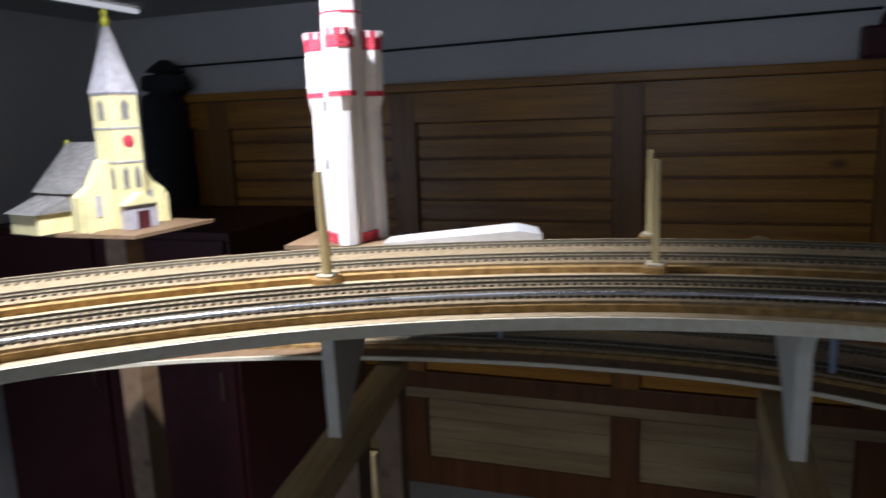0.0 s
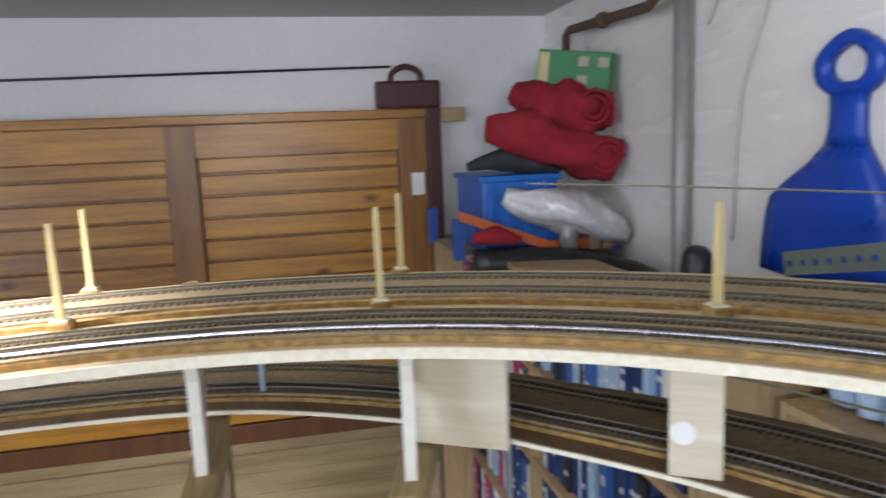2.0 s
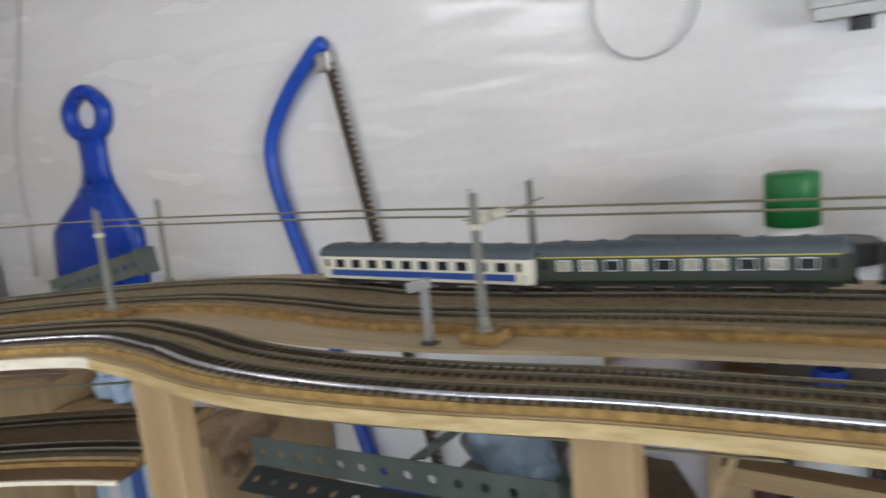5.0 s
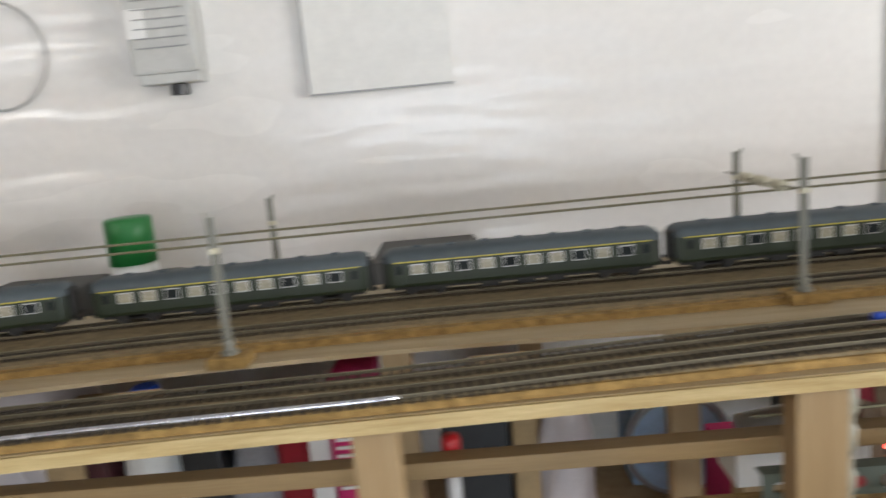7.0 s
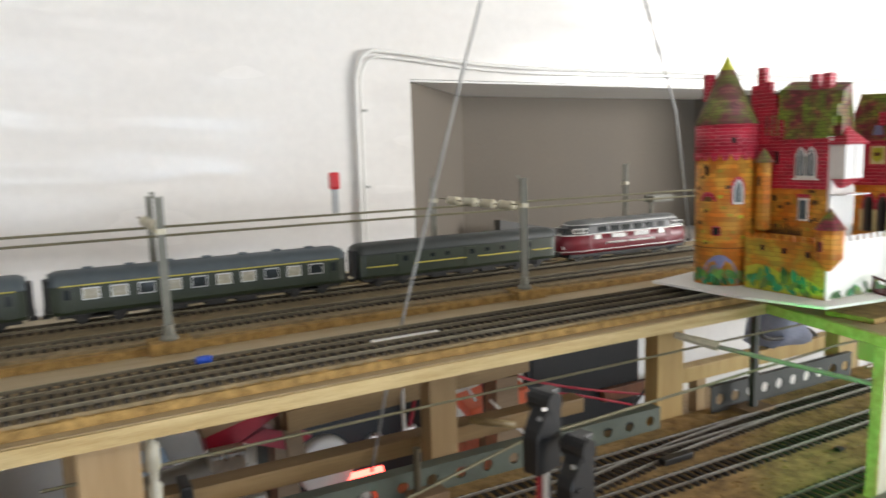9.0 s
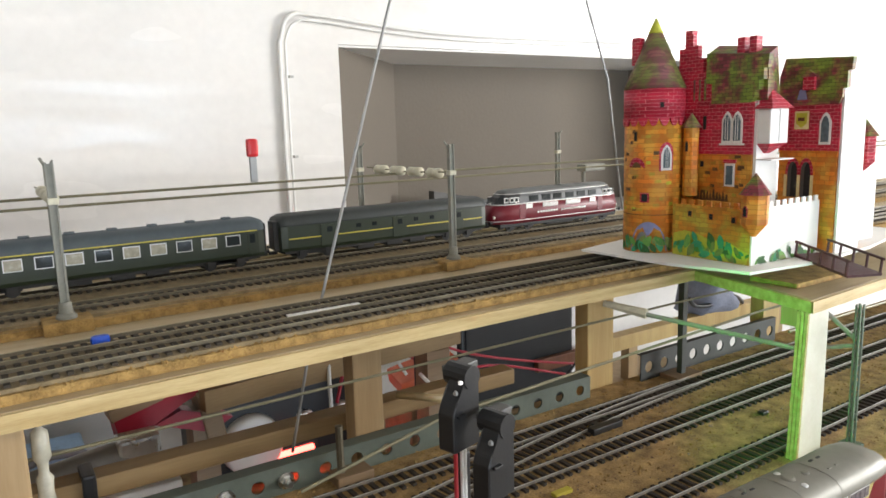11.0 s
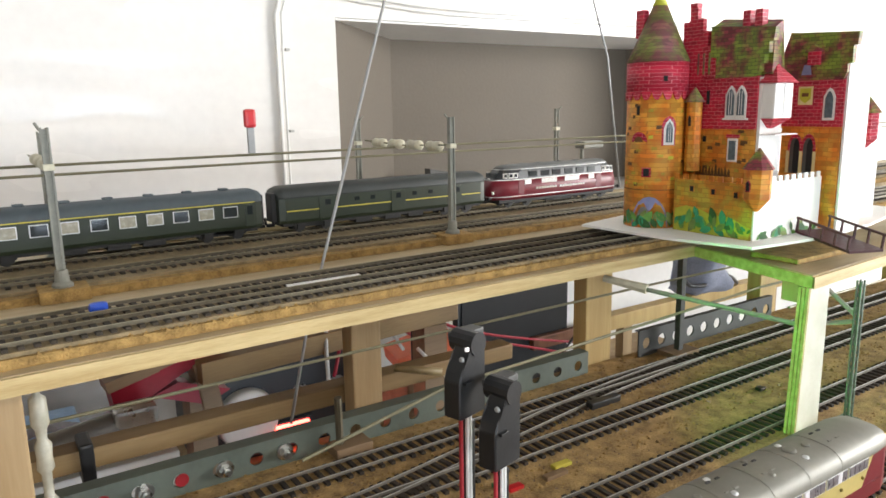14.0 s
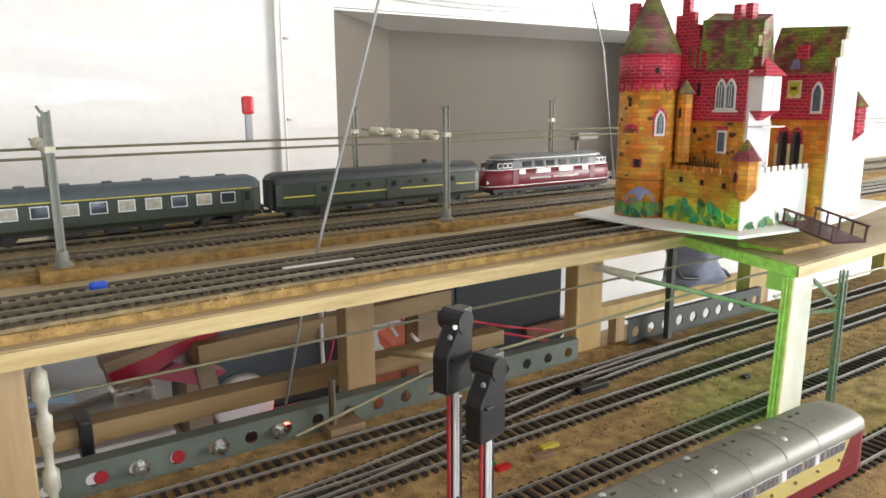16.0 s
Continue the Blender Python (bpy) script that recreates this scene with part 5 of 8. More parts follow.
def paper_tower():
    c = thing("paper_tower", pose(-0.965, -0.485, DECK, 0, 0, 20), "tall white paper tower with red crenellated turrets", "paper model")
    part("shaft", lathe(bmesh.new(), [(0.029, 0), (0.0235, 0.265), (0.0235, 0.335)], 8), P_WHITE, c, "white octagonal shaft")
    part("crown", lathe(bmesh.new(), [(0.0245, 0.330), (0.0245, 0.336)], 8), P_BRICK, c)
    part("crown", lathe(bmesh.new(), [(0.0240, 0.274), (0.0240, 0.2765)], 8), P_BRICK, c)
    for k in range(8):
        t = pose(0, 0, 0.294, 0, 0, k * 45 + 22.5)
        part("slot", boxed(0.0212, -0.0028, 0, 0.0222, 0.0028, 0.026, 0, t), M_GREYBOX, c)
    for a in (115, 245, 0):
        t = pose(0, 0, 0, 0, 0, a) @ pose(0.034, 0, 0)
        part("side_turret", lathe(bmesh.new(), [(0.014, 0), (0.012, 0.160), (0.0165, 0.176), (0.0165, 0.235)], 8, t), P_WHITE, c, "slim white side turret")
        part("red_band", lathe(bmesh.new(), [(0.0172, 0.177), (0.0172, 0.183)], 8, t), P_BRICK, c)
        part("battlement", lathe(bmesh.new(), [(0.0172, 0.232), (0.0172, 0.254)], 8, t), P_BRICK, c, "red crenellated top")
        for b in range(8):
            part("slot", boxed(0.0158, -0.001, 0.246, 0.0176, 0.001, 0.2545, 0, t @ pose(0, 0, 0, 0, 0, b * 45 + 22.5)), P_WHITE, c)
    for k, z in enumerate((0.09, 0.16, 0.215)):
        for a in (202.5, 292.5, 247.5):
            part("slot", boxed(0.0225 + 0.0022 * (2 - k), -0.002, z, 0.0250 + 0.0022 * (2 - k), 0.002, z + 0.013, 0, pose(0, 0, 0, 0, 0, a)), M_GREYBOX, c)
    part("red_plinth", lathe(bmesh.new(), [(0.0325, 0), (0.0325, 0.012)], 8), P_BRICK, c)
    return c


paper_tower()


# ---- masts and overhead wires ----
def plain_mast(x, y, lean=0.0, tall=0.105, arm=0.0):
    m = thing("catenary_mast", pose(x, y, DECK, 0, lean, arm), "plain straw-coloured wooden mast on a cork block", "model mast", "masts along the upper curve")
    part("block", boxed(-0.012, -0.010, 0, 0.012, 0.010, 0.009, 0.001), M_CORK, m)
    part("base_plate", boxed(-0.0085, -0.0075, 0.009, 0.0085, 0.0075, 0.0115, 0.0007), M_INSUL, m)
    part("post", loft(bmesh.new(), [[(-0.0045, -0.0032, 0.0115), (0.0045, -0.0032, 0.0115), (0.0045, 0.0032, 0.0115), (-0.0045, 0.0032, 0.0115)], [(-0.0034, -0.0024, tall), (0.0034, -0.0024, tall), (0.0034, 0.0024, tall), (-0.0034, 0.0024, tall)]]), M_STRAW, m)
    return m


def beam_mast(x, y, turn=0.0, tall=0.119, block=True, lean=0.0, arm=True):
    """An H-section mast on a round foot, with a hooked bracket."""
    m = thing("catenary_mast", pose(x, y, DECK, lean, 0, turn), "grey-green H-section catenary mast with a bracket arm", "model mast", "masts along the straight")
    z0 = 0.0
    if block:
        part("block", boxed(-0.016, -0.013, 0, 0.016, 0.013, 0.009, 0.001), M_CORK, m)
        z0 = 0.009
    part("foot", lathe(bmesh.new(), [(0.0070, z0), (0.0070, z0 + 0.002), (0.0048, z0 + 0.004), (0.0042, z0 + 0.012)], 16), M_MAST, m)
    bm = bmesh.new()
    for s in (-1, 1):
        loft(bm, [[(s * 0.0023 - 0.0007, -0.0022, z0 + 0.003), (s * 0.0023 + 0.0007, -0.0022, z0 + 0.003), (s * 0.0023 + 0.0007, 0.0022, z0 + 0.003), (s * 0.0023 - 0.0007, 0.0022, z0 + 0.003)],
                  [(s * 0.0022 - 0.0006, -0.0022, tall), (s * 0.0022 + 0.0006, -0.0022, tall), (s * 0.0022 + 0.0006, 0.0022, tall), (s * 0.0022 - 0.0006, 0.0022, tall)]])
    box(bm, -0.0022, -0.0006, z0 + 0.003, 0.0022, 0.0006, tall - 0.001)
    part("post", bm, M_MAST, m)
    if arm:
        part("hook", tube(bmesh.new(), [(0, 0, tall - 0.004), (-0.003, 0.002, tall - 0.001), (-0.005, 0.0035, tall + 0.003)], 0.0010, 6), M_MAST, m)
        part("clamp", boxed(-0.0036, -0.0036, tall - 0.029, 0.0036, 0.0036, tall - 0.0245, 0.0006), M_INSUL, m)
    return m


for x, y, l in ((-0.726, -0.395, 3), (-0.823, -0.111, 2), (-0.793, 0.197, -3), (-0.654, 0.488, 1)):
    plain_mast(x, y, l)
for x, y in ((-0.990, -0.125), (-0.966, 0.245)):
    plain_mast(x, y, 1.0)
beam_mast(-0.414, 0.686, 20)
beam_mast(-0.535, 0.845, 20, 0.113, False)
beam_mast(0.035, 0.726, 0)
beam_mast(0.004, 0.885, 180, 0.112, False)
beam_mast(0.462, 0.775, 0)
beam_mast(0.455, 0.975, 180, 0.110, False)
beam_mast(0.930, 0.816, 0, 0.119, True, 0)
beam_mast(0.941, 0.985, 180, 0.113, False)
beam_mast(1.266, 0.822, 0)
beam_mast(1.255, 0.992, 180, 0.117, False)
beam_mast(1.563, 1.000, 180, 0.124, False)
beam_mast(1.90, 0.822, 0)


tagged(part("rear_plank", boxed(0.945, 1.0005, DECK + 0.0005, 1.60, 1.062, DECK + 0.0055, 0.001), M_CREAMPLY), "pale cream plywood plank lying behind the tracks", "plank")


def insulator_span(x, y0, y1, z, places=(0.16, 0.385, 0.61, 0.835)):
    sp = thing("insulator_span", Matrix(), "cross span with cream ribbed insulators between masts", "insulator")
    part("cross_wire", tube(bmesh.new(), [(x, y0, z), (x + 0.004, (y0 + y1) / 2, z - 0.003), (x, y1, z)], 0.0008, 6), M_WIRE, sp)
    for q in places:
        y = y0 + (y1 - y0) * q
        t = pose(x + 0.003, y, z - 0.002, -90)
        part("insulator", lathe(bmesh.new(), [(0.0022, -0.013), (0.0050, -0.011), (0.0048, -0.004), (0.0030, -0.002), (0.0046, 0.001), (0.0050, 0.008), (0.0030, 0.010), (0.0022, 0.013)], 12, t), M_INSUL, sp, "", True)


insulator_span(1.262, 0.825, 0.988, 1.333)
insulator_span(0.93, 0.82, 0.985, 1.333, (0.30, 0.52, 0.74))
insulator_span(0.02, 0.735, 0.88, 1.336, (0.12, 0.34))

WIRE_PATH = [(-0.62, 0.80), (-0.20, 0.845), (0.02, 0.850), (0.46, 0.890), (0.935, 0.916), (1.26, 0.922), (1.6, 0.922), (2.3, 0.922), (3.1, 0.922)]
for dz, dy, left in ((0.0, 0.0, True), (-0.0075, -0.004, False)):
    pts = [(x, y + dy, 1.3275 + dz + 0.004 * ease(-x, -0.6, 0.3)) for x, y in WIRE_PATH]
    if left:
        pts = [(-1.05, 0.445, 1.342), (-0.86, 0.61, 1.339)] + pts
    tagged(part("overhead_wire", tube(bmesh.new(), curve_pts(pts, 6), 0.0013, 6), M_WIRE), "taut olive overhead wire strung along the track", "wire", "overhead wires")


# ---- carpentry under the decks ----
def plate(name, x, y, ang, w, d, z0, z1, material, label, group=""):
    t = thing(name, pose(x, y, 0, 0, 0, ang), label, "support", group)
    part("board", boxed(-w / 2, -d / 2, z0, w / 2, d / 2, z1, 0.001), material, t)
    return t


M_PLATE = wood("pale_birch_plywood", (0.70, 0.635, 0.49), (0.58, 0.50, 0.345), "x", 9, knots=False)
M_WPLY = wood("whitened_plywood", (0.80, 0.77, 0.68), (0.70, 0.66, 0.55), "y", 9, knots=False)


def bracket(x, y, ang, low, deep=0.13, lip=0.05):
    """A white plywood bracket with a chamfered foot, standing radially."""
    b = thing("deck_bracket", pose(x, y, 0, 0, 0, ang), "white plywood bracket holding up the deck", "support", "brackets under the curve")
    prof = [(0.0, low), (0.016, low), (0.55 * deep, low + 0.050), (deep, low + 0.085), (deep, DECK - 0.0095), (-lip, DECK - 0.0095), (-0.75 * lip, DECK - 0.020), (-0.30 * lip, DECK - 0.034), (-0.08 * lip, DECK - 0.052)]
    bm = prism(bmesh.new(), prof, -0.0060, 0.0060)
    bmesh.ops.transform(bm, matrix=pose(0, 0, 0, 90, 0, 0), verts=bm.verts)
    part("board", bm, M_WPLY, b)
    return b


for x, y, low, a, deep, lip in ((-0.725, -0.398, 1.0905, 188.5, 0.130, 0.055), (-0.784, 0.010, 1.0905, 183.5, 0.100, 0.050), (-0.714, 0.208, 1.0905, 171.0, 0.085, 0.022)):
    bracket(x, y, a, low, deep, lip)
plate("deck_support", -0.772, 0.268, 60, 0.108, 0.010, 1.0945, DECK - 0.0095, M_PLATE, "broad plywood plate between the two decks")
plate("deck_support", -0.629, 0.453, 58, 0.046, 0.012, 1.1015, DECK - 0.0095, M_PLATE, "pale plywood plate with a round white sticker")
st = tagged(part("sticker", lathe(bmesh.new(), [(0.011, 0), (0.011, 0.0006)], 18, pose(-0.629, 0.453, 1.143, 0, 0, 58) @ pose(-0.011, -0.0062, 0, 90)), M_CARD), "small round white paper sticker on plywood", "sticker")


def radial_beam(a, r0, r1, z1, x=None, y=None):
    b = thing("radial_beam", pose(CX if x is None else x, CY if y is None else y, 0, 0, 0, a), "raw pine beam carrying the decks", "beam", "radial beams under the curve")
    part("timber", boxed(r0, -0.016, z1 - 0.032, r1, 0.016, z1, 0.002), M_EDGE, b, "yellow sawn pine timber")
    part("leg", boxed(r1 - 0.05, -0.015, FLOOR, r1 - 0.015, 0.015, z1 - 0.032, 0.002), M_BEAM, b)


radial_beam(188.5, -0.22, 0.24, 1.090, -0.725, -0.398)
radial_beam(180.5, -0.12, 0.165, 1.090, -0.784, 0.010)
radial_beam(163.0, 0.70, 0.92, 1.090)
radial_beam(140.0, 0.74, 0.92, 1.090)


def leg(x, y, w, d, z0, z1, label="raw pine leg standing under the upper deck", turn=0, wood_of=None):
    lg = thing("timber_prop", pose(x, y, 0, 0, 0, turn), label, "post", "legs under the upper deck")
    part("timber", boxed(-w / 2, -d / 2, z0, w / 2, d / 2, z1, 0.0015), wood_of or M_PINE, lg)
    return lg


for x, w in ((-0.205, 0.050), (0.170, 0.038), (0.586, 0.030), (0.876, 0.034)):
    leg(x, MAIN.at(MAIN.near_x(x))[0].y - 0.128, w, 0.022, FLOOR, DECK - 0.0105)
for x in (0.575, 0.862):
    leg(x, 0.93, 0.030, 0.022, FLOOR, DECK - 0.0040)
for x, w in ((1.130, 0.026), (1.389, 0.036), (1.680, 0.034), (2.02, 0.036)):
    leg(x, 0.755, w, 0.018, FLOOR, DECK - 0.0040, "yellowed pine leg standing behind the girder", 0, M_YPINE if x > 1.2 else None)
for x, y in ((1.0, 0.33), (2.9, 0.33), (1.0, 0.72), (2.9, 0.72)):
    leg(x, y, 0.044, 0.044, FLOOR, YARD - 0.012, "raw pine leg standing under the yard board")
for y, z0, z1, x0, x1 in ((0.772, 1.129, 1.144, 0.20, 1.30), (0.812, 1.030, 1.046, 0.20, 0.86)):
    b = thing("long_beam", Matrix(), "long brown pine batten running along the layout", "beam")
    part("timber", boxed(x0, y, z0, x1, y + 0.020, z1, 0.0015), M_BATTEN, b)
b = thing("slanted_batten", Matrix(), "slanted pine batten bracing the deck legs", "beam")
part("timber", loft(bmesh.new(), [[(0.17, 0.735, 1.05), (0.17, 0.750, 1.05), (0.17, 0.750, 1.062), (0.17, 0.735, 1.062)], [(0.23, 0.735, 1.19), (0.23, 0.750, 1.19), (0.23, 0.750, 1.202), (0.23, 0.735, 1.202)]]), M_PINE, b)

# castle platform on a green-lit post
pl = thing("castle_platform", Matrix(), "plywood platform beside the deck carrying the castle", "railway deck")
part("board", prism(bmesh.new(), [(1.400, 0.5415), (2.3, 0.590), (2.3, 0.669), (1.4315, 0.669)], DECK - 0.009, DECK - 0.0005), M_PLY, pl)
part("edge_strip", prism(bmesh.new(), [(1.3970, 0.5400), (1.3998, 0.5410), (1.4313, 0.669), (1.4285, 0.669)], DECK - 0.010, DECK - 0.001), M_EDGE, pl)
part("edge_strip", prism(bmesh.new(), [(1.3972, 0.5386), (2.3, 0.5870), (2.3, 0.5898), (1.4000, 0.5412)], DECK - 0.010, DECK - 0.001), M_EDGE, pl)
part("cork_patch", boxed(1.425, 0.568, DECK - 0.0005, 1.52, 0.61, DECK + 0.004, 0.001), M_CORK, pl)
# Post timber is whitened in its colour for the window light on it.
po = thing("platform_post", Matrix(), "layered pine post under the castle platform, whitened by painted window light", "post")
part("timber", loft(bmesh.new(), [[(1.393, 0.541, YARD), (1.4235, 0.541, YARD), (1.4235, 0.550, YARD), (1.393, 0.550, YARD)], [(1.4005, 0.5425, DECK - 0.0105), (1.4265, 0.5425, DECK - 0.0105), (1.4265, 0.5515, DECK - 0.0105), (1.4005, 0.5515, DECK - 0.0105)]]), M_WPLY, po)
for k in range(3):
    y = 0.5412 + k * 0.0031
    part("moulding", loft(bmesh.new(), [[(x - 0.0022 + dx, y + 0.0014 * e + 0.0024 * q, z) for dx, q in ((0, 0), (0.0022, 0), (0.0022, 1), (0, 1))] for e, x, z in ((0, 1.3929, YARD), (1, 1.4004, DECK - 0.0105))]), M_EDGE, po)
part("bracket_block", boxed(1.401, 0.5530, DECK - 0.024, 1.424, 0.566, DECK - 0.0095), M_PINE, po)

# ---- perforated girder ----
M_CRIMT = mat("signal_red", (0.32, 0.012, 0.018), 0.5, vary=0.15, scale=60)

def punched_strip(x0, x1, y, z0, z1, pitch, r, th):
    """An upright strip along x with a row of round holes through it."""
    bm = bmesh.new()
    n = int((x1 - x0) / pitch)
    p = (x1 - x0) / n
    zc, hw = (z0 + z1) / 2, p / 2
    for k in range(n):
        cx = x0 + (k + 0.5) * p
        for yy in (y, y + th):
            inner, outer = [], []
            for j in range(16):
                a = j * math.tau / 16
                c, s = math.cos(a), math.sin(a)
                inner.append(bm.verts.new((cx + r * c, yy, zc + r * s)))
                q = 1 / max(abs(c), abs(s))
                outer.append(bm.verts.new((cx + hw * max(-1, min(1, c * q)), yy, zc + (z1 - z0) / 2 * max(-1, min(1, s * q)))))
            for j in range(16):
                bm.faces.new((inner[j], inner[(j + 1) % 16], outer[(j + 1) % 16], outer[j]))
            if yy == y:
                keep_in, keep_out = inner, outer
        for j in range(16):
            bm.faces.new((keep_in[j], keep_in[(j + 1) % 16], inner[(j + 1) % 16], inner[j]))
    for z in (z0, z1):
        vs = [bm.verts.new(q) for q in ((x0, y, z), (x1, y, z), (x1, y + th, z), (x0, y + th, z))]
        bm.faces.new(vs)
    return bm


gd = thing("steel_girder", Matrix(), "grey-green enamelled steel girder with a row of holes", "girder")
part("web", punched_strip(0.86, 1.36, 0.7310, YARD, YARD + 0.0205, 0.0255, 0.0050, 0.0018), M_GIRDER, gd)
part("flange", boxed(0.86, 0.7310, YARD + 0.0205, 1.36, 0.7315 + 0.012, YARD + 0.0220), M_GIRDER, gd)
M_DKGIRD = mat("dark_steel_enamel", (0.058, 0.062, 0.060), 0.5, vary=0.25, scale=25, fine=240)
gd2 = thing("steel_girder", Matrix(), "shorter grey-green steel girder with a row of holes", "girder")
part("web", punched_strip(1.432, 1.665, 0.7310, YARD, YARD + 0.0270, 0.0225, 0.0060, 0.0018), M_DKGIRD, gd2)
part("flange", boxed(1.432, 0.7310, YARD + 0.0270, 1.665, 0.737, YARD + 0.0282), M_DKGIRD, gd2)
for x, z, r in ((0.955, 0.010, 0.0062), (1.008, 0.010, 0.0062), (1.052, 0.010, 0.0062)):
    n = thing("hex_bolt", Matrix(), "galvanised hexagon bolt and washer on the girder", "bolt", "bolts on the girder")
    part("washer", lathe(bmesh.new(), [(r, 0), (r, 0.0012)], 18, pose(x, 0.7308, YARD + z, 90)), M_METAL, n)
    part("nut", lathe(bmesh.new(), [(r * 0.66, 0.0012), (r * 0.66, 0.0060)], 6, pose(x, 0.7308, YARD + z, 90)), M_METAL, n)
    part("shank", lathe(bmesh.new(), [(r * 0.36, 0.0055), (r * 0.36, 0.0095)], 12, pose(x, 0.7308, YARD + z, 90)), M_METAL, n)
for x in (0.93, 0.979):
    tagged(part("red_marker", lathe(bmesh.new(), [(0.0046, 0), (0.0046, 0.0008)], 16, pose(x, 0.7306, YARD + 0.011, 90)), M_CRIMT), "small round red marker on the girder", "marker")
ws = thing("workshop_clamp", Matrix(), "small brown wooden clamp block on the girder", "clamp")
part("jaw", boxed(1.085, 0.712, YARD, 1.115, 0.7305, YARD + 0.008, 0.001), M_BEAM, ws)
part("screw", tube(bmesh.new(), [(1.092, 0.722, YARD + 0.008), (1.092, 0.722, YARD + 0.045)], 0.003, 8), M_RAILD, ws)


# ---- signals, yard masts, railbus ----
def light_signal(x, y, h, turn, lit=False):
    s = thing("light_signal", pose(x, y, YARD, 0, 0, turn), "black colour-light signal on a red and white mast", "model signal", "signals at the yard")
    part("base", boxed(-0.008, -0.006, 0, 0.008, 0.006, 0.006, 0.001), M_MATTE, s)
    part("mast", tube(bmesh.new(), [(-0.0042, -0.001, 0.006), (-0.0042, -0.001, h - 0.033)], 0.0010, 8), M_CRIMT, s, "red mast tube")
    for mx in (-0.0012, 0.0012):
        part("mast", tube(bmesh.new(), [(mx, -0.002, 0.006), (mx, -0.002, h - 0.033)], 0.0008, 8), M_SILVER, s, "white metal mast tube")
    part("collar", boxed(-0.0052, -0.0034, 0.045, 0.0030, 0.0018, 0.062, 0.001), M_MATTE, s)
    part("back_box", boxed(0.0035, 0.000, 0.025, 0.0075, 0.006, h - 0.040, 0.001), M_MATTE, s)
    bm = prism(bmesh.new(), [(-0.0092, 0), (-0.0086, -0.001), (0.0086, -0.001), (0.0092, 0), (0.0092, 0.030), (0.0045, 0.0325), (-0.0010, 0.0315), (-0.0035, 0.0255), (-0.0075, 0.0210), (-0.0092, 0.0165)], -0.0048, 0.0048)
    bmesh.ops.bevel(bm, geom=list(bm.edges), offset=0.0006, segments=1, affect="EDGES")
    bmesh.ops.transform(bm, matrix=pose(0, 0, h - 0.034, 90), verts=bm.verts)
    part("head", bm, M_MATTE, s, "black signal head with a sloping shoulder")
    part("visor", boxed(-0.0072, -0.0066, h - 0.0185, -0.0018, -0.0046, h - 0.0172, 0.0003, pose(0, 0, 0)), M_MATTE, s)
    part("hood", loft(bmesh.new(), [[(px + 0.0055 * math.cos(a), py, h - 0.002 + 0.0055 * math.sin(a)) for a in [k * math.tau / 14 for k in range(14)]] for px, py in ((0.0035, -0.0055), (0.0040, 0.0080))]), M_MATTE, s, "round lamp hood")
    part("visor", boxed(0.000, 0.002, h - 0.002, 0.017, 0.010, h + 0.0015, 0.0008, pose(0, 0, 0)), M_GREYBOX, s)
    part("lens", lathe(bmesh.new(), [(0.0014, 0), (0.001, 0.001)], 10, pose(-0.0040, -0.002, h - 0.008, 0, -90)), M_PIPE, s)
    if lit:
        part("lamp", boxed(-0.0048, -0.0055, h - 0.0035, -0.0030, -0.0040, h - 0.0018, 0.0004), mat("white_signal_lamp", (0.9, 0.9, 0.9), 0.3, emit=(1, 1, 1), strength=0.5), s, "faintly lit white lamp")
        part("lamp", boxed(0.0094, -0.002, h - 0.024, 0.0102, 0.002, h - 0.020), mat("green_signal_lamp", (0.1, 0.8, 0.2), 0.3, emit=(0.05, 1, 0.16), strength=4), s, "lit green lamp")
    return s


light_signal(1.059, 0.512, 0.1525, 15, True)
light_signal(1.064, 0.493, 0.1345, 15)


M_DKGREEN = mat("dark_green_mast", (0.10, 0.14, 0.10), 0.5, vary=0.2, scale=90)


def lattice_mast(x, y, h):
    m = thing("lattice_mast", pose(x, y, YARD), "slim green lattice steel mast in the yard", "model mast", "yard masts")
    part("foot", boxed(-0.007, -0.007, 0, 0.007, 0.007, 0.008, 0.001), M_DKGREEN, m)
    for sx in (-1, 1):
        for sy in (-1, 1):
            part("leg", boxed(sx * 0.0024 - 0.0009, sy * 0.0016 - 0.0005, 0.008, sx * 0.0024 + 0.0009, sy * 0.0016 + 0.0005, h), M_DKGREEN, m)
    n = int(h / 0.007)
    for s in (-1, 1):
        bm = bmesh.new()
        for k in range(n):
            a, b = 0.008 + k * (h - 0.01) / n, 0.008 + (k + 1) * (h - 0.01) / n
            e = 1 if k % 2 else -1
            tube(bm, [(-e * 0.0024, s * 0.0016, a), (e * 0.0024, s * 0.0016, b)], 0.0006, 4)
        part("bracing", bm, M_DKGREEN, m)
    return m


lattice_mast(1.440, 0.526, 0.120)
bmst = thing("bent_mast", pose(1.492, 0.500, YARD), "slender bent green wire mast in the yard", "model mast", "yard masts")
part("post", tube(bmesh.new(), curve_pts([(0, 0, 0), (-0.002, 0.001, 0.030), (-0.006, 0.002, 0.050), (0.002, 0.001, 0.085), (-0.001, 0, 0.112)], 5), 0.0016, 6), M_DKGREEN, bmst, "", True)
part("foot", boxed(-0.004, -0.004, 0, 0.004, 0.004, 0.004, 0.0006), M_DKGREEN, bmst)
beam = thing("cross_arm", Matrix(), "slender green cross arm of the yard catenary", "wire")
part("arm", tube(bmesh.new(), [(1.345, 0.665, 1.215), (1.399, 0.551, 1.200)], 0.0020, 6), M_MAST, beam)
part("insulator", tube(bmesh.new(), [(1.335, 0.690, 1.219), (1.350, 0.655, 1.214)], [0.003, 0.0045], 8), M_INSUL, beam)
beam = thing("cross_arm", Matrix(), "slender green cross arm beyond the post", "wire")
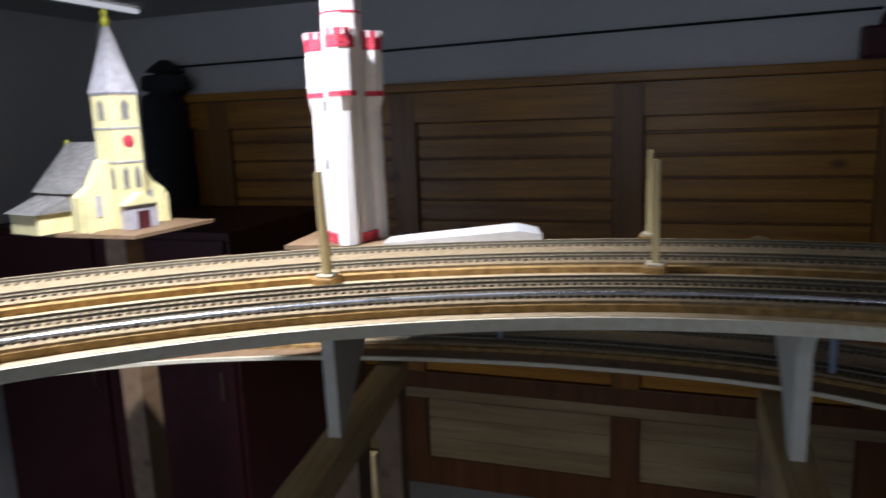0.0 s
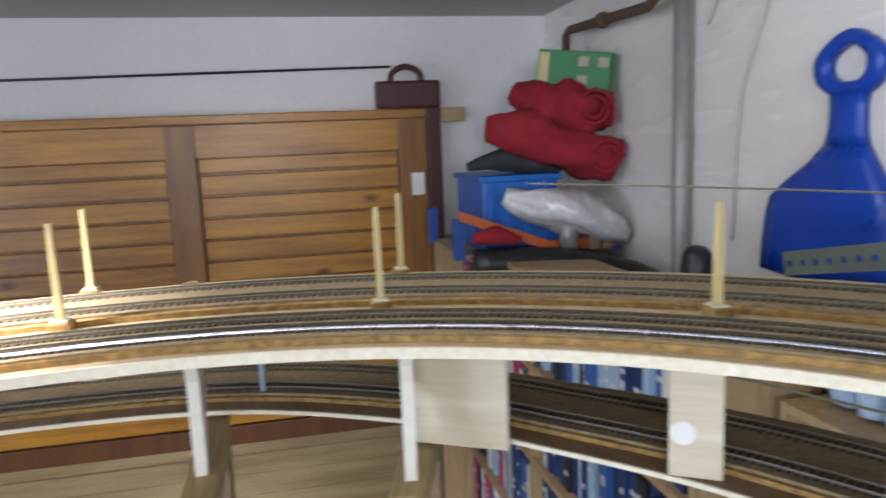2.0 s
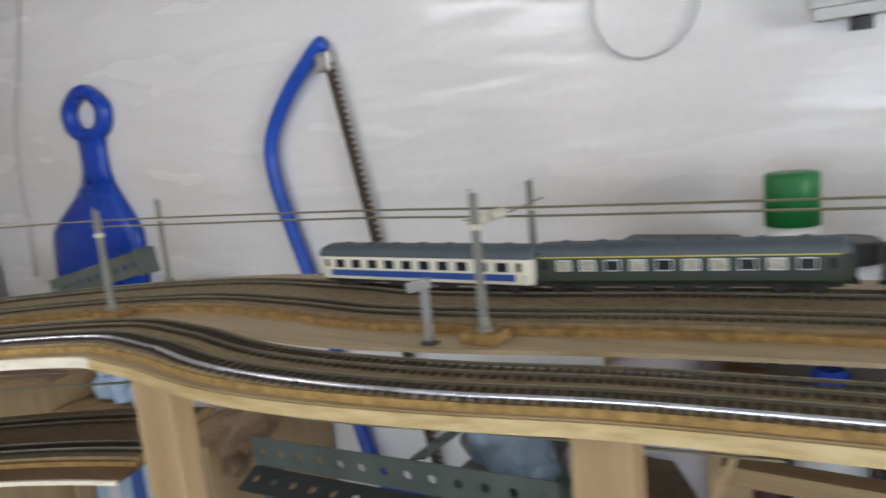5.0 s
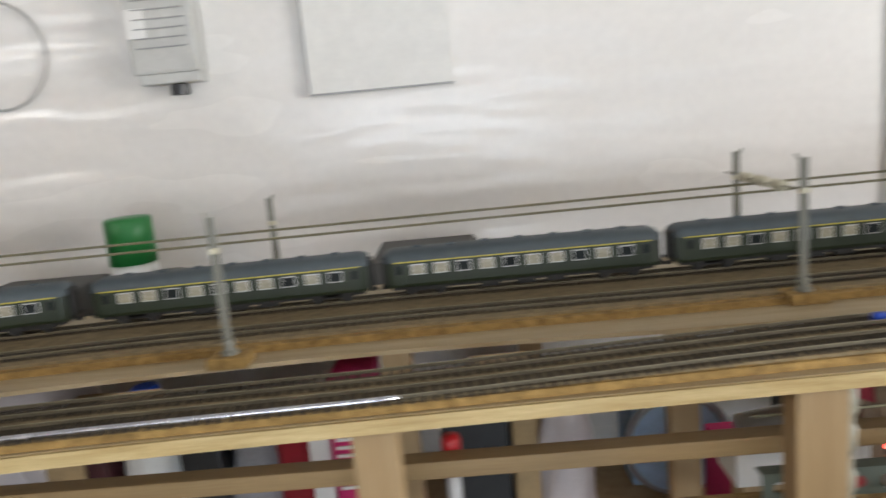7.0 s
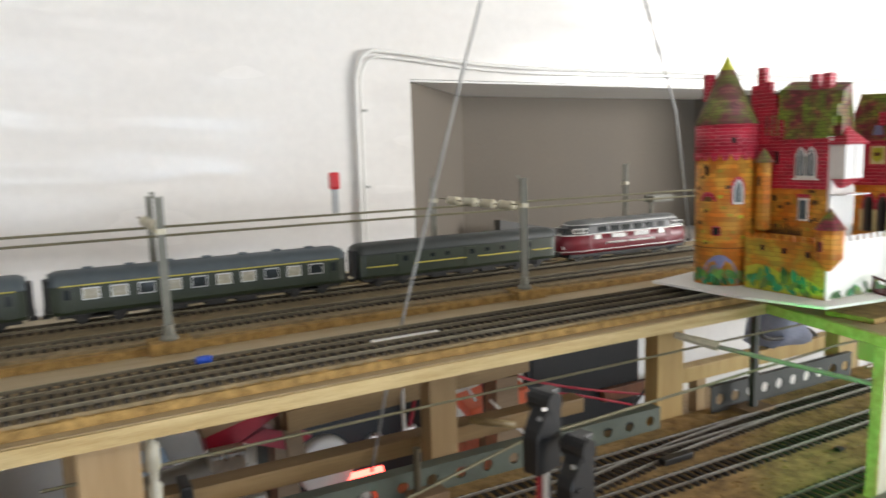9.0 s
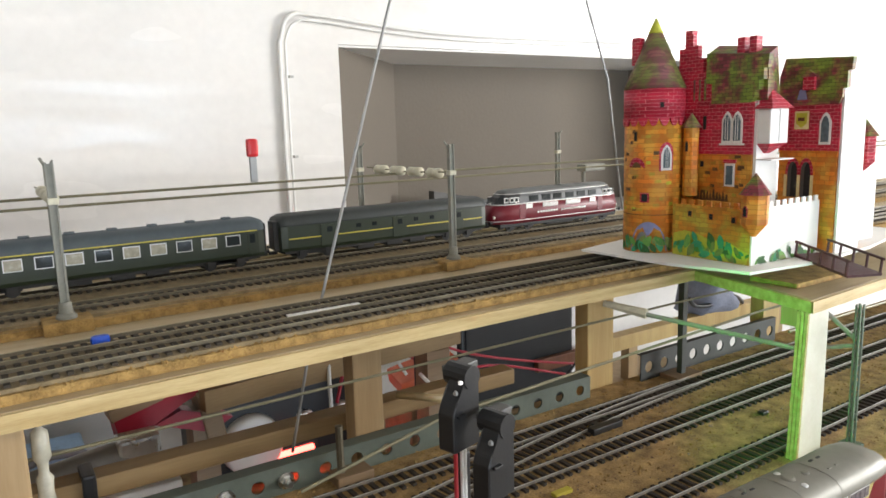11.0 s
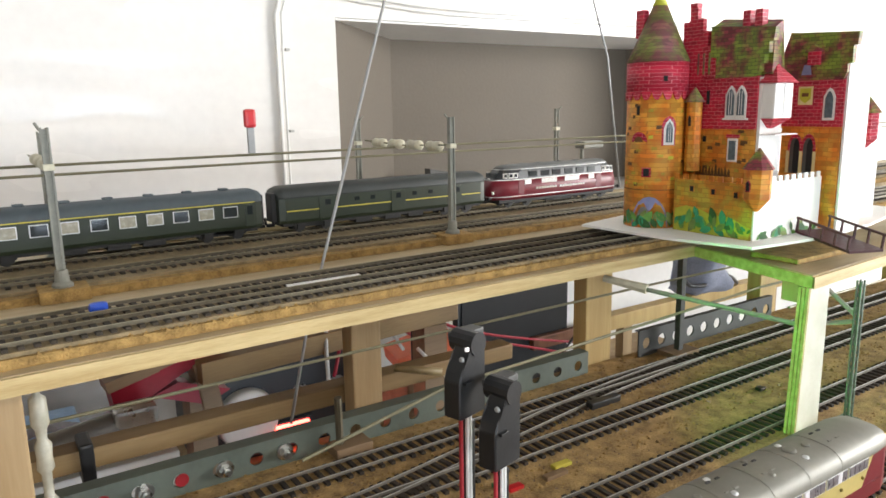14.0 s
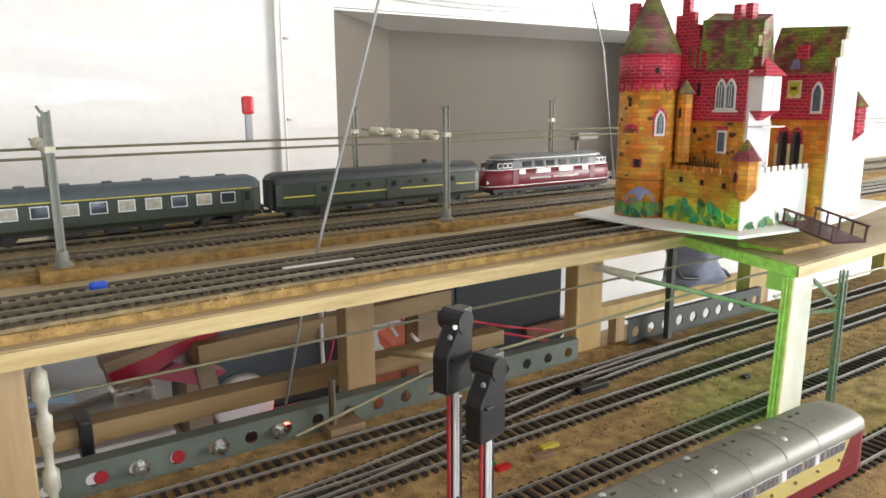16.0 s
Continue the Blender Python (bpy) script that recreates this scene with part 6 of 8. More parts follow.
part("arm", tube(bmesh.new(), [(1.432, 0.550, 1.226), (1.440, 0.528, 1.205)], 0.0018, 6), M_MAST, beam)
part("arm", tube(bmesh.new(), [(1.432, 0.548, 1.195), (1.440, 0.528, 1.200)], 0.0018, 6), M_MAST, beam)
for y, z, x0 in ((0.700, 1.197, 0.84), (0.615, 1.205, 1.02), (0.570, 1.205, 1.42)):
    tagged(part("overhead_wire", tube(bmesh.new(), [(x0, y, z - (0.03 if y == 0.615 else 0)), (1.12, y + 0.004, z - (0.012 if y == 0.615 else 0)), (1.45, y, z + 0.003), (2.6, y, z)] if x0 < 1.1 else [(x0, y, z), (2.6, y, z)], 0.0011, 6), M_WIRE), "olive overhead wire above the lower yard", "wire", "overhead wires")
M_CLOUDY = mat("cloudy_grey_plastic", (0.42, 0.40, 0.32), 0.35, vary=0.25, scale=120)
ym = thing("yard_mast", pose(0.90, 0.688, YARD), "cream jointed yard mast beside the pine leg", "model mast", "yard masts")
part("post", lathe(bmesh.new(), [(0.0044, 0), (0.0044, 0.006), (0.0026, 0.009), (0.0026, 0.030), (0.0046, 0.033), (0.0046, 0.044), (0.0026, 0.047), (0.0026, 0.060), (0.0046, 0.063), (0.0040, 0.070), (0.0046, 0.077), (0.0026, 0.080), (0.0030, 0.086), (0.0048, 0.089), (0.0044, 0.104), (0.0020, 0.106), (0.0020, 0.114)], 12), M_CLOUDY, ym, "", True)
ym = thing("yard_mast", pose(1.475, 0.716, YARD), "thin grey mast standing at the girder end", "model mast", "yard masts")
part("post", boxed(-0.0032, -0.0032, 0.004, 0.0032, 0.0032, 0.105), M_DKGIRD, ym)
part("foot", boxed(-0.018, -0.012, 0, 0.018, 0.012, 0.005), M_BEAM, ym)
tg = thing("turnout_motor", Matrix(), "small black turnout motor beside the yard track", "model part")
part("case", boxed(1.30, 0.666, YARD, 1.335, 0.674, YARD + 0.006, 0.001), M_BLACK, tg)
part("lever", boxed(1.312, 0.674, YARD, 1.318, 0.682, YARD + 0.004), M_BLACK, tg)
for x, y, w, mt, lb in ((1.205, 0.608, 0.016, M_YELLOW, "yellow plastic scrap lying on the yard"), (1.16, 0.603, 0.012, M_REDP, "red plastic scrap lying on the yard"), (1.19, 0.600, 0.020, M_BEAM, "brown wooden scrap lying on the yard"), (1.155, 0.612, 0.010, M_GREENCAP, "green plastic scrap lying on the yard"), (1.45, 0.607, 0.008, M_BLACK, "tiny black scrap lying on the yard")):
    tagged(part("scrap", boxed(x, y, YARD, x + w, y + 0.006, YARD + 0.003, 0.0008, pose(0, 0, 0)), mt), lb, "scrap", "scraps on the yard")
tagged(part("blue_clip", boxed(0.934, 0.7215, BED + 0.0038, 0.945, 0.7275, BED + 0.0105, 0.0026), M_SHOVEL), "small blue plastic clip lying between rails", "clip")
tagged(part("paper_scrap", boxed(1.055, 0.712, BED + 0.0042, 1.11, 0.716, BED + 0.0052), M_CARD), "narrow white paper scrap lying between rails", "paper")


def railbus():
    b = thing("railbus", pose(1.16, 0.475, YARD + 0.0045), "cream and dark red railbus model with a silver roof", "model train")
    M_CREAMR = mat("cream_railbus", (0.50, 0.40, 0.14), 0.45, vary=0.12, scale=50)
    M_SILV = mat("silver_roof_paint", (0.22, 0.21, 0.175), 0.50, 0.2, vary=0.15, scale=40)
    M_LILACP = mat("dull_lilac_pane", (0.17, 0.15, 0.16), 0.3, vary=0.4, scale=300, fine=900)
    M_BLIND = mat("white_blind", (0.72, 0.68, 0.70), 0.5, vary=0.1)
    M_BRASS = mat("small_brass_lamp", (0.30, 0.22, 0.06), 0.4, 0.5, vary=0.2)
    a, w = 0.195, 0.0185
    sec = lambda x, q, z0, z1: [(x, q * w, z0), (x, q * w, z1), (x, -q * w, z1), (x, -q * w, z0)]
    part("lower_side", loft(bmesh.new(), [sec(-a, 0.8, 0.006, 0.0155), sec(-a + 0.012, 1, 0.006, 0.0155), sec(a - 0.012, 1, 0.006, 0.0155), sec(a, 0.8, 0.006, 0.0155)]), M_RED, b, "dark red lower side")
    part("upper_side", loft(bmesh.new(), [sec(-a, 0.79, 0.0155, 0.036), sec(-a + 0.012, 0.99, 0.0155, 0.036), sec(a - 0.036, 0.99, 0.0155, 0.036), [(a - 0.036, 0.985 * w, 0.0155), (a - 0.024, 0.985 * w, 0.036), (a - 0.024, -0.985 * w, 0.036), (a - 0.036, -0.985 * w, 0.0155)]]), M_CREAMR, b, "cream upper side")
    part("cab_front", loft(bmesh.new(), [[(a - 0.0358, 0.985 * w, 0.0155), (a - 0.0238, 0.985 * w, 0.036), (a - 0.0238, -0.985 * w, 0.036), (a - 0.0358, -0.985 * w, 0.0155)], sec(a - 0.010, 0.96, 0.0155, 0.036), sec(a, 0.78, 0.0155, 0.034)]), M_RED, b, "dark red cab front")
    part("roof", loft(bmesh.new(), [roof_section(-a, w * 0.85, 0.036, 0.0425), roof_section(-a + 0.012, w * 1.03, 0.036, 0.0475), roof_section(a - 0.022, w * 1.03, 0.036, 0.0475), roof_section(a - 0.006, w * 0.95, 0.036, 0.0455), roof_section(a + 0.001, w * 0.7, 0.036, 0.040)]), M_SILV, b, "dull silver roof", True)
    for k in range(9):
        x = -a + 0.055 + k * 0.034
        part("roof_rib", loft(bmesh.new(), [roof_section(x - 0.0004, w * 1.032, 0.0362, 0.0478), roof_section(x + 0.0004, w * 1.032, 0.0362, 0.0478)]), M_SILV, b)
        if k % 3 == 1:
            part("roof_vent", lathe(bmesh.new(), [(0.0042, 0), (0.0042, 0.0010), (0.0030, 0.0016)], 16, pose(x + 0.010, 0.001, 0.0468)), M_SILV, b, "round dull silver vent")
            part("roof_vent", lathe(bmesh.new(), [(0.0026, 0), (0.0026, 0.0010), (0.0018, 0.0014)], 14, pose(x + 0.024, -0.001, 0.0470)), M_SILV, b)
        else:
            for dx in (0.008, 0.016):
                for y in (-0.0058, 0.0058):
                    part("roof_slot", boxed(x + dx - 0.0018, y - 0.0008, 0.0455, x + dx + 0.0018, y + 0.0008, 0.0476, 0.0004), M_FRAME if y > 0 else M_SILV, b)
    for k in range(30):
        for y, z in ((-0.0122, 0.0431), (0.0122, 0.0431)):
            part("rivet", lathe(bmesh.new(), [(0.0009, 0), (0.0008, 0.0016), (0.0002, 0.0020)], 6, pose(-a + 0.030 + k * 0.0115, y, z)), M_SILVER, b)
    for k in range(8):
        for y in (-0.0085, 0.0085):
            part("roof_vent", lathe(bmesh.new(), [(0.0021, 0), (0.0023, 0.0022), (0.0015, 0.0029), (0.0003, 0.0030)], 10, pose(-a + 0.066 + k * 0.034, y, 0.0445)), M_SILVER if k % 2 else M_SILV, b, "", True)
    for s in (-1, 1):
        for k in range(14):
            x = -a + 0.028 + k * 0.0245
            f = part("window_frame", boxed(x - 0.0112, s * w - 0.0006, 0.0278, x + 0.0112, s * w + 0.0006, 0.0352), M_SILVER, b)
            for q in range(4):
                part("pane", boxed(x - 0.0106 + q * 0.0054, s * w - 0.0010, 0.0285, x - 0.0060 + q * 0.0054, s * w + 0.0010, 0.0345), (M_BLIND if (k * 5 + q * 3) % 11 == 0 else M_LILACP), f)
            part("step_lamp", lathe(bmesh.new(), [(0.0011, 0), (0.0011, 0.0008), (0.0006, 0.0013)], 8, pose(x + 0.006, s * w, 0.0225, 90 if s < 0 else -90)), M_BRASS, b)
    part("underframe", boxed(-a + 0.01, -0.014, 0.003, a - 0.01, 0.014, 0.0082), M_FRAME, b)
    bogie(b, -0.13, 2), bogie(b, 0.13, 2)
    return b


railbus()


# ---- loose grit on the yard ----
def grit(name, count, seed, place, size, material, label):
    """Many tiny crumbs in one mesh."""
    rng = random.Random(seed)
    verts, faces = [], []
    for k in range(count):
        x, y, z = place(rng)
        r, b = size * rng.uniform(0.5, 1.4), len(verts)
        a = rng.uniform(0, math.tau)
        for j in range(3):
            verts.append((x + r * math.cos(a + j * 2.1), y + r * math.sin(a + j * 2.1) * rng.uniform(0.6, 1.0), z))
        verts.append((x + r * rng.uniform(-0.3, 0.3), y, z + r * rng.uniform(0.5, 1.1)))
        faces += [(b, b + 1, b + 3), (b + 1, b + 2, b + 3), (b + 2, b, b + 3), (b + 2, b + 1, b)]
    me = bpy.data.meshes.new(name)
    me.from_pydata(verts, [], faces)
    me.materials.append(material)
    return tagged(new(name, me), label, "grit", kind="stuff")


grit("cork_grit", 2600, 5, lambda q: (q.uniform(0.9, 2.0), q.choice((0.606, 0.668, 0.520, 0.440, 0.725)) + q.gauss(0, 0.010), YARD), 0.0016, M_CORK, "loose crumbs of cork strewn over the yard")
grit("dark_grit", 700, 6, lambda q: (q.uniform(0.9, 2.0), q.choice((0.606, 0.668, 0.520)) + q.gauss(0, 0.011), YARD), 0.0013, M_BEAM, "dark grit strewn between the yard tracks")


def edge_crumb(q):
    s = q.uniform(0.3, S1 - 0.8)
    p = MAIN.at(s, E_CORK(MAIN.at(s)[0].x) + q.uniform(-0.002, 0.004))[0]
    return p.x, p.y, BED


grit("edge_crumbs", 2200, 7, edge_crumb, 0.0016, M_CORK, "cork crumbs along the edge of the upper deck")


# ---- scenery round the paper models ----
M_FOAM = mat("grey_white_foam", (0.50, 0.49, 0.47), 0.85, vary=0.12, scale=60, fine=400, bump=0.4)
for pts, lx, ly in (([(-0.915, -0.555), (-0.932, -0.43), (-1.03, -0.43), (-1.03, -0.57)], -0.99, -0.52), ([(-0.955, -0.99), (-0.955, -0.82), (-1.12, -0.81), (-1.13, -1.0)], -1.05, -0.93)):
    sb = thing("scenery_board", Matrix(), "small plywood board beside the curve under a paper model", "railway deck", "boards under the paper models")
    part("board", prism(bmesh.new(), pts, DECK - 0.006, DECK - 0.0005), M_BEAM, sb)
    part("leg", boxed(lx - 0.02, ly - 0.02, FLOOR, lx + 0.02, ly + 0.02, DECK - 0.006), M_BEAM, sb)
tagged(part("foam_slab", loft(bmesh.new(), [[(-0.925, -0.425, DECK), (-0.97, -0.435, DECK), (-0.97, -0.435, DECK + 0.004), (-0.925, -0.425, DECK + 0.004)], [(-0.968, -0.270, DECK), (-1.014, -0.285, DECK), (-1.014, -0.285, DECK + 0.017), (-0.968, -0.270, DECK + 0.014)], [(-0.975, -0.245, DECK), (-1.02, -0.26, DECK), (-1.02, -0.26, DECK + 0.011), (-0.975, -0.245, DECK + 0.009)]]), M_FOAM), "white foam slab lying beside the paper tower", "foam slab")
tagged(part("pine_wedge", prism(bmesh.new(), [(-0.974, -0.02), (-0.974, 0.0), (-0.994, -0.01)], DECK, DECK + 0.010), M_PALE), "small pale pine wedge behind the track", "wedge")

# ---- things on the north wall ----
def snow_shovel():
    s = thing("snow_shovel", pose(0, WB - 0.003, 0), "blue plastic snow shovel hanging on the white wall", "shovel")

    def shell(rows):
        """A thin dished shell hanging on the wall: rows of (height, left, right, depth)."""
        secs = []
        for z, x0, x1, d in rows:
            front = [(x0 + (x1 - x0) * k / 8, -0.006 - d * (0.55 + 0.45 * math.cos((k - 4) / 4 * math.pi / 2)), z) for k in range(9)]
            secs.append([(x0, -0.001, z), *front, (x1, -0.001, z)])
        return loft(bmesh.new(), secs)
    part("blade", shell([(1.05, -1.690, -1.290, 0.030), (1.13, -1.680, -1.285, 0.034), (1.20, -1.668, -1.278, 0.036), (1.235, -1.655, -1.280, 0.036), (1.275, -1.602, -1.303, 0.034), (1.325, -1.522, -1.343, 0.030), (1.360, -1.486, -1.366, 0.026)]), M_SHOVEL, s, "", True)
    part("neck", shell([(1.3605, -1.484, -1.368, 0.026), (1.39, -1.474, -1.376, 0.024), (1.44, -1.471, -1.379, 0.022), (1.474, -1.474, -1.374, 0.022)]), M_SHOVEL, s, "", True)
    mid = Vector((-1.424, 0, 1.533))
    ring_o = curve_pts([(-1.474, 0, 1.470), (-1.512, 0, 1.497), (-1.520, 0, 1.545), (-1.487, 0, 1.580), (-1.424, 0, 1.606), (-1.362, 0, 1.580), (-1.328, 0, 1.545), (-1.336, 0, 1.497), (-1.374, 0, 1.470), (-1.424, 0, 1.468), (-1.474, 0, 1.470)], 5)
    bm = bmesh.new()
    rings = []
    for p in ring_o[:-1]:
        q = mid + (p - mid) * 0.56
        rings.append([bm.verts.new(v) for v in ((p.x, -0.001, p.z), (p.x, -0.016, p.z), (p.x * 0.86 + q.x * 0.14, -0.026, p.z * 0.86 + q.z * 0.14), (q.x * 0.86 + p.x * 0.14, -0.026, q.z * 0.86 + p.z * 0.14), (q.x, -0.016, q.z), (q.x, -0.001, q.z))])
    for a, b in zip(rings, rings[1:] + rings[:1]):
        for k in range(6):
            bm.faces.new((a[k], a[(k + 1) % 6], b[(k + 1) % 6], b[k]))
    part("grip", bm, M_SHOVEL, s, "ring-shaped grip", True)
    return s


snow_shovel()


def bow_saw():
    s = thing("bow_saw", Matrix(), "large blue tubular bow saw hanging on the wall", "saw")
    y = WB - 0.022
    bow = [(-0.602, y, 1.590), (-0.635, y, 1.570), (-0.715, y, 1.500), (-0.772, y, 1.420), (-0.775, y, 1.340), (-0.745, y, 1.235), (-0.700, y, 1.10), (-0.655, y, 0.94), (-0.610, y, 0.78), (-0.56, y, 0.70), (-0.46, y, 0.70)]
    part("bow", tube(bmesh.new(), curve_pts(bow, 6), 0.0145, 12), M_SAW, s, "blue enamelled tube", True)
    p, q = Vector((-0.597, y, 1.552)), Vector((-0.430, y, 0.72))
    d = (q - p).normalized()
    n = Vector((d.z, 0, -d.x))
    step, back, edge = 0.012, [], []
    count = int((q - p).length / step)
    for k in range(count):
        a = p + d * k * step
        back.append(a + n * 0.009)
        edge += [a - n * 0.007, a + d * step * 0.5 - n * 0.016]
    outline_pts = back + edge[::-1]
    bm = prism(bmesh.new(), [(v.x, v.z) for v in outline_pts], -0.001, 0.001)
    bmesh.ops.transform(bm, matrix=pose(0, y, 0, 90), verts=bm.verts)
    part("blade", bm, M_BLADE, s, "rusty toothed blade")
    part("clip", boxed(-0.622, y - 0.008, 1.535, -0.588, y + 0.008, 1.572, 0.002), M_METAL, s)
    return s


bow_saw()

tagged(part("waste_pipe", lathe(bmesh.new(), [(0.024, 0.3), (0.024, CEIL)], 24, pose(-2.045, WB - 0.045, 0)), M_PIPE, None, "", True), "grey vertical waste pipe in the room corner", "pipe", kind="structure")
sp = thing("supply_pipe", Matrix(), "rusty brown water pipe bending under the ceiling", "pipe", kind="structure")
part("run", tube(bmesh.new(), [(-2.07, WB - 0.09, 1.90), (-2.12, WB - 0.09, 1.80), (-2.20, WB - 0.07, 1.79), (-2.88, WB - 0.05, 1.822), (-2.925, WB - 0.05, 1.805), (-2.93, WB - 0.05, 1.45)], 0.017, 10), M_RUST, sp, "", True)
part("run", tube(bmesh.new(), [(-2.07, WB - 0.09, 1.86), (-1.5, WB - 0.05, 1.90), (-1.2, WB - 0.05, 1.93)], 0.017, 10), M_RUST, sp, "", True)
part("collar", lathe(bmesh.new(), [(0.026, -0.02), (0.03, 0), (0.026, 0.02)], 14, pose(-2.55, WB - 0.06, 1.806, 0, 90)), M_RUST, sp)
part("collar", lathe(bmesh.new(), [(0.038, -0.03), (0.043, 0), (0.038, 0.03)], 18, pose(-2.045, WB - 0.047, 1.86)), M_PIPE, sp)

for pts in ([(-1.62, WB - 0.010, CEIL), (-1.70, WB - 0.010, 1.72), (-1.80, WB - 0.012, 1.48), (-1.83, WB - 0.012, 1.10)], [(-1.83, WB - 0.009, CEIL), (-1.90, WB - 0.009, 1.80), (-1.965, WB - 0.009, 1.70)]):
    tagged(part("thin_wire", tube(bmesh.new(), curve_pts(pts, 5), 0.003, 6), M_PALEWIRE, None, "", True), "thin grey wire hanging along the white wall", "wire", "wires by the waste pipe")
ring = [( -0.008 + 0.077 * math.cos(a), WB - 0.006, 1.560 + 0.078 * math.sin(a)) for a in [k * math.tau / 28 for k in range(29)]]
tagged(part("wire_ring", tube(bmesh.new(), ring, 0.0019, 8), M_PALEWIRE, None, "", True), "thin grey ring hanging on the wall", "ring")
wr = tagged(part("ring_hook", boxed(-0.014, WB - 0.012, 1.636, -0.004, WB, 1.70, 0.001), M_GREYBOX), "small grey hook above the ring", "hook")
M_UNIT = mat("grey_white_plastic", (0.56, 0.56, 0.53), 0.45, vary=0.12, scale=30, fine=200)
bx = thing("wall_unit", Matrix(), "white plastic bell unit on the wall with louvres", "wall unit")
part("case", boxed(0.206, WB - 0.042, 1.510, 0.302, WB, 1.72, 0.005), M_UNIT, bx)
for k in range(6):
    part("louvre", boxed(0.218, WB - 0.0445, 1.545 + k * 0.013, 0.290, WB - 0.040, 1.5468 + k * 0.013), M_PIPE, bx)
part("skirt", boxed(0.212, WB - 0.036, 1.496, 0.300, WB, 1.512, 0.003), M_UNIT, bx)
part("cable_gland", lathe(bmesh.new(), [(0.013, 0), (0.013, 0.014), (0.008, 0.018)], 12, pose(0.262, WB - 0.018, 1.480)), M_BLACK, bx)
part("label_plate", boxed(0.208, WB - 0.044, 1.56, 0.235, WB - 0.041, 1.60), M_CARD, bx)
bd = thing("wall_board", Matrix(), "thin white board pinned to the wall", "board")
part("sheet", boxed(0.449, WB - 0.010, 1.463, 0.657, WB - 0.004, 1.604), M_WHITE, bd)
for x0, z0, x1, z1 in ((0.4475, 1.4605, 0.6585, 1.463), (0.4465, 1.4605, 0.449, 1.6065), (0.449, 1.604, 0.6585, 1.6065)):
    part("edge_trim", boxed(x0, WB - 0.012, z0, x1, WB, z1), M_PIPE, bd)

# cables by the niche
for k, (dx, r) in enumerate(((0.0, 0.0032), (0.009, 0.0020))):
    pts = [(1.288 + dx, WB - 0.006, 1.10), (1.288 + dx, WB - 0.006, 1.46), (1.291 + dx, WB - 0.007, 1.515), (1.308 + dx, WB - 0.008, 1.546 - dx), (1.36, WB - 0.007, 1.548 - dx), (1.60, WB - 0.006, 1.532 - dx), (2.1, WB - 0.006, 1.535 - dx), (3.4, WB - 0.006, 1.545 - dx)]
    tagged(part("wall_cable", tube(bmesh.new(), curve_pts(pts, 5), r, 8), M_WHITE, None, "", True), "pale cable clipped along wall and niche", "cable", "cables by the niche")
for z, x in ((1.455, 1.30), (1.335, 1.30)):
    tagged(part("cable_clip", boxed(x, WB - 0.009, z, x + 0.007, WB, z + 0.004, 0.001), M_PALEWIRE), "small grey clip holding the cable", "clip", "cable clips")
tagged(part("slate_panel", prism(bmesh.new(), [(1.645, 1.08), (1.645, 1.250), (1.72, 1.236), (2.02, 1.176), (2.02, 1.08)], 0, 0.02, pose(0, 1.47, 0, 90)), M_GREYBOX), "dark slate panel leaning inside the niche", "panel")
for pts, r in (([(1.066, 0.752, 1.133), (1.084, 0.756, 1.20), (1.10, 0.757, 1.25), (1.166, 0.757, 1.46), (1.33, 0.757, CEIL)], 0.0012), ([(1.49, 1.04, CEIL), (1.70, 1.04, 1.44), (1.735, 1.04, DECK)], 0.0016)):
    tagged(part("hanger_cord", tube(bmesh.new(), pts, r, 6), M_PIPE, None, "", True), "thin grey cord running down from the ceiling", "cord", "cords from the ceiling")
rk = thing("signal_pin", Matrix(), "small red-capped pin standing on the wire", "pin")
part("stem", boxed(1.109, 0.932, 1.328, 1.115, 0.936, 1.352), M_PIPE, rk)
part("cap", boxed(1.1065, 0.930, 1.352, 1.1175, 0.938, 1.3695, 0.003), M_REDP, rk, "bright red cap")
yl = thing("yard_lamp", Matrix(), "short grey lamp with a box head behind the track", "model lamp")
part("post", tube(bmesh.new(), [(1.612, 1.0, DECK), (1.612, 1.0, 1.312)], 0.0028, 8), M_MAST, yl)
part("head", boxed(1.606, 0.990, 1.308, 1.645, 1.008, 1.318, 0.002), M_MAST, yl)

sg = thing("ground_signal", pose(-0.005, 0.706, DECK), "small grey ground signal with a side arm on the deck", "model signal")
part("post", boxed(-0.0030, -0.0025, 0.003, 0.0030, 0.0025, 0.046, 0.0006), M_PIPE, sg)
part("foot", boxed(-0.006, -0.005, 0, 0.006, 0.005, 0.003, 0.0006), M_GREYBOX, sg)
part("head", boxed(-0.004, -0.004, 0.044, 0.017, 0.004, 0.053, 0.0015, pose(0, 0, 0, 0, -14, 0)), M_PIPE, sg, "pale grey signal head")
for y in (-0.80, -0.738):
    lb = thing("leaning_board", pose(-1.50, y, FLOOR, 0, 4, 0), "pale pine board leaning under the decks", "board", "boards under the curve")
    part("plank", boxed(0, 0, 0, 0.018, 0.056, 1.13, 0.002), M_PALE, lb)

# ---- shelf behind the deck ----
sh = thing("back_shelf", Matrix(), "narrow pine shelf behind the deck carrying cans and boxes", "shelf")
part("board", boxed(-0.12, 1.06, 1.150, 0.78, WB, 1.168, 0.001), M_PINE, sh)
for x in (-0.08, 0.72):
    part("upright", boxed(x, 1.26, FLOOR, x + 0.035, 1.29, 1.150), M_PINE, sh)
sc = thing("spray_can", pose(0.195, 1.20, 1.168), "white spray can with a bright green cap", "spray can")
part("body", lathe(bmesh.new(), [(0.0295, 0), (0.031, 0.003), (0.031, 0.082), (0.027, 0.088)], 24), M_WHITE, sc, "", True)
part("cap", lathe(bmesh.new(), [(0.0315, 0.0882), (0.0315, 0.148), (0.029, 0.151)], 24), M_GREENCAP, sc, "green cap", True)
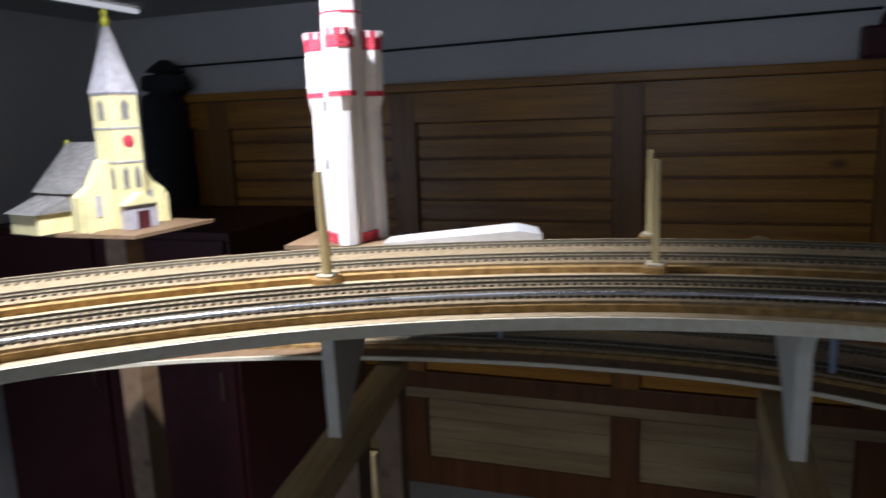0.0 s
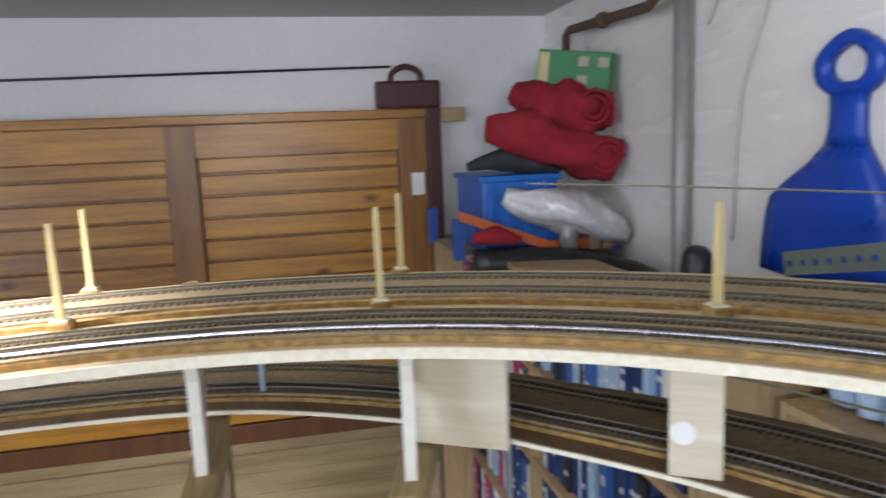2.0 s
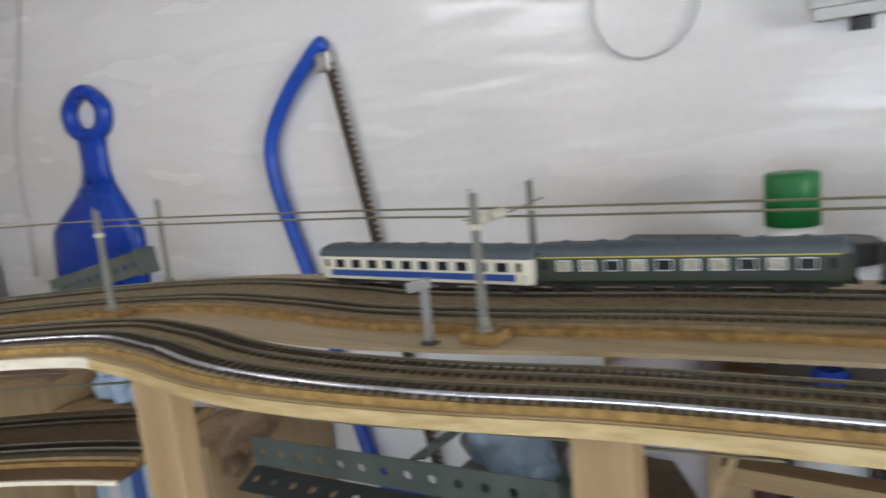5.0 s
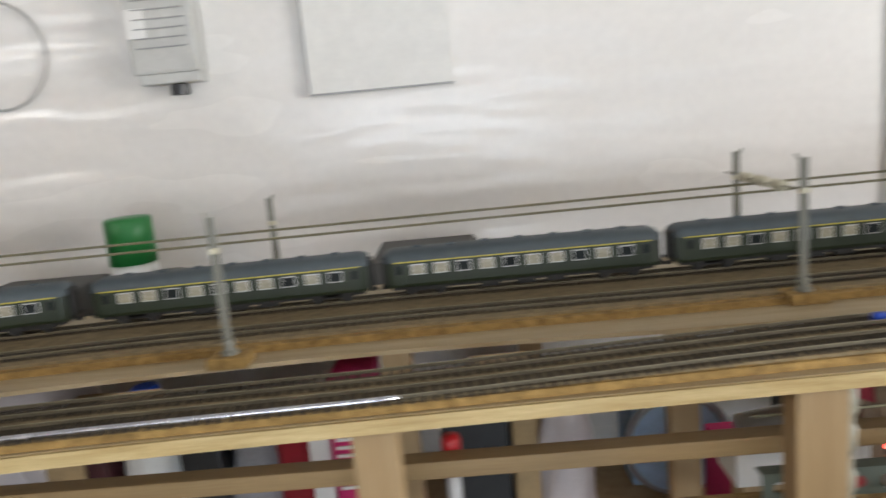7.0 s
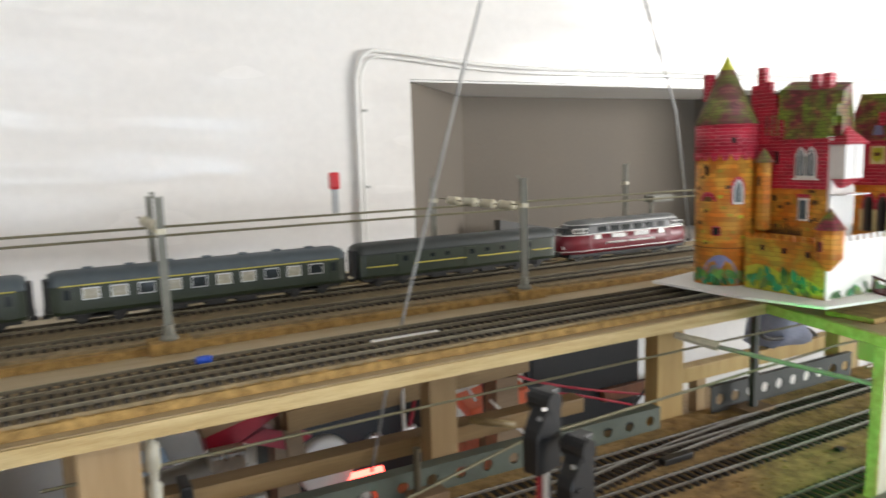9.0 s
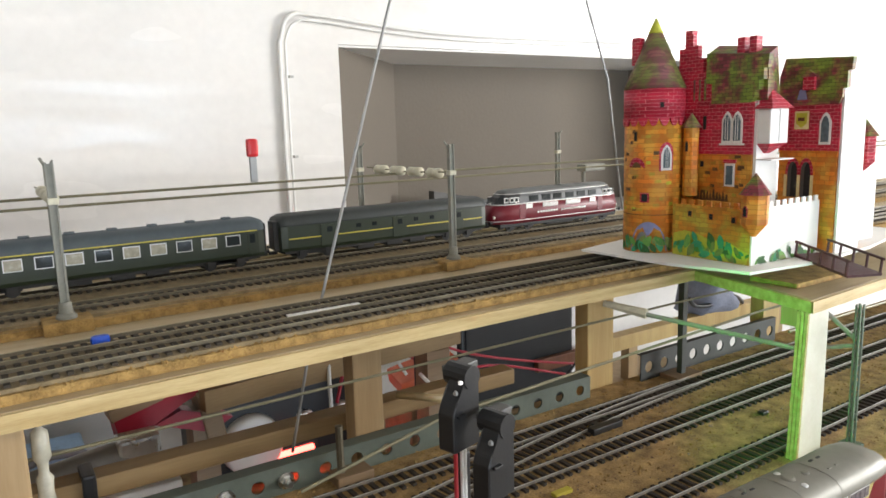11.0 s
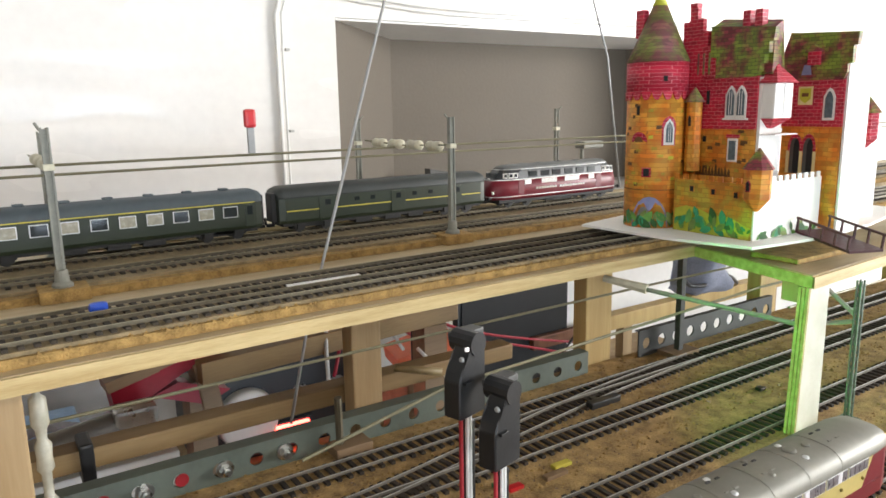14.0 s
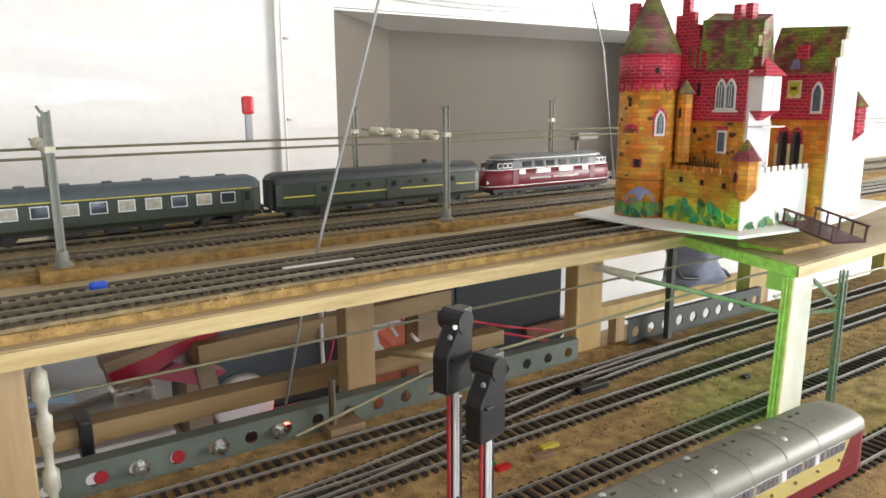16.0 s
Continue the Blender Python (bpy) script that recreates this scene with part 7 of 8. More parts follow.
for z in (0.03, 0.045, 0.06):
    part("label_bar", boxed(-0.012, -0.0318, z, 0.012, -0.029, z + 0.006), M_GREYBOX, sc)
jr = thing("glass_jar", pose(0.256, 1.15, 1.168), "cloudy glass jar with a black screw lid", "jar")
part("body", lathe(bmesh.new(), [(0.034, 0), (0.040, 0.008), (0.040, 0.040), (0.032, 0.054)], 24), M_BAGP, jr, "", True)
part("lid", lathe(bmesh.new(), [(0.0345, 0.0542), (0.0345, 0.077), (0.032, 0.079)], 24), M_BLACK, jr, "black lid")
cs = thing("dark_case", Matrix(), "dark grey case standing on the shelf", "case", "cases on the shelf")
part("shell", boxed(-0.03, 1.13, 1.168, 0.125, 1.27, 1.232, 0.006), M_GREYBOX, cs)
part("strip", boxed(-0.02, 1.125, 1.175, 0.075, 1.131, 1.192, 0.001), M_PIPE, cs)
cs = thing("dark_case", Matrix(), "dark case with a pale lower edge on the shelf", "case", "cases on the shelf")
part("shell", loft(bmesh.new(), [[(0.525, 1.09, 1.168), (0.73, 1.09, 1.168), (0.73, 1.28, 1.168), (0.525, 1.28, 1.168)], [(0.535, 1.11, 1.243), (0.665, 1.11, 1.243), (0.665, 1.26, 1.243), (0.535, 1.26, 1.243)]]), M_GREYBOX, cs)
part("rim", boxed(0.56, 1.078, 1.190, 0.74, 1.091, 1.206, 0.002), M_WHITE, cs)
tagged(part("red_carton", boxed(0.375, 1.12, 1.168, 0.402, 1.18, 1.212, 0.001), M_REDP), "small red carton on the back shelf", "carton")


# ---- soft lumps ----
def lump(pts, radii, seed, material, flat=1.0, n=18, wobble=0.12):
    """A soft roll or bag along points, its skin wandering in and out."""
    pts = [Vector(p) for p in curve_pts(pts, 6)]
    secs = []
    m = len(pts)
    rad = [radii[min(len(radii) - 1, int(i / (m - 1) * (len(radii) - 1)))] * (1 - (i / (m - 1) * (len(radii) - 1)) % 1) + radii[min(len(radii) - 1, int(i / (m - 1) * (len(radii) - 1)) + 1)] * ((i / (m - 1) * (len(radii) - 1)) % 1) for i in range(m)]
    for i, p in enumerate(pts):
        d = (pts[min(i + 1, m - 1)] - pts[max(i - 1, 0)]).normalized()
        a = d.cross(Vector((0, 0, 1)))
        a = a.normalized() if a.length > 0.05 else Vector((1, 0, 0))
        b = d.cross(a).normalized()
        ring = []
        for k in range(n):
            t = k * math.tau / n
            w = 1 + wobble * noise.noise(Vector((math.cos(t) * 1.6, math.sin(t) * 1.6, i * 0.22)) + Vector((seed * 7.3, 0, 0)))
            ring.append(p + rad[i] * w * (math.cos(t) * a + flat * math.sin(t) * b))
        secs.append(ring)
    return loft(bmesh.new(), secs)


# ---- corner pile ----
rk = thing("metal_rack", Matrix(), "blue metal rack with orange beams in the corner", "rack")
for x in (-2.50, -2.95):
    for y in (0.68, 1.27):
        part("upright", boxed(x - 0.018, y - 0.018, 0.985, x + 0.018, y + 0.018, 1.13 if y < 1 else 1.06, 0.002), M_BLUE, rk)
part("shelf", boxed(-2.95, 0.68, 0.990, -2.50, 1.27, 1.00), M_PLY, rk)
part("beam", loft(bmesh.new(), [[(-2.485, 0.68, 1.125), (-2.47, 0.68, 1.125), (-2.47, 0.68, 1.160), (-2.485, 0.68, 1.160)], [(-2.455, 1.02, 0.995), (-2.44, 1.02, 0.995), (-2.44, 1.02, 1.030), (-2.455, 1.02, 1.030)]]), M_ORANGE, rk, "orange slanted beam")
part("beam", boxed(-2.49, 1.0, 1.0, -2.47, 1.27, 1.035), M_ORANGE, rk)
cr = thing("plastic_crate", Matrix(), "ribbed bright blue plastic crate on the rack", "crate")
part("tub", boxed(-2.90, 0.775, 1.0, -2.51, 1.06, 1.262, 0.012), M_CRATE, cr)
for k in range(4):
    part("rib", boxed(-2.51, 0.790 + k * 0.07, 1.02, -2.498, 0.815 + k * 0.07, 1.25, 0.003), M_CRATE, cr)
part("rim", boxed(-2.91, 0.765, 1.25, -2.50, 1.07, 1.272, 0.005), M_CRATE, cr)
tagged(part("cloth_bag", lump([(-2.66, 0.76, 1.30), (-2.64, 0.88, 1.325), (-2.62, 1.02, 1.30), (-2.60, 1.10, 1.27)], [0.02, 0.06, 0.065, 0.02], 2, M_DARKC, 0.7, wobble=0.3), M_DARKC, None, "", True), "slumped charcoal cloth bag on the crate", "bag")
tagged(part("canvas_roll", lump([(-2.62, 0.825, 1.440), (-2.58, 0.93, 1.425), (-2.54, 1.08, 1.375), (-2.52, 1.20, 1.330), (-2.52, 1.275, 1.308)], [0.04, 0.074, 0.084, 0.090, 0.084], 4, M_REDC, 0.95, wobble=0.45), M_REDC, None, "", True), "dark red rolled canvas bag in the pile", "rolled bag", "red rolls in the corner")
tagged(part("canvas_roll", lump([(-2.66, 0.945, 1.580), (-2.63, 1.00, 1.54), (-2.60, 1.08, 1.50), (-2.58, 1.20, 1.495), (-2.58, 1.265, 1.49)], [0.03, 0.07, 0.098, 0.105, 0.082], 5, M_REDC, 0.95, wobble=0.6), M_REDC, None, "", True), "upper dark red rolled canvas bag", "rolled bag", "red rolls in the corner")
for p, h in (((-2.455, 1.215, 1.322), 0.066), ((-2.495, 1.19, 1.495), 0.070)):
    tagged(part("roll_spiral", tube(bmesh.new(), [(p[0] + 0.012, p[1] + (h - k * 0.0016) * math.cos(k * 0.5), p[2] + (h - k * 0.0016) * math.sin(k * 0.5)) for k in range(27)], 0.007, 6), M_REDC, None, "", True), "spiral end of the rolled red canvas", "rolled bag")
gb = thing("carton", Matrix(), "green printed carton on top of the pile", "carton")
gm = pose(-2.60, 1.155, 1.565, 4, 7, 62)
part("box", boxed(-0.13, -0.05, 0, 0.13, 0.08, 0.140, 0.003, gm), M_GREENBOX, gb)
part("picture", boxed(-0.125, -0.0515, 0.020, -0.090, -0.0495, 0.130, 0, gm), M_STRAW, gb)
for x, z in ((0.015, 0.088), (0.015, 0.022), (0.085, 0.088)):
    part("picture", boxed(x, -0.0515, z, x + 0.036, -0.0495, z + 0.034, 0, gm), M_PALEPANE, gb)
tagged(part("film_bag", lump([(-2.47, 0.84, 1.20), (-2.45, 0.94, 1.165), (-2.44, 1.10, 1.125), (-2.45, 1.24, 1.06), (-2.46, 1.29, 1.03)], [0.035, 0.085, 0.095, 0.065, 0.03], 8, M_BAGP, 0.8, wobble=0.55), M_BAGP, None, "", True), "crumpled clear plastic bag draped over the crate", "plastic bag")
tagged(part("grey_flask", lathe(bmesh.new(), [(0.032, 0), (0.034, 0.08), (0.020, 0.11), (0.020, 0.125)], 16, pose(-2.45, 1.07, 1.0)), M_PIPE, None, "", True), "grey metal flask standing on the rack", "flask")
for y in (1.145, 1.19):
    tagged(part("wood_offcut", boxed(-2.46, y, 1.0, -2.42, y + 0.032, 1.105, 0.003), M_BEAM), "brown wooden offcut standing on the rack", "offcut", "offcuts on the rack")
tagged(part("dark_tube", lump([(-2.44, 0.72, 0.98), (-2.40, 1.0, 0.965), (-2.25, 1.22, 0.93), (-1.9, 1.26, 0.90)], [0.05, 0.055, 0.05, 0.03], 3, M_DARKC, 1.0, wobble=0.05), M_BLACK, None, "", True), "long black roll lying across the rack", "roll")
tagged(part("red_cloth", lump([(-2.45, 0.72, 1.06), (-2.44, 0.80, 1.07), (-2.43, 0.88, 1.05)], [0.02, 0.045, 0.02], 6, M_REDC, 0.8), M_REDC, None, "", True), "scrap of red cloth hanging from the rack", "cloth")
bg = thing("briefcase", Matrix(), "burgundy leather case hanging on the partition", "bag")
part("body", boxed(WA + 0.09, 0.50, 1.547, WA + 0.15, 0.782, 1.662, 0.012), M_BURG, bg)
part("side_flap", boxed(WA + 0.075, 0.725, 0.95, WA + 0.115, 0.785, 1.655, 0.006), M_BURG, bg)
part("handle", tube(bmesh.new(), curve_pts([(WA + 0.125, 0.565, 1.655), (WA + 0.125, 0.58, 1.70), (WA + 0.125, 0.635, 1.722), (WA + 0.125, 0.69, 1.70), (WA + 0.125, 0.705, 1.655)], 4), 0.013, 8), M_BURG, bg, "curved handle", True)
tagged(part("beam_end", boxed(WA, 0.74, 1.485, WA + 0.10, 0.90, 1.545, 0.004), M_PINE), "sawn pine beam end jutting from the wall", "beam")
tagged(part("taut_line", tube(bmesh.new(), [(WA + 0.02, -2.7, 1.69), (WA + 0.02, -1.44, 1.70), (WA + 0.02, 0.585, 1.733)], 0.006, 6), M_BLACK, None, "", True), "taut dark cord along the white wall", "cord")
tagged(part("dark_coat", lump([(WA + 0.12, -2.60, 0.70), (WA + 0.12, -2.60, 1.1), (WA + 0.11, -2.60, 1.5), (WA + 0.10, -2.60, 1.66), (WA + 0.10, -2.60, 1.72)], [0.12, 0.16, 0.15, 0.12, 0.03], 9, M_DARKC, 0.6), M_DARKC, None, "", True), "dark coat hanging at the end of the partition", "coat")
tagged(part("canister", lathe(bmesh.new(), [(0.036, 0), (0.038, 0.004), (0.038, 0.105), (0.034, 0.128), (0.022, 0.143), (0.006, 0.148)], 22, pose(-1.612, 1.06, 0.985)), M_BLACK, None, "", True), "black round-topped canister standing by the pipe", "canister")
ab = thing("angle_bar", Matrix(), "grey perforated angle bar lying by the wall", "bar")
m = pose(-1.45, 1.10, 1.082, 0, -12.0, 0)
bm = punched_strip(0.10, 0.47, 0, 0.0, 0.046, 0.037, 0.007, 0.003)
bmesh.ops.transform(bm, matrix=m, verts=bm.verts)
part("web", bm, M_GIRDER, ab)
part("flange", boxed(0.10, 0, 0.046, 0.47, 0.04, 0.049, 0, m), M_GIRDER, ab)
part("end_plate", boxed(0.458, -0.003, -0.003, 0.470, 0.042, 0.052, 0.002, m), M_GIRDER, ab)

# ---- bookcase and shelving under the layout ----
bc = thing("bookcase", Matrix(), "pine bookcase standing along the wall under the layout", "bookcase")
for x in (-3.20, -2.22, -1.26):
    part("side", boxed(x, 0.83, FLOOR, x + 0.02, 1.10, 0.965), M_PINE, bc)
part("top", boxed(-3.21, 0.82, 0.965, -1.23, 1.10, 0.985), M_PINE, bc)
SHELVES = (-0.32, 0.02, 0.34, 0.66)
for z in SHELVES:
    for x in (-3.18, -2.20):
        part("shelf", boxed(x, 0.83, z, x + 0.94 + (0.02 if x < -3 else 0), 1.10, z + 0.02), M_PINE, bc)
part("side_filler", boxed(-3.315, 0.735, FLOOR, -3.20, 0.85, 0.965), M_PINE, bc)
part("rear_panel", boxed(-3.20, 1.10, FLOOR, -1.24, 1.106, 0.985), M_PINE, bc)
BOOKS = [mat("book_" + n, c, 0.55, vary=0.15, scale=30) for n, c in (("pink", (0.42, 0.05, 0.14)), ("white", (0.62, 0.62, 0.60)), ("navy", (0.02, 0.04, 0.13)), ("blue", (0.04, 0.11, 0.32)), ("black", (0.02, 0.02, 0.022)), ("paleblue", (0.35, 0.48, 0.60)), ("grey", (0.30, 0.30, 0.30)))]
rng = random.Random(11)
for z, hmax in [(v + 0.02, 0.285) for v in SHELVES]:
    x, k = -3.17, 0
    while x < -1.31:
        if -2.27 < x < -2.195:
            x = -2.195
        w, h = rng.uniform(0.022, 0.045), hmax * rng.uniform(0.78, 1.0)
        d = rng.uniform(0.0, 0.03)
        bk = thing("book", pose(x, 0.845 + d, z), "upright book with a coloured spine on the shelf", "book", "books in the bookcase")
        mt = BOOKS[rng.randrange(7)] if x < -2.2 else BOOKS[(2, 3, 4, 5, 5, 1, 2)[rng.randrange(7)]]
        part("cover", boxed(0, 0, 0, w - 0.002, 0.17, h, 0.0015), mt, bk)
        for q in range(rng.randrange(1, 4)):
            zz = h * rng.uniform(0.15, 0.85)
            part("spine_bar", boxed(0.004, -0.0008, zz, w - 0.006, 0.001, zz + h * 0.05), BOOKS[1] if mt is not BOOKS[1] else BOOKS[0], bk)
        x += w
        k += 1
tagged(part("carton", boxed(-1.40, 1.12, FLOOR, -1.20, 1.30, 1.072, 0.002), M_PALE), "brown cardboard carton by the bookcase", "carton")
rack = thing("steel_shelving", Matrix(), "grey perforated steel shelving under the layout", "shelving")
bm = punched_strip(0.0, 0.54, 0.0, 0.0, 0.046, 0.039, 0.0068, 0.003)
bmesh.ops.transform(bm, matrix=pose(-0.568, 0.97, 0.906, 0, -3.4, 0), verts=bm.verts)
part("rail", bm, M_GIRDER, rack)
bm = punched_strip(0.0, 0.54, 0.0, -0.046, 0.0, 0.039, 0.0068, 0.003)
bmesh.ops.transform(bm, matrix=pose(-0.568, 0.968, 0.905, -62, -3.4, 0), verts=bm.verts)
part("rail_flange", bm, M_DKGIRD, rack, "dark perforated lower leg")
bm = punched_strip(0.0, 0.28, 0.0, 0.0, 0.036, 0.040, 0.0065, 0.003)
bmesh.ops.transform(bm, matrix=pose(-0.262, 0.978, 0.962, 70, 0, 90), verts=bm.verts)
part("cross_rail", bm, M_GIRDER, rack)
part("shelf", boxed(-0.255, 1.0, 0.895, -0.03, 1.25, 0.901), M_GIRDER, rack)
for x, y in ((-0.57, 0.976), (-0.06, 0.976), (-0.262, 1.258), (-0.06, 1.258)):
    part("upright", boxed(x, y, FLOOR, x + 0.028, y + 0.028, 0.900 if x < -0.5 else 0.962, 0.001), M_GIRDER, rack)
low = thing("low_shelf", Matrix(), "pine shelf with files under the curve", "shelf")
part("board", boxed(-1.19, 0.99, 0.880, -0.735, 1.30, 0.898, 0.001), M_PINE, low)
part("board", boxed(-1.19, 0.99, 0.585, -0.60, 1.30, 0.60, 0.001), M_PINE, low)
for x in (-1.21, -0.735):
    part("side", boxed(x, 0.99, FLOOR, x + 0.018, 1.30, 0.898, 0.001), M_PINE, low)
for k in range(9):
    x = -1.17 + k * 0.047
    bk = thing("file_box", pose(x, 1.02, 0.60), "pale blue magazine file on the lower shelf", "file box", "file boxes")
    part("box", boxed(0, 0, 0, 0.042, 0.2, 0.21 + 0.02 * (k % 3), 0.002), BOOKS[(5, 1, 5, 3, 5)[k % 5]], bk)
SLEEVE = mat("pale_blue_film", (0.42, 0.56, 0.70), 0.25, vary=0.3, scale=25, fine=200, bump=0.3)
tagged(part("blue_bag", lump([(-0.215, 1.09, 0.925), (-0.20, 1.10, 0.955), (-0.15, 1.10, 0.945), (-0.10, 1.08, 0.925)], [0.025, 0.055, 0.050, 0.025], 12, SLEEVE, 0.8, wobble=0.55), SLEEVE, None, "", True), "crumpled pale blue bag on the steel shelf", "bag")
tagged(part("cardboard_flap", lump([(-0.70, 1.03, 0.84), (-0.68, 1.04, 0.90), (-0.63, 1.03, 0.955), (-0.60, 1.02, 0.985)], [0.03, 0.062, 0.055, 0.02], 13, M_BEAM, 0.5, wobble=0.4), M_BEAM, None, "", False), "torn brown cardboard beside the steel shelving", "cardboard")

for k, (x, w, h) in enumerate(((-1.165, 0.055, 0.125), (-1.105, 0.060, 0.140), (-1.040, 0.050, 0.120), (-0.985, 0.045, 0.135))):
    bk = thing("film_sleeve", pose(x, 1.035, 0.8982, 0, 0, 4 * (k % 3) - 4), "pale blue translucent plastic sleeve standing on the pine shelf", "plastic sleeve", "plastic sleeves on the shelf")
    part("sleeve", lump([(w / 2, 0.05, 0.012), (w / 2, 0.05, h * 0.5), (w / 2 + 0.006, 0.05, h)], [0.030, 0.031, 0.022], 20 + k, SLEEVE, 1.4, wobble=0.25), SLEEVE, bk, "", True)
for x, w, h, mt in ((-0.925, 0.035, 0.12, 4), (-0.885, 0.028, 0.13, 2), (-0.852, 0.022, 0.135, 1)):
    bk = thing("catalogue", pose(x, 1.03, 0.8982), "slim catalogue standing upright on the pine shelf", "catalogue", "catalogues on the shelf")
    part("cover", boxed(0, 0, 0, w - 0.003, 0.15, h, 0.002), BOOKS[mt], bk)
    part("spine_bar", boxed(0.004, -0.0008, h * 0.55, w - 0.008, 0.001, h * 0.7), BOOKS[1 if mt != 1 else 3], bk)
tagged(part("grey_plank", boxed(0, 0, 0, 0.30, 0.05, 0.010, 0.002, pose(-1.42, 0.90, 0.9855, 0, 0, 8)), M_BEAM), "weathered brown plank lying by the plastic sleeves", "plank")
for pts in ([(-0.66, 0.475, 1.203), (-0.538, 0.561, 1.200), (-0.443, 0.609, 1.199), (-0.346, 0.648, 1.200), (-0.232, 0.660, 1.203)], [(-0.180, 0.640, 1.203), (-0.099, 0.625, 1.199), (-0.02, 0.636, 1.198), (0.061, 0.652, 1.199), (0.132, 0.660, 1.201), (0.26, 0.671, 1.205)]):
    tagged(part("slack_cable", tube(bmesh.new(), curve_pts(pts, 6), 0.0010, 6), M_WIRE, None, "", True), "thin olive cable strung beneath the upper deck", "cable", "cables beneath the deck")

cb = thing("clutter_shelf", Matrix(), "pine shelf under the deck crammed with household things", "shelf")
part("board", boxed(-0.10, 0.98, 0.842, 1.00, WB, 0.86, 0.001), M_PINE, cb)
part("front_rail", boxed(0.10, 0.965, 0.835, 1.00, 0.98, 0.862, 0.001), M_BEAM, cb)
for x in (0.08, 0.575, 0.80, 0.965):
    part("upright", boxed(x, 0.982, FLOOR, x + 0.03, 1.01, 0.842), M_PINE, cb)
MAG, GREYC, LILAC, SKY = (mat(n, c, 0.85, vary=0.3, scale=18, fine=300, bump=0.4) for n, c in (("magenta_cloth", (0.58, 0.025, 0.14)), ("grey_cloth", (0.28, 0.27, 0.28)), ("lilac_cloth", (0.55, 0.47, 0.48)), ("sky_blue_tint", (0.38, 0.55, 0.75))))
WCLOTH = mat("white_cloth", (0.62, 0.56, 0.56), 0.9, vary=0.12, scale=18, fine=300, bump=0.4)
TAN = mat("tan_carton", (0.42, 0.29, 0.15), 0.8, vary=0.2, scale=30)
bt = thing("detergent_bottle", pose(0.247, 1.06, 0.86), "white and blue detergent bottle", "bottle")
part("body", lathe(bmesh.new(), [(0.034, 0), (0.038, 0.01), (0.038, 0.17), (0.033, 0.215), (0.024, 0.235)], 20), M_WHITE, bt, "", True)
part("label_band", lathe(bmesh.new(), [(0.0385, 0.05), (0.0385, 0.125)], 20), SKY, bt, "pale blue label", True)
for z in (0.070, 0.085, 0.100):
    part("label_bar", boxed(-0.020, -0.0392, z, 0.014, -0.037, z + 0.006), M_BLUE, bt)
part("cap", lathe(bmesh.new(), [(0.018, 0.235), (0.018, 0.262), (0.014, 0.266)], 16), M_SHOVEL, bt, "blue cap")
for nm, x, w, h, d, mt, lb, cat in (("carton", 0.128, 0.048, 0.24, 0.10, TAN, "tan carton on the cluttered shelf", "carton"),
                                    ("box", 0.178, 0.026, 0.21, 0.08, M_BURG, "narrow dark red box on the cluttered shelf", "box"),
                                    ("box", 0.293, 0.050, 0.23, 0.12, M_BLACK, "black box on the cluttered shelf", "box"),
                                    ("packet", 0.448, 0.026, 0.25, 0.09, M_CARD, "pale packet on the cluttered shelf", "packet"),
                                    ("radio", 0.606, 0.080, 0.235, 0.10, M_BLACK, "black radio on the cluttered shelf", "radio"),
                                    ("carton", 0.690, 0.030, 0.245, 0.10, TAN, "tan carton beside the radio", "carton"),
                                    ("box", 0.945, 0.045, 0.13, 0.10, MAG, "magenta box on the cluttered shelf", "box")):
    tagged(part(nm, boxed(x, 1.02, 0.86, x + w, 1.02 + d, 0.86 + h, 0.004), mt), lb, cat)
mb = thing("printed_box", pose(0.478, 1.01, 0.86), "magenta printed box with white lettering bars", "box")
part("carton", boxed(0, 0, 0, 0.052, 0.10, 0.265, 0.003), MAG, mb)
for z, w in ((0.196, 0.036), (0.186, 0.040), (0.176, 0.030), (0.135, 0.038)):
    part("lettering_bar", boxed(0.006, -0.0012, z, 0.006 + w, 0.001, z + 0.004), M_CARD, mb)
for pts, rad, sd, mt, lb in (([(0.372, 1.06, 0.86), (0.374, 1.06, 0.97), (0.376, 1.06, 1.10)], [0.030, 0.034, 0.024], 21, GREYC, "grey folded cloth on the shelf"),
                             ([(0.424, 1.05, 0.86), (0.425, 1.05, 0.97), (0.426, 1.05, 1.09)], [0.026, 0.028, 0.020], 22, M_REDC, "dark red cloth on the shelf"),
                             ([(0.750, 1.05, 0.86), (0.752, 1.05, 0.97), (0.756, 1.05, 1.09)], [0.034, 0.036, 0.022], 25, WCLOTH, "white folded cloth on the shelf")):
    tagged(part("folded_cloth", lump(pts, rad, sd, mt, 0.9, wobble=0.45), mt, None, "", True), lb, "cloth", "cloths on the shelf")
tagged(part("dust_sheet", lump([(-0.075, 1.16, 0.915), (0.0, 1.15, 1.02), (0.06, 1.15, 1.05), (0.115, 1.16, 0.90)], [0.05, 0.09, 0.10, 0.05], 31, WCLOTH, 0.6, wobble=0.5), WCLOTH, None, "", True), "pinkish white dust sheet heaped on the shelf", "sheet")
# Blue block added where bluish light falls on the wall.
tagged(part("box", boxed(0.868, 1.20, 0.86, 0.966, 1.29, 0.985, 0.004), SKY), "pale blue block standing in for bluish light on the wall", "box")
# The mirror's blue is light put into the face colour.
mr = thing("round_mirror", Matrix(), "round grey-rimmed mirror on the shelf, blue light put into its colour", "mirror")
part("face", lathe(bmesh.new(), [(0.001, 0), (0.068, 0.0), (0.068, 0.006), (0.001, 0.006)], 28, pose(0.925, 1.170, 0.938, 86, 0, 0)), SKY, mr)
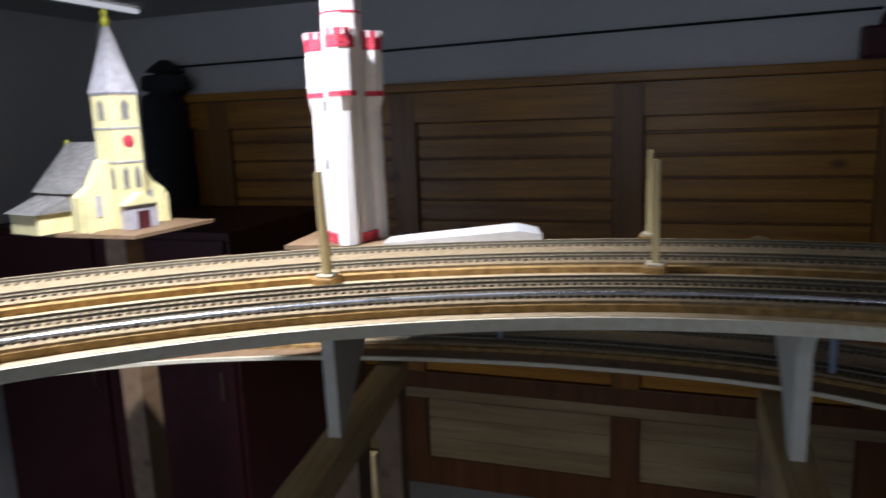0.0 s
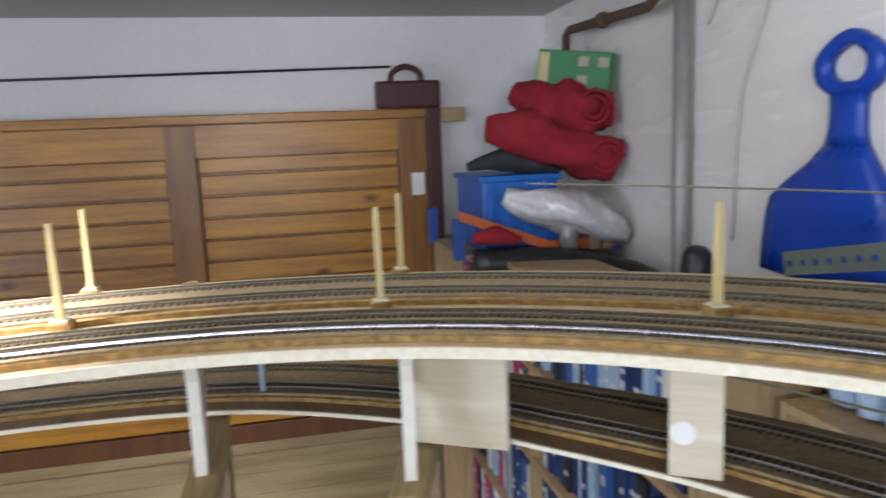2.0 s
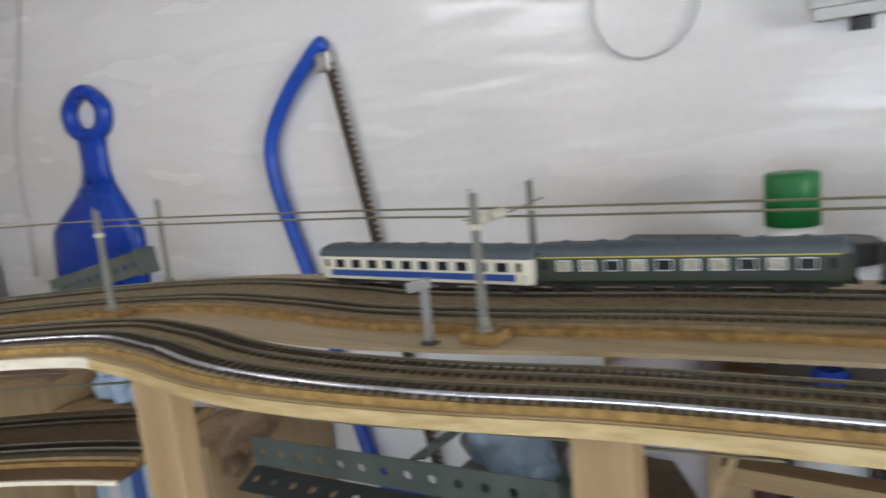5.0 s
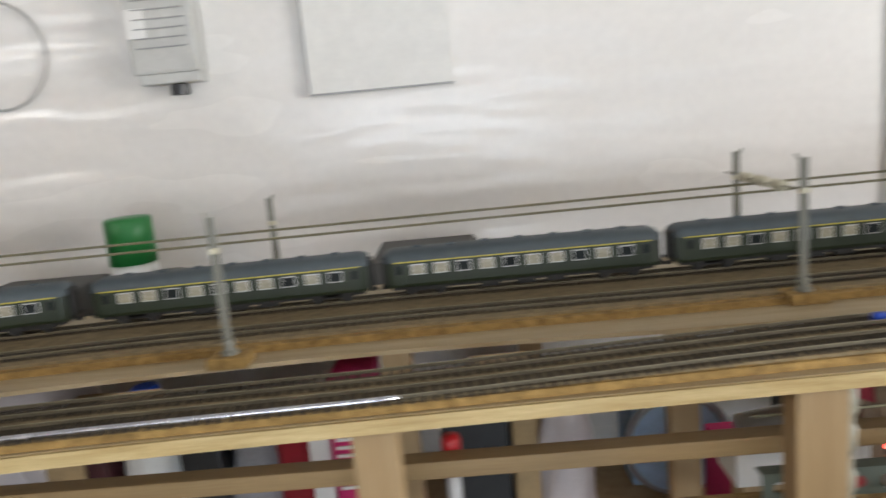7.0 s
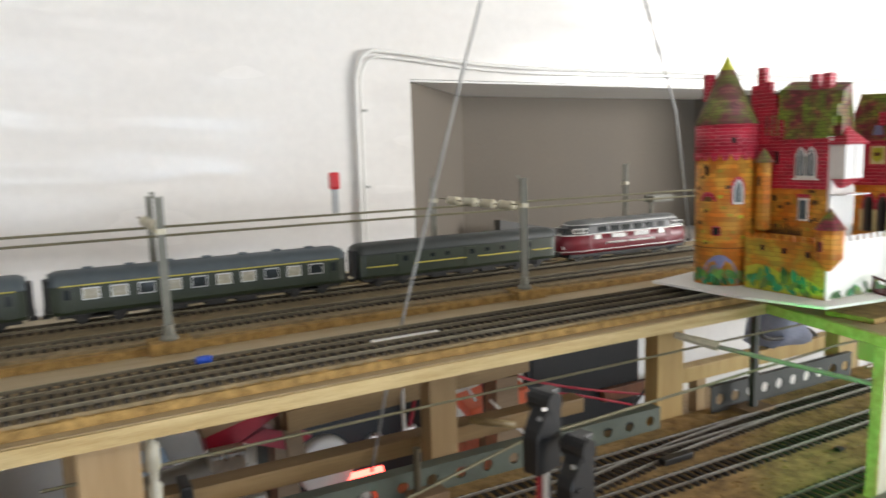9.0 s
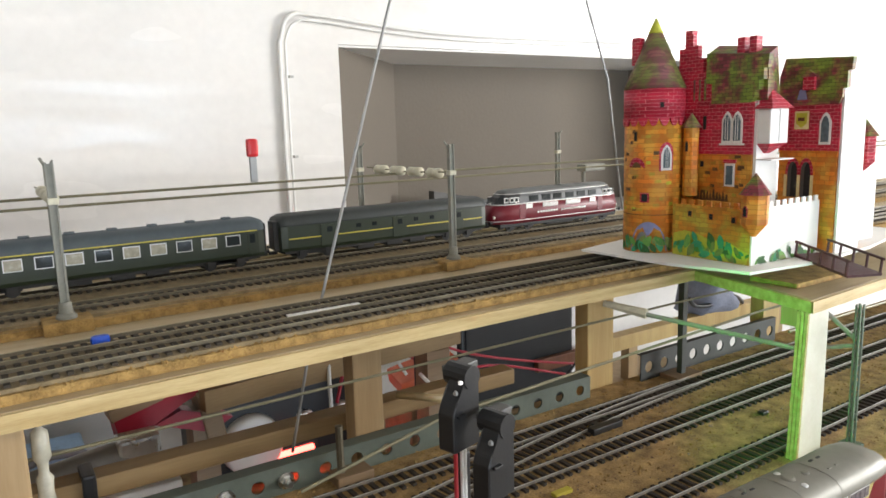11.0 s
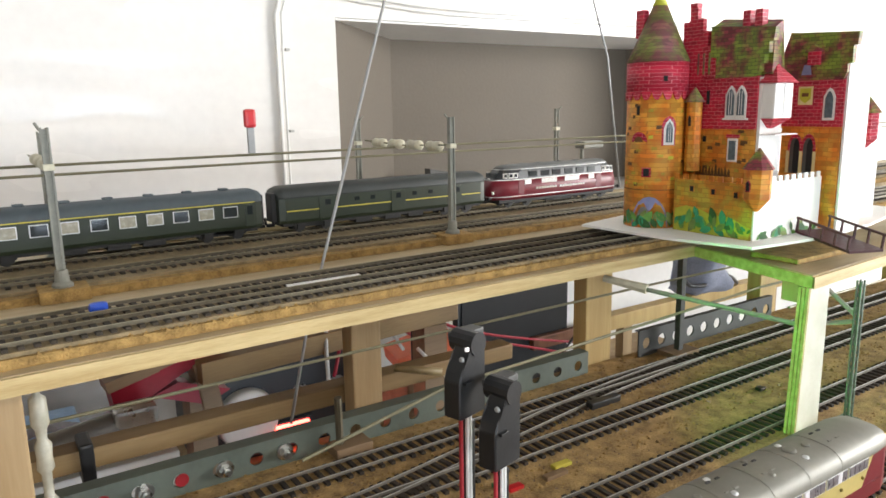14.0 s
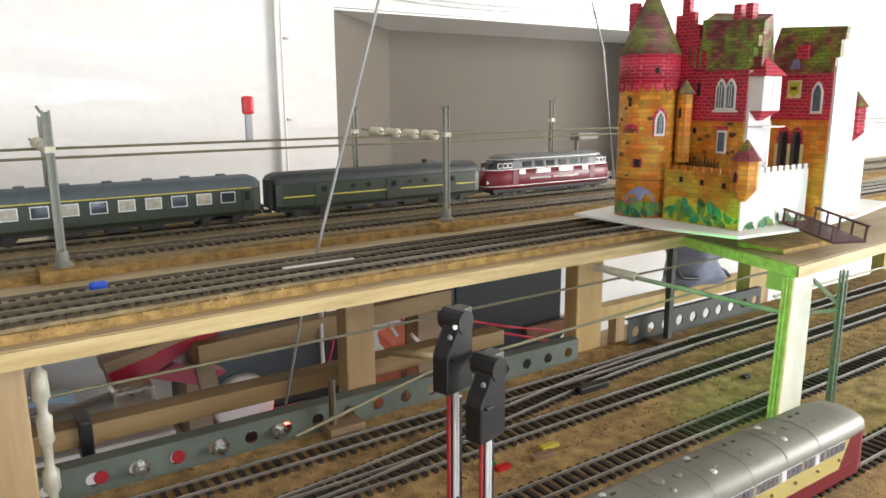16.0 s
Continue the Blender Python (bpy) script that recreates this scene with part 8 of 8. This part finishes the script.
part("rim", tube(bmesh.new(), [(0.925 + 0.071 * math.cos(a), 1.168, 0.938 + 0.071 * math.sin(a)) for a in [k * math.tau / 28 for k in range(29)]], 0.006, 8), GREYC, mr, "grey tube rim", True)
rod = thing("capped_tube", pose(0.628, 0.80, 1.046), "clear plastic tube with a red cap below the deck", "tube")
part("tube", lathe(bmesh.new(), [(0.0060, 0), (0.0060, 0.078)], 14), M_BAGP, rod, "", True)
part("cap", lathe(bmesh.new(), [(0.0085, 0.078), (0.0085, 0.104), (0.006, 0.108)], 14), M_REDP, rod, "red cap", True)

# ---- workshop things behind the girder ----
wb = thing("rear_shelf", Matrix(), "rough pine shelf behind the girder", "shelf")
part("board", boxed(1.02, 0.80, 0.905, 1.42, 1.25, 0.920), M_PINE, wb)
part("board", boxed(1.42, 1.04, 0.915, 1.95, 1.17, 0.930), M_PINE, wb)
for x in (1.04, 1.90):
    part("upright", boxed(x, 1.00 if x < 1.5 else 1.12, FLOOR, x + 0.03, 1.03 if x < 1.5 else 1.15, 0.905 if x < 1.5 else 0.915), M_PINE, wb)
tagged(part("diagonal_plank", boxed(0, 0, 0, 0.30, 0.016, 0.021, 0.001, pose(1.035, 0.880, 1.1285, 0, 0, 6)), M_BATTEN), "raw pine plank lying behind the girder", "plank")
tagged(part("plank_rest", boxed(1.026, 0.896, 0.920, 1.048, 0.925, 1.1280), M_BEAM), "brown block under the pine plank", "block")
tagged(part("plank_rest", boxed(1.285, 0.908, 0.920, 1.315, 0.935, 1.1280), M_BEAM), "brown block under the pine plank", "block")
M_CRIM = mat("crimson_enamel", (0.36, 0.010, 0.030), 0.4, vary=0.15, scale=40)
st = thing("hand_stapler", pose(0.965, 0.90, 1.108, 0, -9, 4), "red and brown wedge-shaped hand tool", "hand tool")
part("arm", loft(bmesh.new(), [[(0, -0.012, 0.004), (0, 0.012, 0.004), (0, 0.012, 0.030), (0, -0.012, 0.030)], [(0.06, -0.010, 0.022), (0.06, 0.010, 0.022), (0.06, 0.010, 0.034), (0.06, -0.010, 0.034)], [(0.105, -0.006, 0.029), (0.105, 0.006, 0.029), (0.105, 0.006, 0.035), (0.105, -0.006, 0.035)]]), M_CRIM, st, "red tapered arm")
part("top_plate", loft(bmesh.new(), [[(-0.002, -0.013, 0.030), (-0.002, 0.013, 0.030), (-0.002, 0.013, 0.040), (-0.002, -0.013, 0.040)], [(0.09, -0.008, 0.034), (0.09, 0.008, 0.034), (0.09, 0.008, 0.040), (0.09, -0.008, 0.040)]]), M_BEAM, st)
part("grip", loft(bmesh.new(), [[(0.03, -0.010, 0.012), (0.03, 0.010, 0.012), (0.055, 0.010, 0.016), (0.055, -0.010, 0.016)], [(0.075, -0.009, -0.016), (0.075, 0.009, -0.016), (0.098, 0.009, -0.010), (0.098, -0.009, -0.010)]]), M_CRIM, st, "red grip")
part("body", boxed(0.07, -0.012, -0.040, 0.088, 0.012, 0.026, 0.002), M_BEAM, st)
dr = thing("grey_tool", pose(0.912, 0.86, 1.060), "grey metal hand tool lying on a white block", "hand tool")
part("barrel", tube(bmesh.new(), [(-0.02, 0, 0.046), (0.035, 0, 0.056), (0.062, 0, 0.062)], [0.016, 0.014, 0.011], 12), M_PIPE, dr, "", True)
part("chuck", boxed(0.045, -0.012, 0.048, 0.078, 0.012, 0.074, 0.003), M_METAL, dr)
part("stand", boxed(-0.03, -0.02, 0, 0.09, 0.03, 0.034, 0.002), M_CARD, dr)
part("pedestal", boxed(-0.02, -0.01, -0.20, 0.07, 0.02, 0.0), M_PINE, dr)
tagged(part("black_strap", boxed(0.9235, 0.7685, 1.118, 0.9325, 0.7945, 1.1485, 0.002), M_BLACK), "black strap looped over the batten", "strap")
tr = thing("power_controller", Matrix(), "black railway power controller with a white dial and lit switch", "controller")
part("case", boxed(1.085, 1.126, 0.920, 1.312, 1.245, 1.052, 0.004), M_MATTE, tr)
dial = part("dial", lathe(bmesh.new(), [(0.001, 0.020), (0.034, 0.020), (0.038, 0.016), (0.040, 0.0)], 36, pose(1.146, 1.126, 0.979, 90)), M_CARD, tr, "round white dial", True)
part("dial_mark", boxed(1.1485, 1.1055, 0.994, 1.1530, 1.1064, 1.000), M_BEAM, dial)
M_REDGLOW = mat("red_lamp", (0.8, 0.02, 0.02), 0.4, vary=0.1, emit=(1.0, 0.09, 0.07), strength=11)
M_WHITEGLOW = mat("white_lamp", (0.8, 0.82, 0.85), 0.4, vary=0.1, emit=(0.86, 0.90, 1.0), strength=3)
part("switch_frame", boxed(1.160, 1.120, 0.9305, 1.236, 1.1262, 0.9625, 0.002), M_BLACK, tr)
part("switch_key", boxed(1.170, 1.115, 0.9345, 1.230, 1.1235, 0.9585, 0.004), M_REDGLOW, tr, "glowing red switch key")
for x in (1.221, 1.276):
    lampr = part("lamp_socket", lathe(bmesh.new(), [(0.014, 0), (0.013, 0.006), (0.010, 0.006), (0.009, 0.003)], 20, pose(x, 1.126, 0.993, 90)), M_METAL, tr, "", True)
    part("lamp_glass", lathe(bmesh.new(), [(0.0085, 0.003), (0.006, 0.006), (0.001, 0.007)], 16, pose(x, 1.126, 0.989, 90)), M_WHITEGLOW, lampr, "lit white lamp", True)
tagged(part("small_carton", boxed(1.295, 0.965, 0.920, 1.385, 1.035, 1.040, 0.002), M_BEAM), "brown carton under the coral tray", "carton")
M_RUSTWOOD = wood("red_brown_frame", (0.22, 0.085, 0.035), (0.13, 0.045, 0.02), "z", 10, knots=False)
BUNDLE = mat("blue_grey_cloth", (0.24, 0.26, 0.33), 0.85, vary=0.35, scale=22, fine=300, bump=0.4)
mn = thing("flat_screen", Matrix(), "black flat screen standing on the rear shelf", "screen")
part("panel", boxed(1.463, 1.10, 0.930, 1.686, 1.115, 1.215, 0.003), M_BLACK, mn)
part("glass", boxed(1.470, 1.098, 0.945, 1.679, 1.1005, 1.207), M_MATTE, mn)
tagged(part("white_board", boxed(1.688, 1.11, 0.930, 1.724, 1.12, 1.21), M_CARD), "white board beside the screen", "board")
fr = thing("brown_frame", Matrix(), "brown wooden frame around a white board beside the screen", "frame")
part("stile", boxed(1.726, 1.10, 0.930, 1.748, 1.12, 1.215, 0.002), M_RUSTWOOD, fr)
part("lower_rail", boxed(1.600, 1.086, 0.985, 1.726, 1.097, 1.006, 0.002), M_RUSTWOOD, fr)
tagged(part("ledge", boxed(1.755, 1.075, 0.990, 2.30, 1.10, 1.016, 0.002), M_YPINE), "yellowed pine ledge along the wall behind the girder", "ledge")
for x in (1.80, 2.24):
    tagged(part("ledge_post", boxed(x, 1.080, FLOOR, x + 0.022, 1.098, 0.990), M_PINE), "pine upright under the ledge", "post", "uprights under the ledge")
tagged(part("heaped_cloth", lump([(1.985, 1.10, 1.018), (2.03, 1.10, 1.060), (2.06, 1.11, 1.105), (2.03, 1.12, 1.150)], [0.030, 0.058, 0.052, 0.020], 41, GREYC, 0.8, wobble=0.6), BUNDLE, None, "", True), "crumpled blue-grey cloth heaped on the pine ledge", "cloth")
tagged(part("loose_cable", tube(bmesh.new(), curve_pts([(1.93, 1.06, 1.060), (1.95, 1.06, 1.044), (1.99, 1.055, 1.040), (2.06, 1.06, 1.045), (2.12, 1.08, 1.020)], 6), 0.004, 8), M_BLACK, None, "", True), "short black cable lying over the bundle", "cable", "loose cables")
tagged(part("orange_tray", boxed(0, 0, 0, 0.085, 0.05, 0.02, 0.003, pose(1.30, 0.99, 1.045, 8, -12, -8)), mat("coral_plastic", (0.75, 0.16, 0.07), 0.45, vary=0.12, scale=20)), "coral plastic tray on the rear shelf", "tray")
for cname, colr, pts in (("white", M_CARD, [(1.155, 0.88, 1.10), (1.165, 0.90, 1.155), (1.195, 0.92, 1.170), (1.235, 0.93, 1.155), (1.27, 0.93, 1.10)]), ("red", M_CRIM, [(1.17, 0.90, 1.10), (1.20, 0.92, 1.15), (1.26, 0.95, 1.13), (1.38, 1.02, 1.055), (1.50, 1.06, 1.027), (1.66, 1.06, 0.975)]), ("black", M_BLACK, [(1.62, 1.05, 0.98), (1.66, 1.04, 1.03), (1.675, 1.02, 1.09), (1.70, 1.02, 1.16)]), ("black", M_BLACK, [(1.30, 0.96, 1.065), (1.31, 0.97, 1.13), (1.36, 1.0, 1.15), (1.44, 1.03, 1.11)]), ("red", M_CRIM, [(1.30, 0.98, 1.15), (1.38, 1.02, 1.09), (1.50, 1.05, 1.040), (1.70, 1.06, 0.985)]), ("white", M_CARD, [(1.24, 0.85, 1.13), (1.265, 0.84, 1.10), (1.29, 0.83, 1.075)])):
    tagged(part("loose_cable", tube(bmesh.new(), curve_pts(pts, 6), 0.0021, 6), colr, None, "", True), f"loose {cname} cable looping behind the girder", "cable", "loose cables")
tagged(part("dowel", tube(bmesh.new(), [(1.165, 0.765, 1.152), (1.20, 0.745, 1.146)], 0.0034, 10), M_PALE, None, "", True), "short pale dowel resting on the batten", "dowel")

# lower masts on the curve
M_BLUEPOST = mat("pale_blue_grey_post", (0.26, 0.33, 0.42), 0.45, vary=0.15, scale=60)
for q in ((-1.000, -0.304), (-0.965, 0.065), (-0.495, 0.531)):
    p = Vector(q)
    lm = thing("lower_mast", pose(p.x, p.y, 1.101), "pale grey-blue post on the lower deck", "model mast", "lower level masts")
    part("foot", lathe(bmesh.new(), [(0.007, 0), (0.007, 0.003), (0.005, 0.006)], 14), M_PIPE, lm)
    part("post", tube(bmesh.new(), [(0, 0, 0.006), (0, 0, 0.092)], 0.0036, 8), M_BLUEPOST, lm)
tagged(part("overhead_wire", tube(bmesh.new(), [(*LOWER.at(0.98, 0.012)[0], 1.19), (*LOWER.at(1.58, 0.012)[0], 1.19), (-0.30, 0.67, 1.188), (0.1, 0.735, 1.185)], 0.0013, 6), M_WIRE), "olive overhead wire above the lower curve", "wire", "overhead wires")

# Cabinet is added to darken this corner; only dark shapes are known here.
cabinet = thing("dark_cabinet", Matrix(), "dark brown cabinet added over unclear dark shapes beyond the partition", "cabinet")
part("carcass", boxed(-3.28, -3.06, FLOOR, -2.45, -1.75, 0.98, 0.004), M_BURG, cabinet)
for y0, y1 in ((-3.04, -2.42), (-2.40, -1.77)):
    dr2 = part("door", boxed(-2.45, y0, FLOOR + 0.05, -2.432, y1, 0.95, 0.003), M_BURG, cabinet)
    part("handle", boxed(-2.432, y1 - 0.06, 0.30, -2.420, y1 - 0.045, 0.42, 0.002), M_RUST, dr2)
tagged(part("storage_box", boxed(-2.2, -1.5, FLOOR, -1.7, -1.1, 0.05, 0.008), M_GREYBOX), "dark storage box on the floor by the partition", "storage box")


# ---- lamps ----
def batten_lamp(x, y, length, along_x=True):
    b = thing("batten_lamp", pose(x, y, CEIL, 0, 0, 0 if along_x else 90), "white fluorescent batten lamp on the ceiling", "ceiling lamp", "ceiling lamps")
    part("housing", boxed(-length / 2, -0.035, -0.022, length / 2, 0.035, 0.0, 0.002), M_WHITE, b)
    part("tube", tube(bmesh.new(), [(-length / 2 + 0.02, 0.052, -0.02), (length / 2 - 0.02, 0.052, -0.02)], 0.012, 10), mat("lit_tube", (0.9, 0.9, 0.9), 0.4, vary=0.02, emit=(1, 0.98, 0.95), strength=4), b, "glowing fluorescent tube")


# First two battens are unseen, added as housings for the ceiling fill lamps.
batten_lamp(1.1, -0.55, 1.25)
batten_lamp(-1.1, -0.36, 0.9)
batten_lamp(-2.55, -2.62, 1.0, True)
cl = thing("spot_lamp", pose(*SPOT_AT), "white reflector lamp hung from the ceiling over the paper models", "lamp")
part("rod", tube(bmesh.new(), [(0, 0, 0.03), (0, 0, CEIL - SPOT_AT[2])], 0.006, 8), M_WHITE, cl)
bm = bmesh.new()
lathe(bm, [(0.030, 0.045), (0.075, -0.03), (0.073, -0.03), (0.028, 0.043)], 24)
part("shade", bm, M_WHITE, cl, "conical white shade", True)
